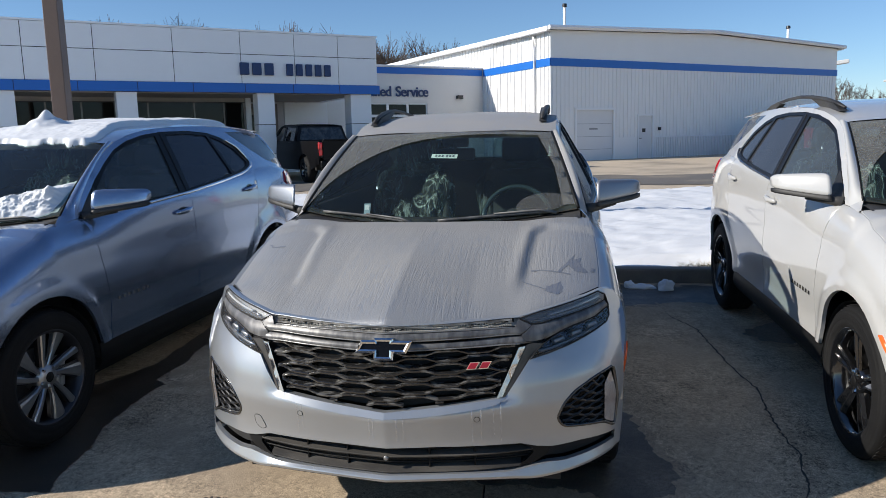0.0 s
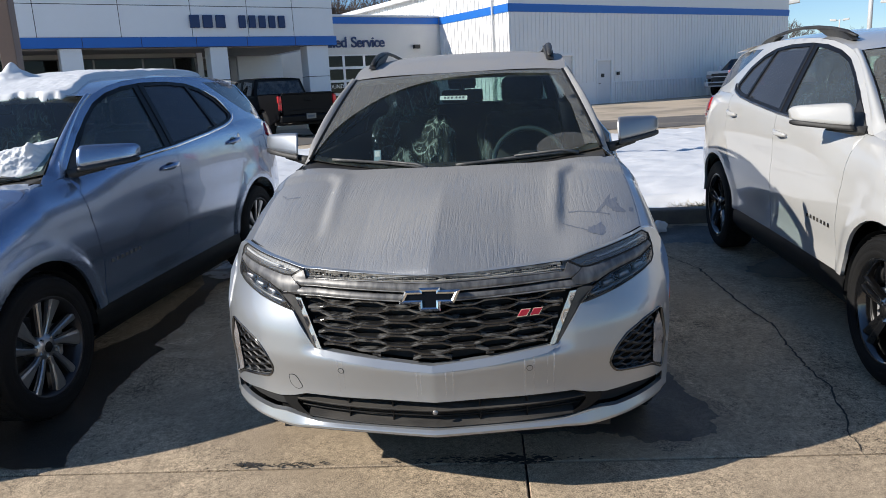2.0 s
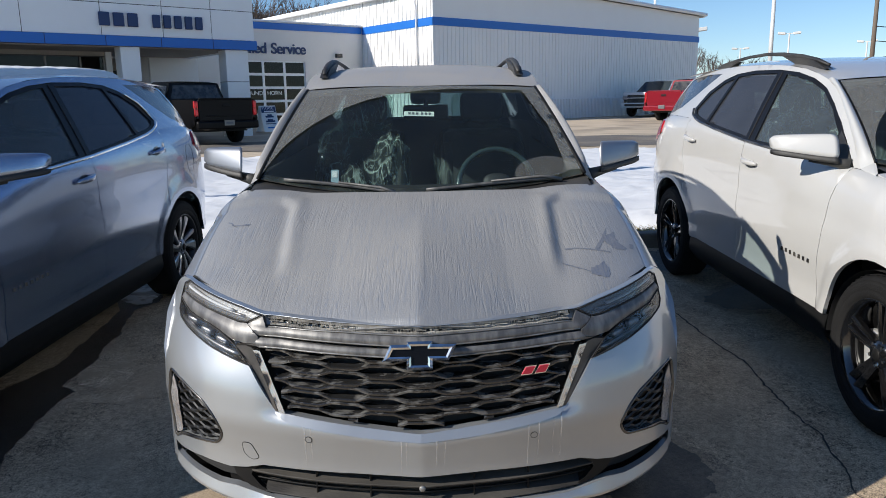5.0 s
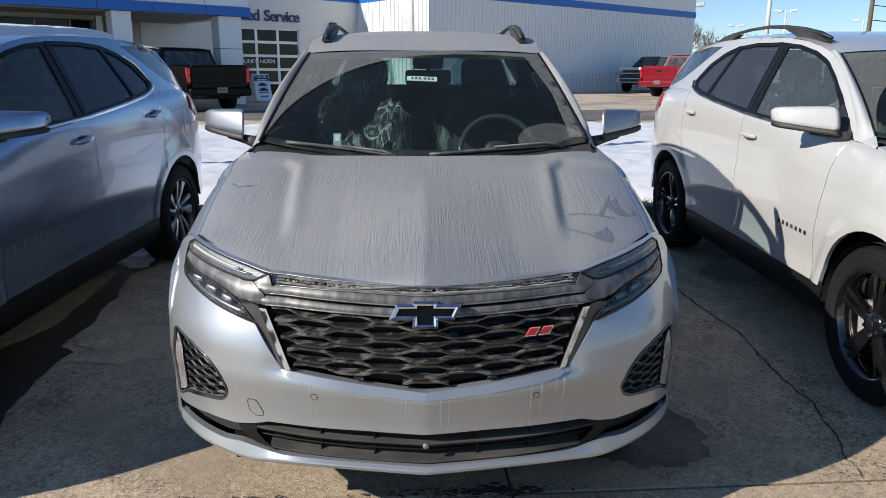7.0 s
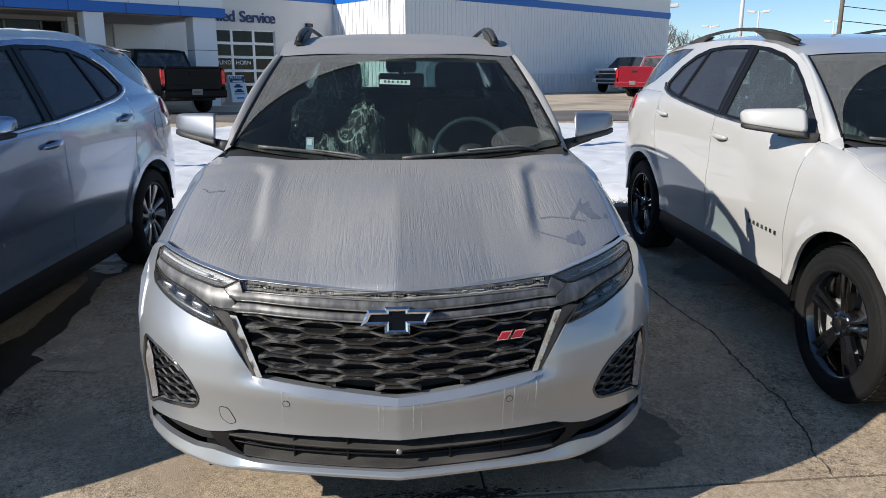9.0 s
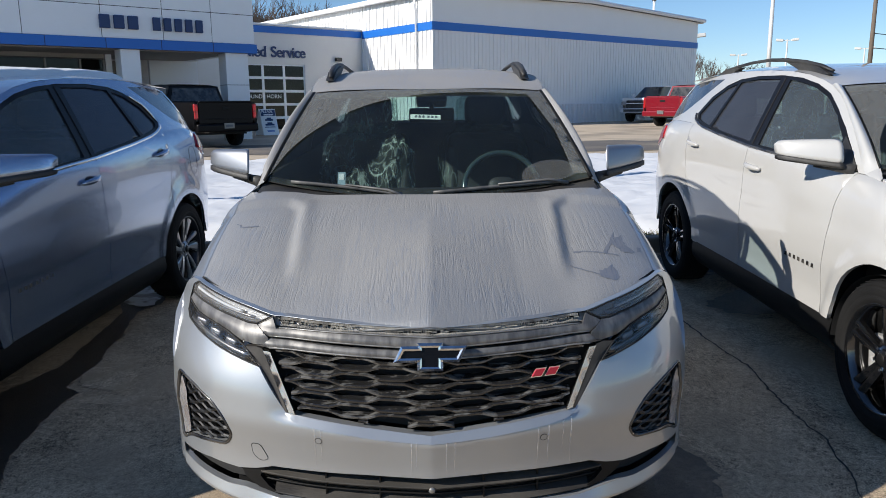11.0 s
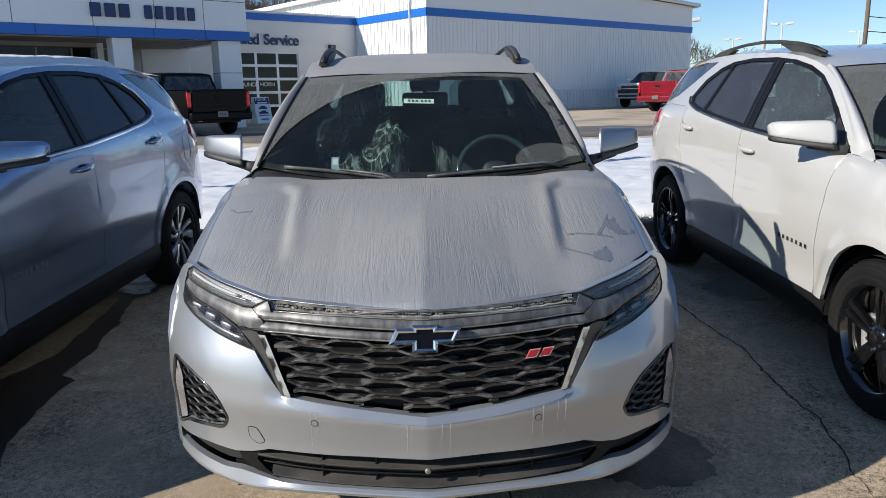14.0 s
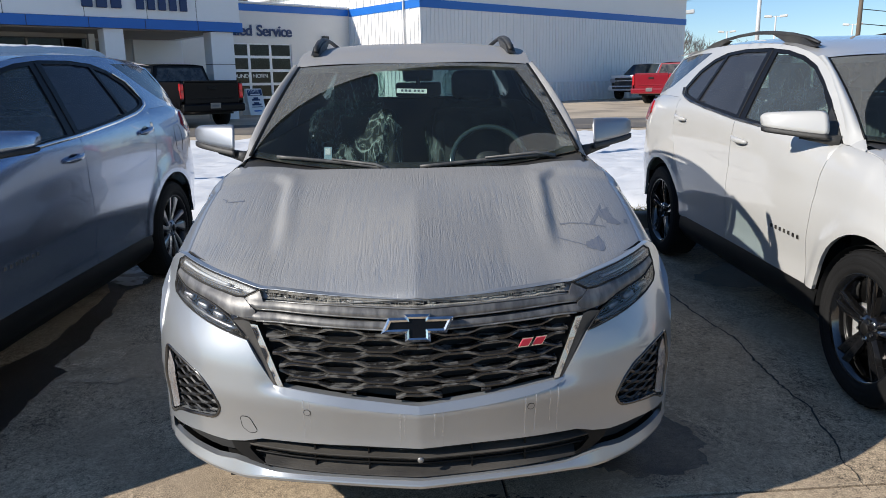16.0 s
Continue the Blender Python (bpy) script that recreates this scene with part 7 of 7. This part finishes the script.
    bm.faces.new([bm.verts.new(p) for p in ((-0.82, 1.875, 1.36), (0.82, 1.875, 1.36), (0.70, 1.975, 1.76), (-0.70, 1.975, 1.76))])
    part("rear_window", bm, BLACK_GLOSS, t)
    bm = bmesh.new()
    bm.faces.new([bm.verts.new(p) for p in ((-0.92, 4.42, 1.255), (0.92, 4.42, 1.255), (0.76, 3.56, 1.83), (-0.76, 3.56, 1.83))])
    part("windscreen", bm, TRUCK_SCREEN, t)
    part("bonnet", grid(11, 9, lambda u, v: Vector(((u * 2 - 1) * 0.93, 4.38 + 1.36 * v, 1.262 - 0.05 * v * v + 0.03 * math.cos((u * 2 - 1) * 4.5)))), paint, t, smooth=True)
    part("nose_panel", box((1.84, 0.14, 0.20), pose(0, 5.74, 1.165), 0.05, 3), paint, t, smooth=True)
    gr = part("grille", box((1.30, 0.10, 0.42), pose(0, 5.78, 0.93), 0.04), BLACK_PLASTIC, t)
    part("grille_bar", box((1.28, 0.04, 0.05), pose(0, 5.84, 0.97), 0.012), CHROME, gr)
    part("front_bumper", box((1.96, 0.26, 0.26), pose(0, 5.78, 0.60), 0.06), paint if paint is TRUCK_SILVER else BLACK_PLASTIC, t)
    part("lower_grille", box((1.50, 0.04, 0.13), pose(0, 5.90, 0.61), 0.012), BLACK_PLASTIC, t)
    part("underbody", box((1.6, 5.2, 0.25), pose(0, 2.9, 0.52)), DARK_VOID, t)
    part("cabin_block", box((1.45, 1.6, 0.55), pose(0, 2.85, 1.10)), INTERIOR, t)
    return t


TRUCK_SCREEN = material("tinted_truck_screen", (0.030, 0.040, 0.044), 0.08, 0, 0.3, 2, spec=0.5)
TRUCK_BLACK = material("black_truck_paint", (0.005, 0.005, 0.006), 0.35, 0.0, 0.1, 4, spec=0.12, coat=0.08)
TRUCK_RED = material("red_truck_paint", (0.20, 0.005, 0.014), 0.25, 0.1, 0.05, 4, coat=0.9)
TRUCK_SILVER = material("silver_truck_paint", (0.62, 0.64, 0.66), 0.35, 0.25, 0.05, 4, coat=0.9)
LIT_LENS = material("lit_red_lens", (0.40, 0.008, 0.016), 0.2, 0, 0.1, 20, coat=0.6)
lb = LIT_LENS.node_tree.nodes["Principled BSDF"]
lb.inputs["Emission Color"].default_value, lb.inputs["Emission Strength"].default_value = (1.0, 0.03, 0.05, 1), 0.12
pickup(pose(-5.95, 19.95, ground_z(20.5), 0.6, 0, 42.5), TRUCK_BLACK, "black crew-cab pickup with lit red tail lamps", LIT_LENS)
pickup(pose(10.35, 30.9, ground_z(33) - 0.04, 0.5, 0, -50), TRUCK_RED, "red pickup parked by the workshop wall", RED_LENS)
pickup(pose(14.85, 41.07, ground_z(39), 0, 0, 137), TRUCK_SILVER, "silver pickup facing out from the workshop wall", RED_LENS)

# folding sign by the overhead door
board = thing("folding_sign", pose(-6.35, 27.2, ground_z(27.2), 0, 0, 38), "white folding pavement sign with blue heading", "sign")
for s, nm in ((-1, "front_board"), (1, "back_board")):
    b = part(nm, box((0.66, 0.03, 1.05), pose(0, 0.20 * s, 0.52, 18 * s), 0.008), PANEL_WHITE, board)
    if s < 0:
        part("blue_heading", box((0.60, 0.006, 0.24), pose(0, -0.125, 0.87, -18)), NAVY, b)
        text("heading", "PLEASE", 0.15, pose(-0.27, -0.125, 0.88, 72), PANEL_WHITE, b, 0.004)
        part("text_bar", box((0.40, 0.006, 0.05), pose(0, -0.165, 0.80, -18)), PANEL_WHITE, b)
        for z, w in ((0.60, 0.34), (0.42, 0.38)):
            part("picture_block", join(box((w, 0.006, 0.07), pose(0, -0.205 - (0.60 - z) * 0.32, z, -18), 0.0), box((w * 0.55, 0.006, 0.06), pose(0, -0.195 - (0.60 - z) * 0.32, z + 0.06, -18))), NAVY, b)
        part("text_bar", box((0.44, 0.006, 0.03), pose(0, -0.285, 0.33, -18)), NAVY, b)
        part("text_bar", box((0.30, 0.006, 0.05), pose(0, -0.33, 0.18, -18)), BLUE, b)

# ---- far poles and trees ----
GALV = material("white_painted_pole", (0.62, 0.62, 0.60), 0.5, 0.2, 0.05, 3)
TIMBER = material("weathered_timber", (0.14, 0.11, 0.085), 0.85, 0, 0.2, 4)


def at_bearing(deg, dist, eye=(0.01, -2.04)):
    return eye[0] + dist * math.sin(radians(deg)), eye[1] + dist * math.cos(radians(deg))


def lamp_post(deg, dist, top, heads=2, w=0.09):
    x, y = at_bearing(deg, dist)
    z = ground_z(y)
    p = thing("lot_lamp_post", pose(x, y, z, 0, 0, -deg), "tall white lot lamp post with boxy heads", "lamp post", "lot lamp posts")
    part("shaft", cyl(w * 1.5, w, top - z, pose(0, 0, (top - z) / 2), 12), GALV, p, smooth=True)
    for s in ((-1, 1) if heads == 2 else (1,)):
        part("arm", box((0.5, 0.08, 0.08), pose(s * 0.3, 0, top - z - 0.1)), GALV, p)
        part("lamp_head", box((0.85, 0.5, 0.28), pose(s * 0.85, 0, top - z - 0.05, 0, s * -6), 0.05), GALV, p)
    return p


lamp_post(24.4, 60, 10.2, 2, 0.12)
lamp_post(25.5, 100, 8.9, 2)
lamp_post(22.43, 127, 8.9, 2)
lamp_post(30.2, 122, 8.9, 2)
lamp_post(19.0, 62, 6.7, 1, 0.07)
x, y = at_bearing(30.55, 62)
up = thing("utility_pole", pose(x, y, ground_z(y)), "dark timber utility pole with sagging wires", "utility pole")
part("shaft", cyl(0.17, 0.12, 11.5, pose(0, 0, 5.75), 12), TIMBER, up, smooth=True)
part("cross_arm", box((2.2, 0.10, 0.12), pose(0, 0, 10.6)), TIMBER, up)
for z in (4.6, 5.6, 10.7):
    part("wire", tube([(k * 4.0, k * 1.5, z - 0.6 * math.sin(math.pi * k / 10)) for k in range(11)], 0.03, 5), SHADOW_GREY, up)

BARK = material("bare_bark", (0.085, 0.066, 0.055), 0.9, 0, 0.2, 6)


def bare_tree(name, seed, height, label):
    """A leafless tree: tapering trunk, forking limbs and a haze of fine twigs."""
    rng = random.Random(seed)
    t = thing(name, Matrix(), label, "tree", "leafless trees")
    limbs = bmesh.new()

    def seg(bm, a, b, r0, r1, n):
        d = (b - a).normalized()
        u = d.orthogonal().normalized()
        w = d.cross(u)
        A = [bm.verts.new(a + (u * math.cos(k * math.tau / n) + w * math.sin(k * math.tau / n)) * r0) for k in range(n)]
        B = [bm.verts.new(b + (u * math.cos(k * math.tau / n) + w * math.sin(k * math.tau / n)) * r1) for k in range(n)]
        for k in range(n):
            bm.faces.new((A[k], A[(k + 1) % n], B[(k + 1) % n], B[k]))

    def grow(a, d, length, r, level):
        b = a + d * length
        seg(limbs, a, b, r, r * 0.68, 6 if level < 2 else 3)
        if level >= 5:
            return
        n = 3 if level < 4 else 4
        for k in range(n):
            t_ = 0.55 + 0.45 * rng.random() if k else 1.0
            v = Vector((rng.gauss(0, 1), rng.gauss(0, 1), rng.gauss(0.15, 0.6))).normalized()
            nd = (d * (1.0 if k else 1.6) + v * 0.75 + Vector((0, 0, 0.18))).normalized()
            grow(a + d * length * t_, nd, length * (0.60 + 0.22 * rng.random()), r * 0.60, level + 1)
    trunk = bmesh.new()
    h0 = height * 0.24
    seg(trunk, Vector((0, 0, -0.3)), Vector((0, 0, h0)), height * 0.022, height * 0.017, 8)
    part("trunk", trunk, BARK, t, smooth=True)
    for k in range(3):
        v = Vector((rng.gauss(0, 0.4), rng.gauss(0, 0.4), 1)).normalized()
        grow(Vector((0, 0, h0)), v, height * 0.23, height * 0.012, 1)
    part("crown", limbs, BARK, t)
    return t


kinds = [bare_tree("bare_tree", 11 + k, 12.0, "leafless winter tree with fine grey-brown twigs") for k in range(3)]
rng = random.Random(8)
spots = []
for k in range(18):
    spots.append((-35 + 0.95 * k + rng.uniform(-0.4, 0.4), 74 + rng.uniform(-3, 8), 1.165 + rng.uniform(-0.05, 0.06)))
for k in range(16):
    spots.append((-17.5 + 0.62 * k + rng.uniform(-0.3, 0.3), 74 + rng.uniform(-3, 8), 1.01 + rng.uniform(-0.08, 0.08)))
for k in range(7):
    spots.append((19.3 + 0.75 * k, 118 + rng.uniform(-6, 12), 0.80 + rng.uniform(-0.1, 0.12) - 0.035 * k))
for k in range(26):
    spots.append((24.0 + 0.9 * k, 215 + rng.uniform(-15, 25), 0.75 + rng.uniform(-0.15, 0.2)))
for i, (deg, dist, s) in enumerate(spots):
    x, y = at_bearing(deg, dist)
    m = pose(x, y, ground_z(y), 0, 0, rng.uniform(0, 360)) @ Matrix.Scale(s, 4)
    if i < 3:
        kinds[i].matrix_world = m
    else:
        c = copy_thing(kinds[i % 3], Matrix())
        c.matrix_world = m
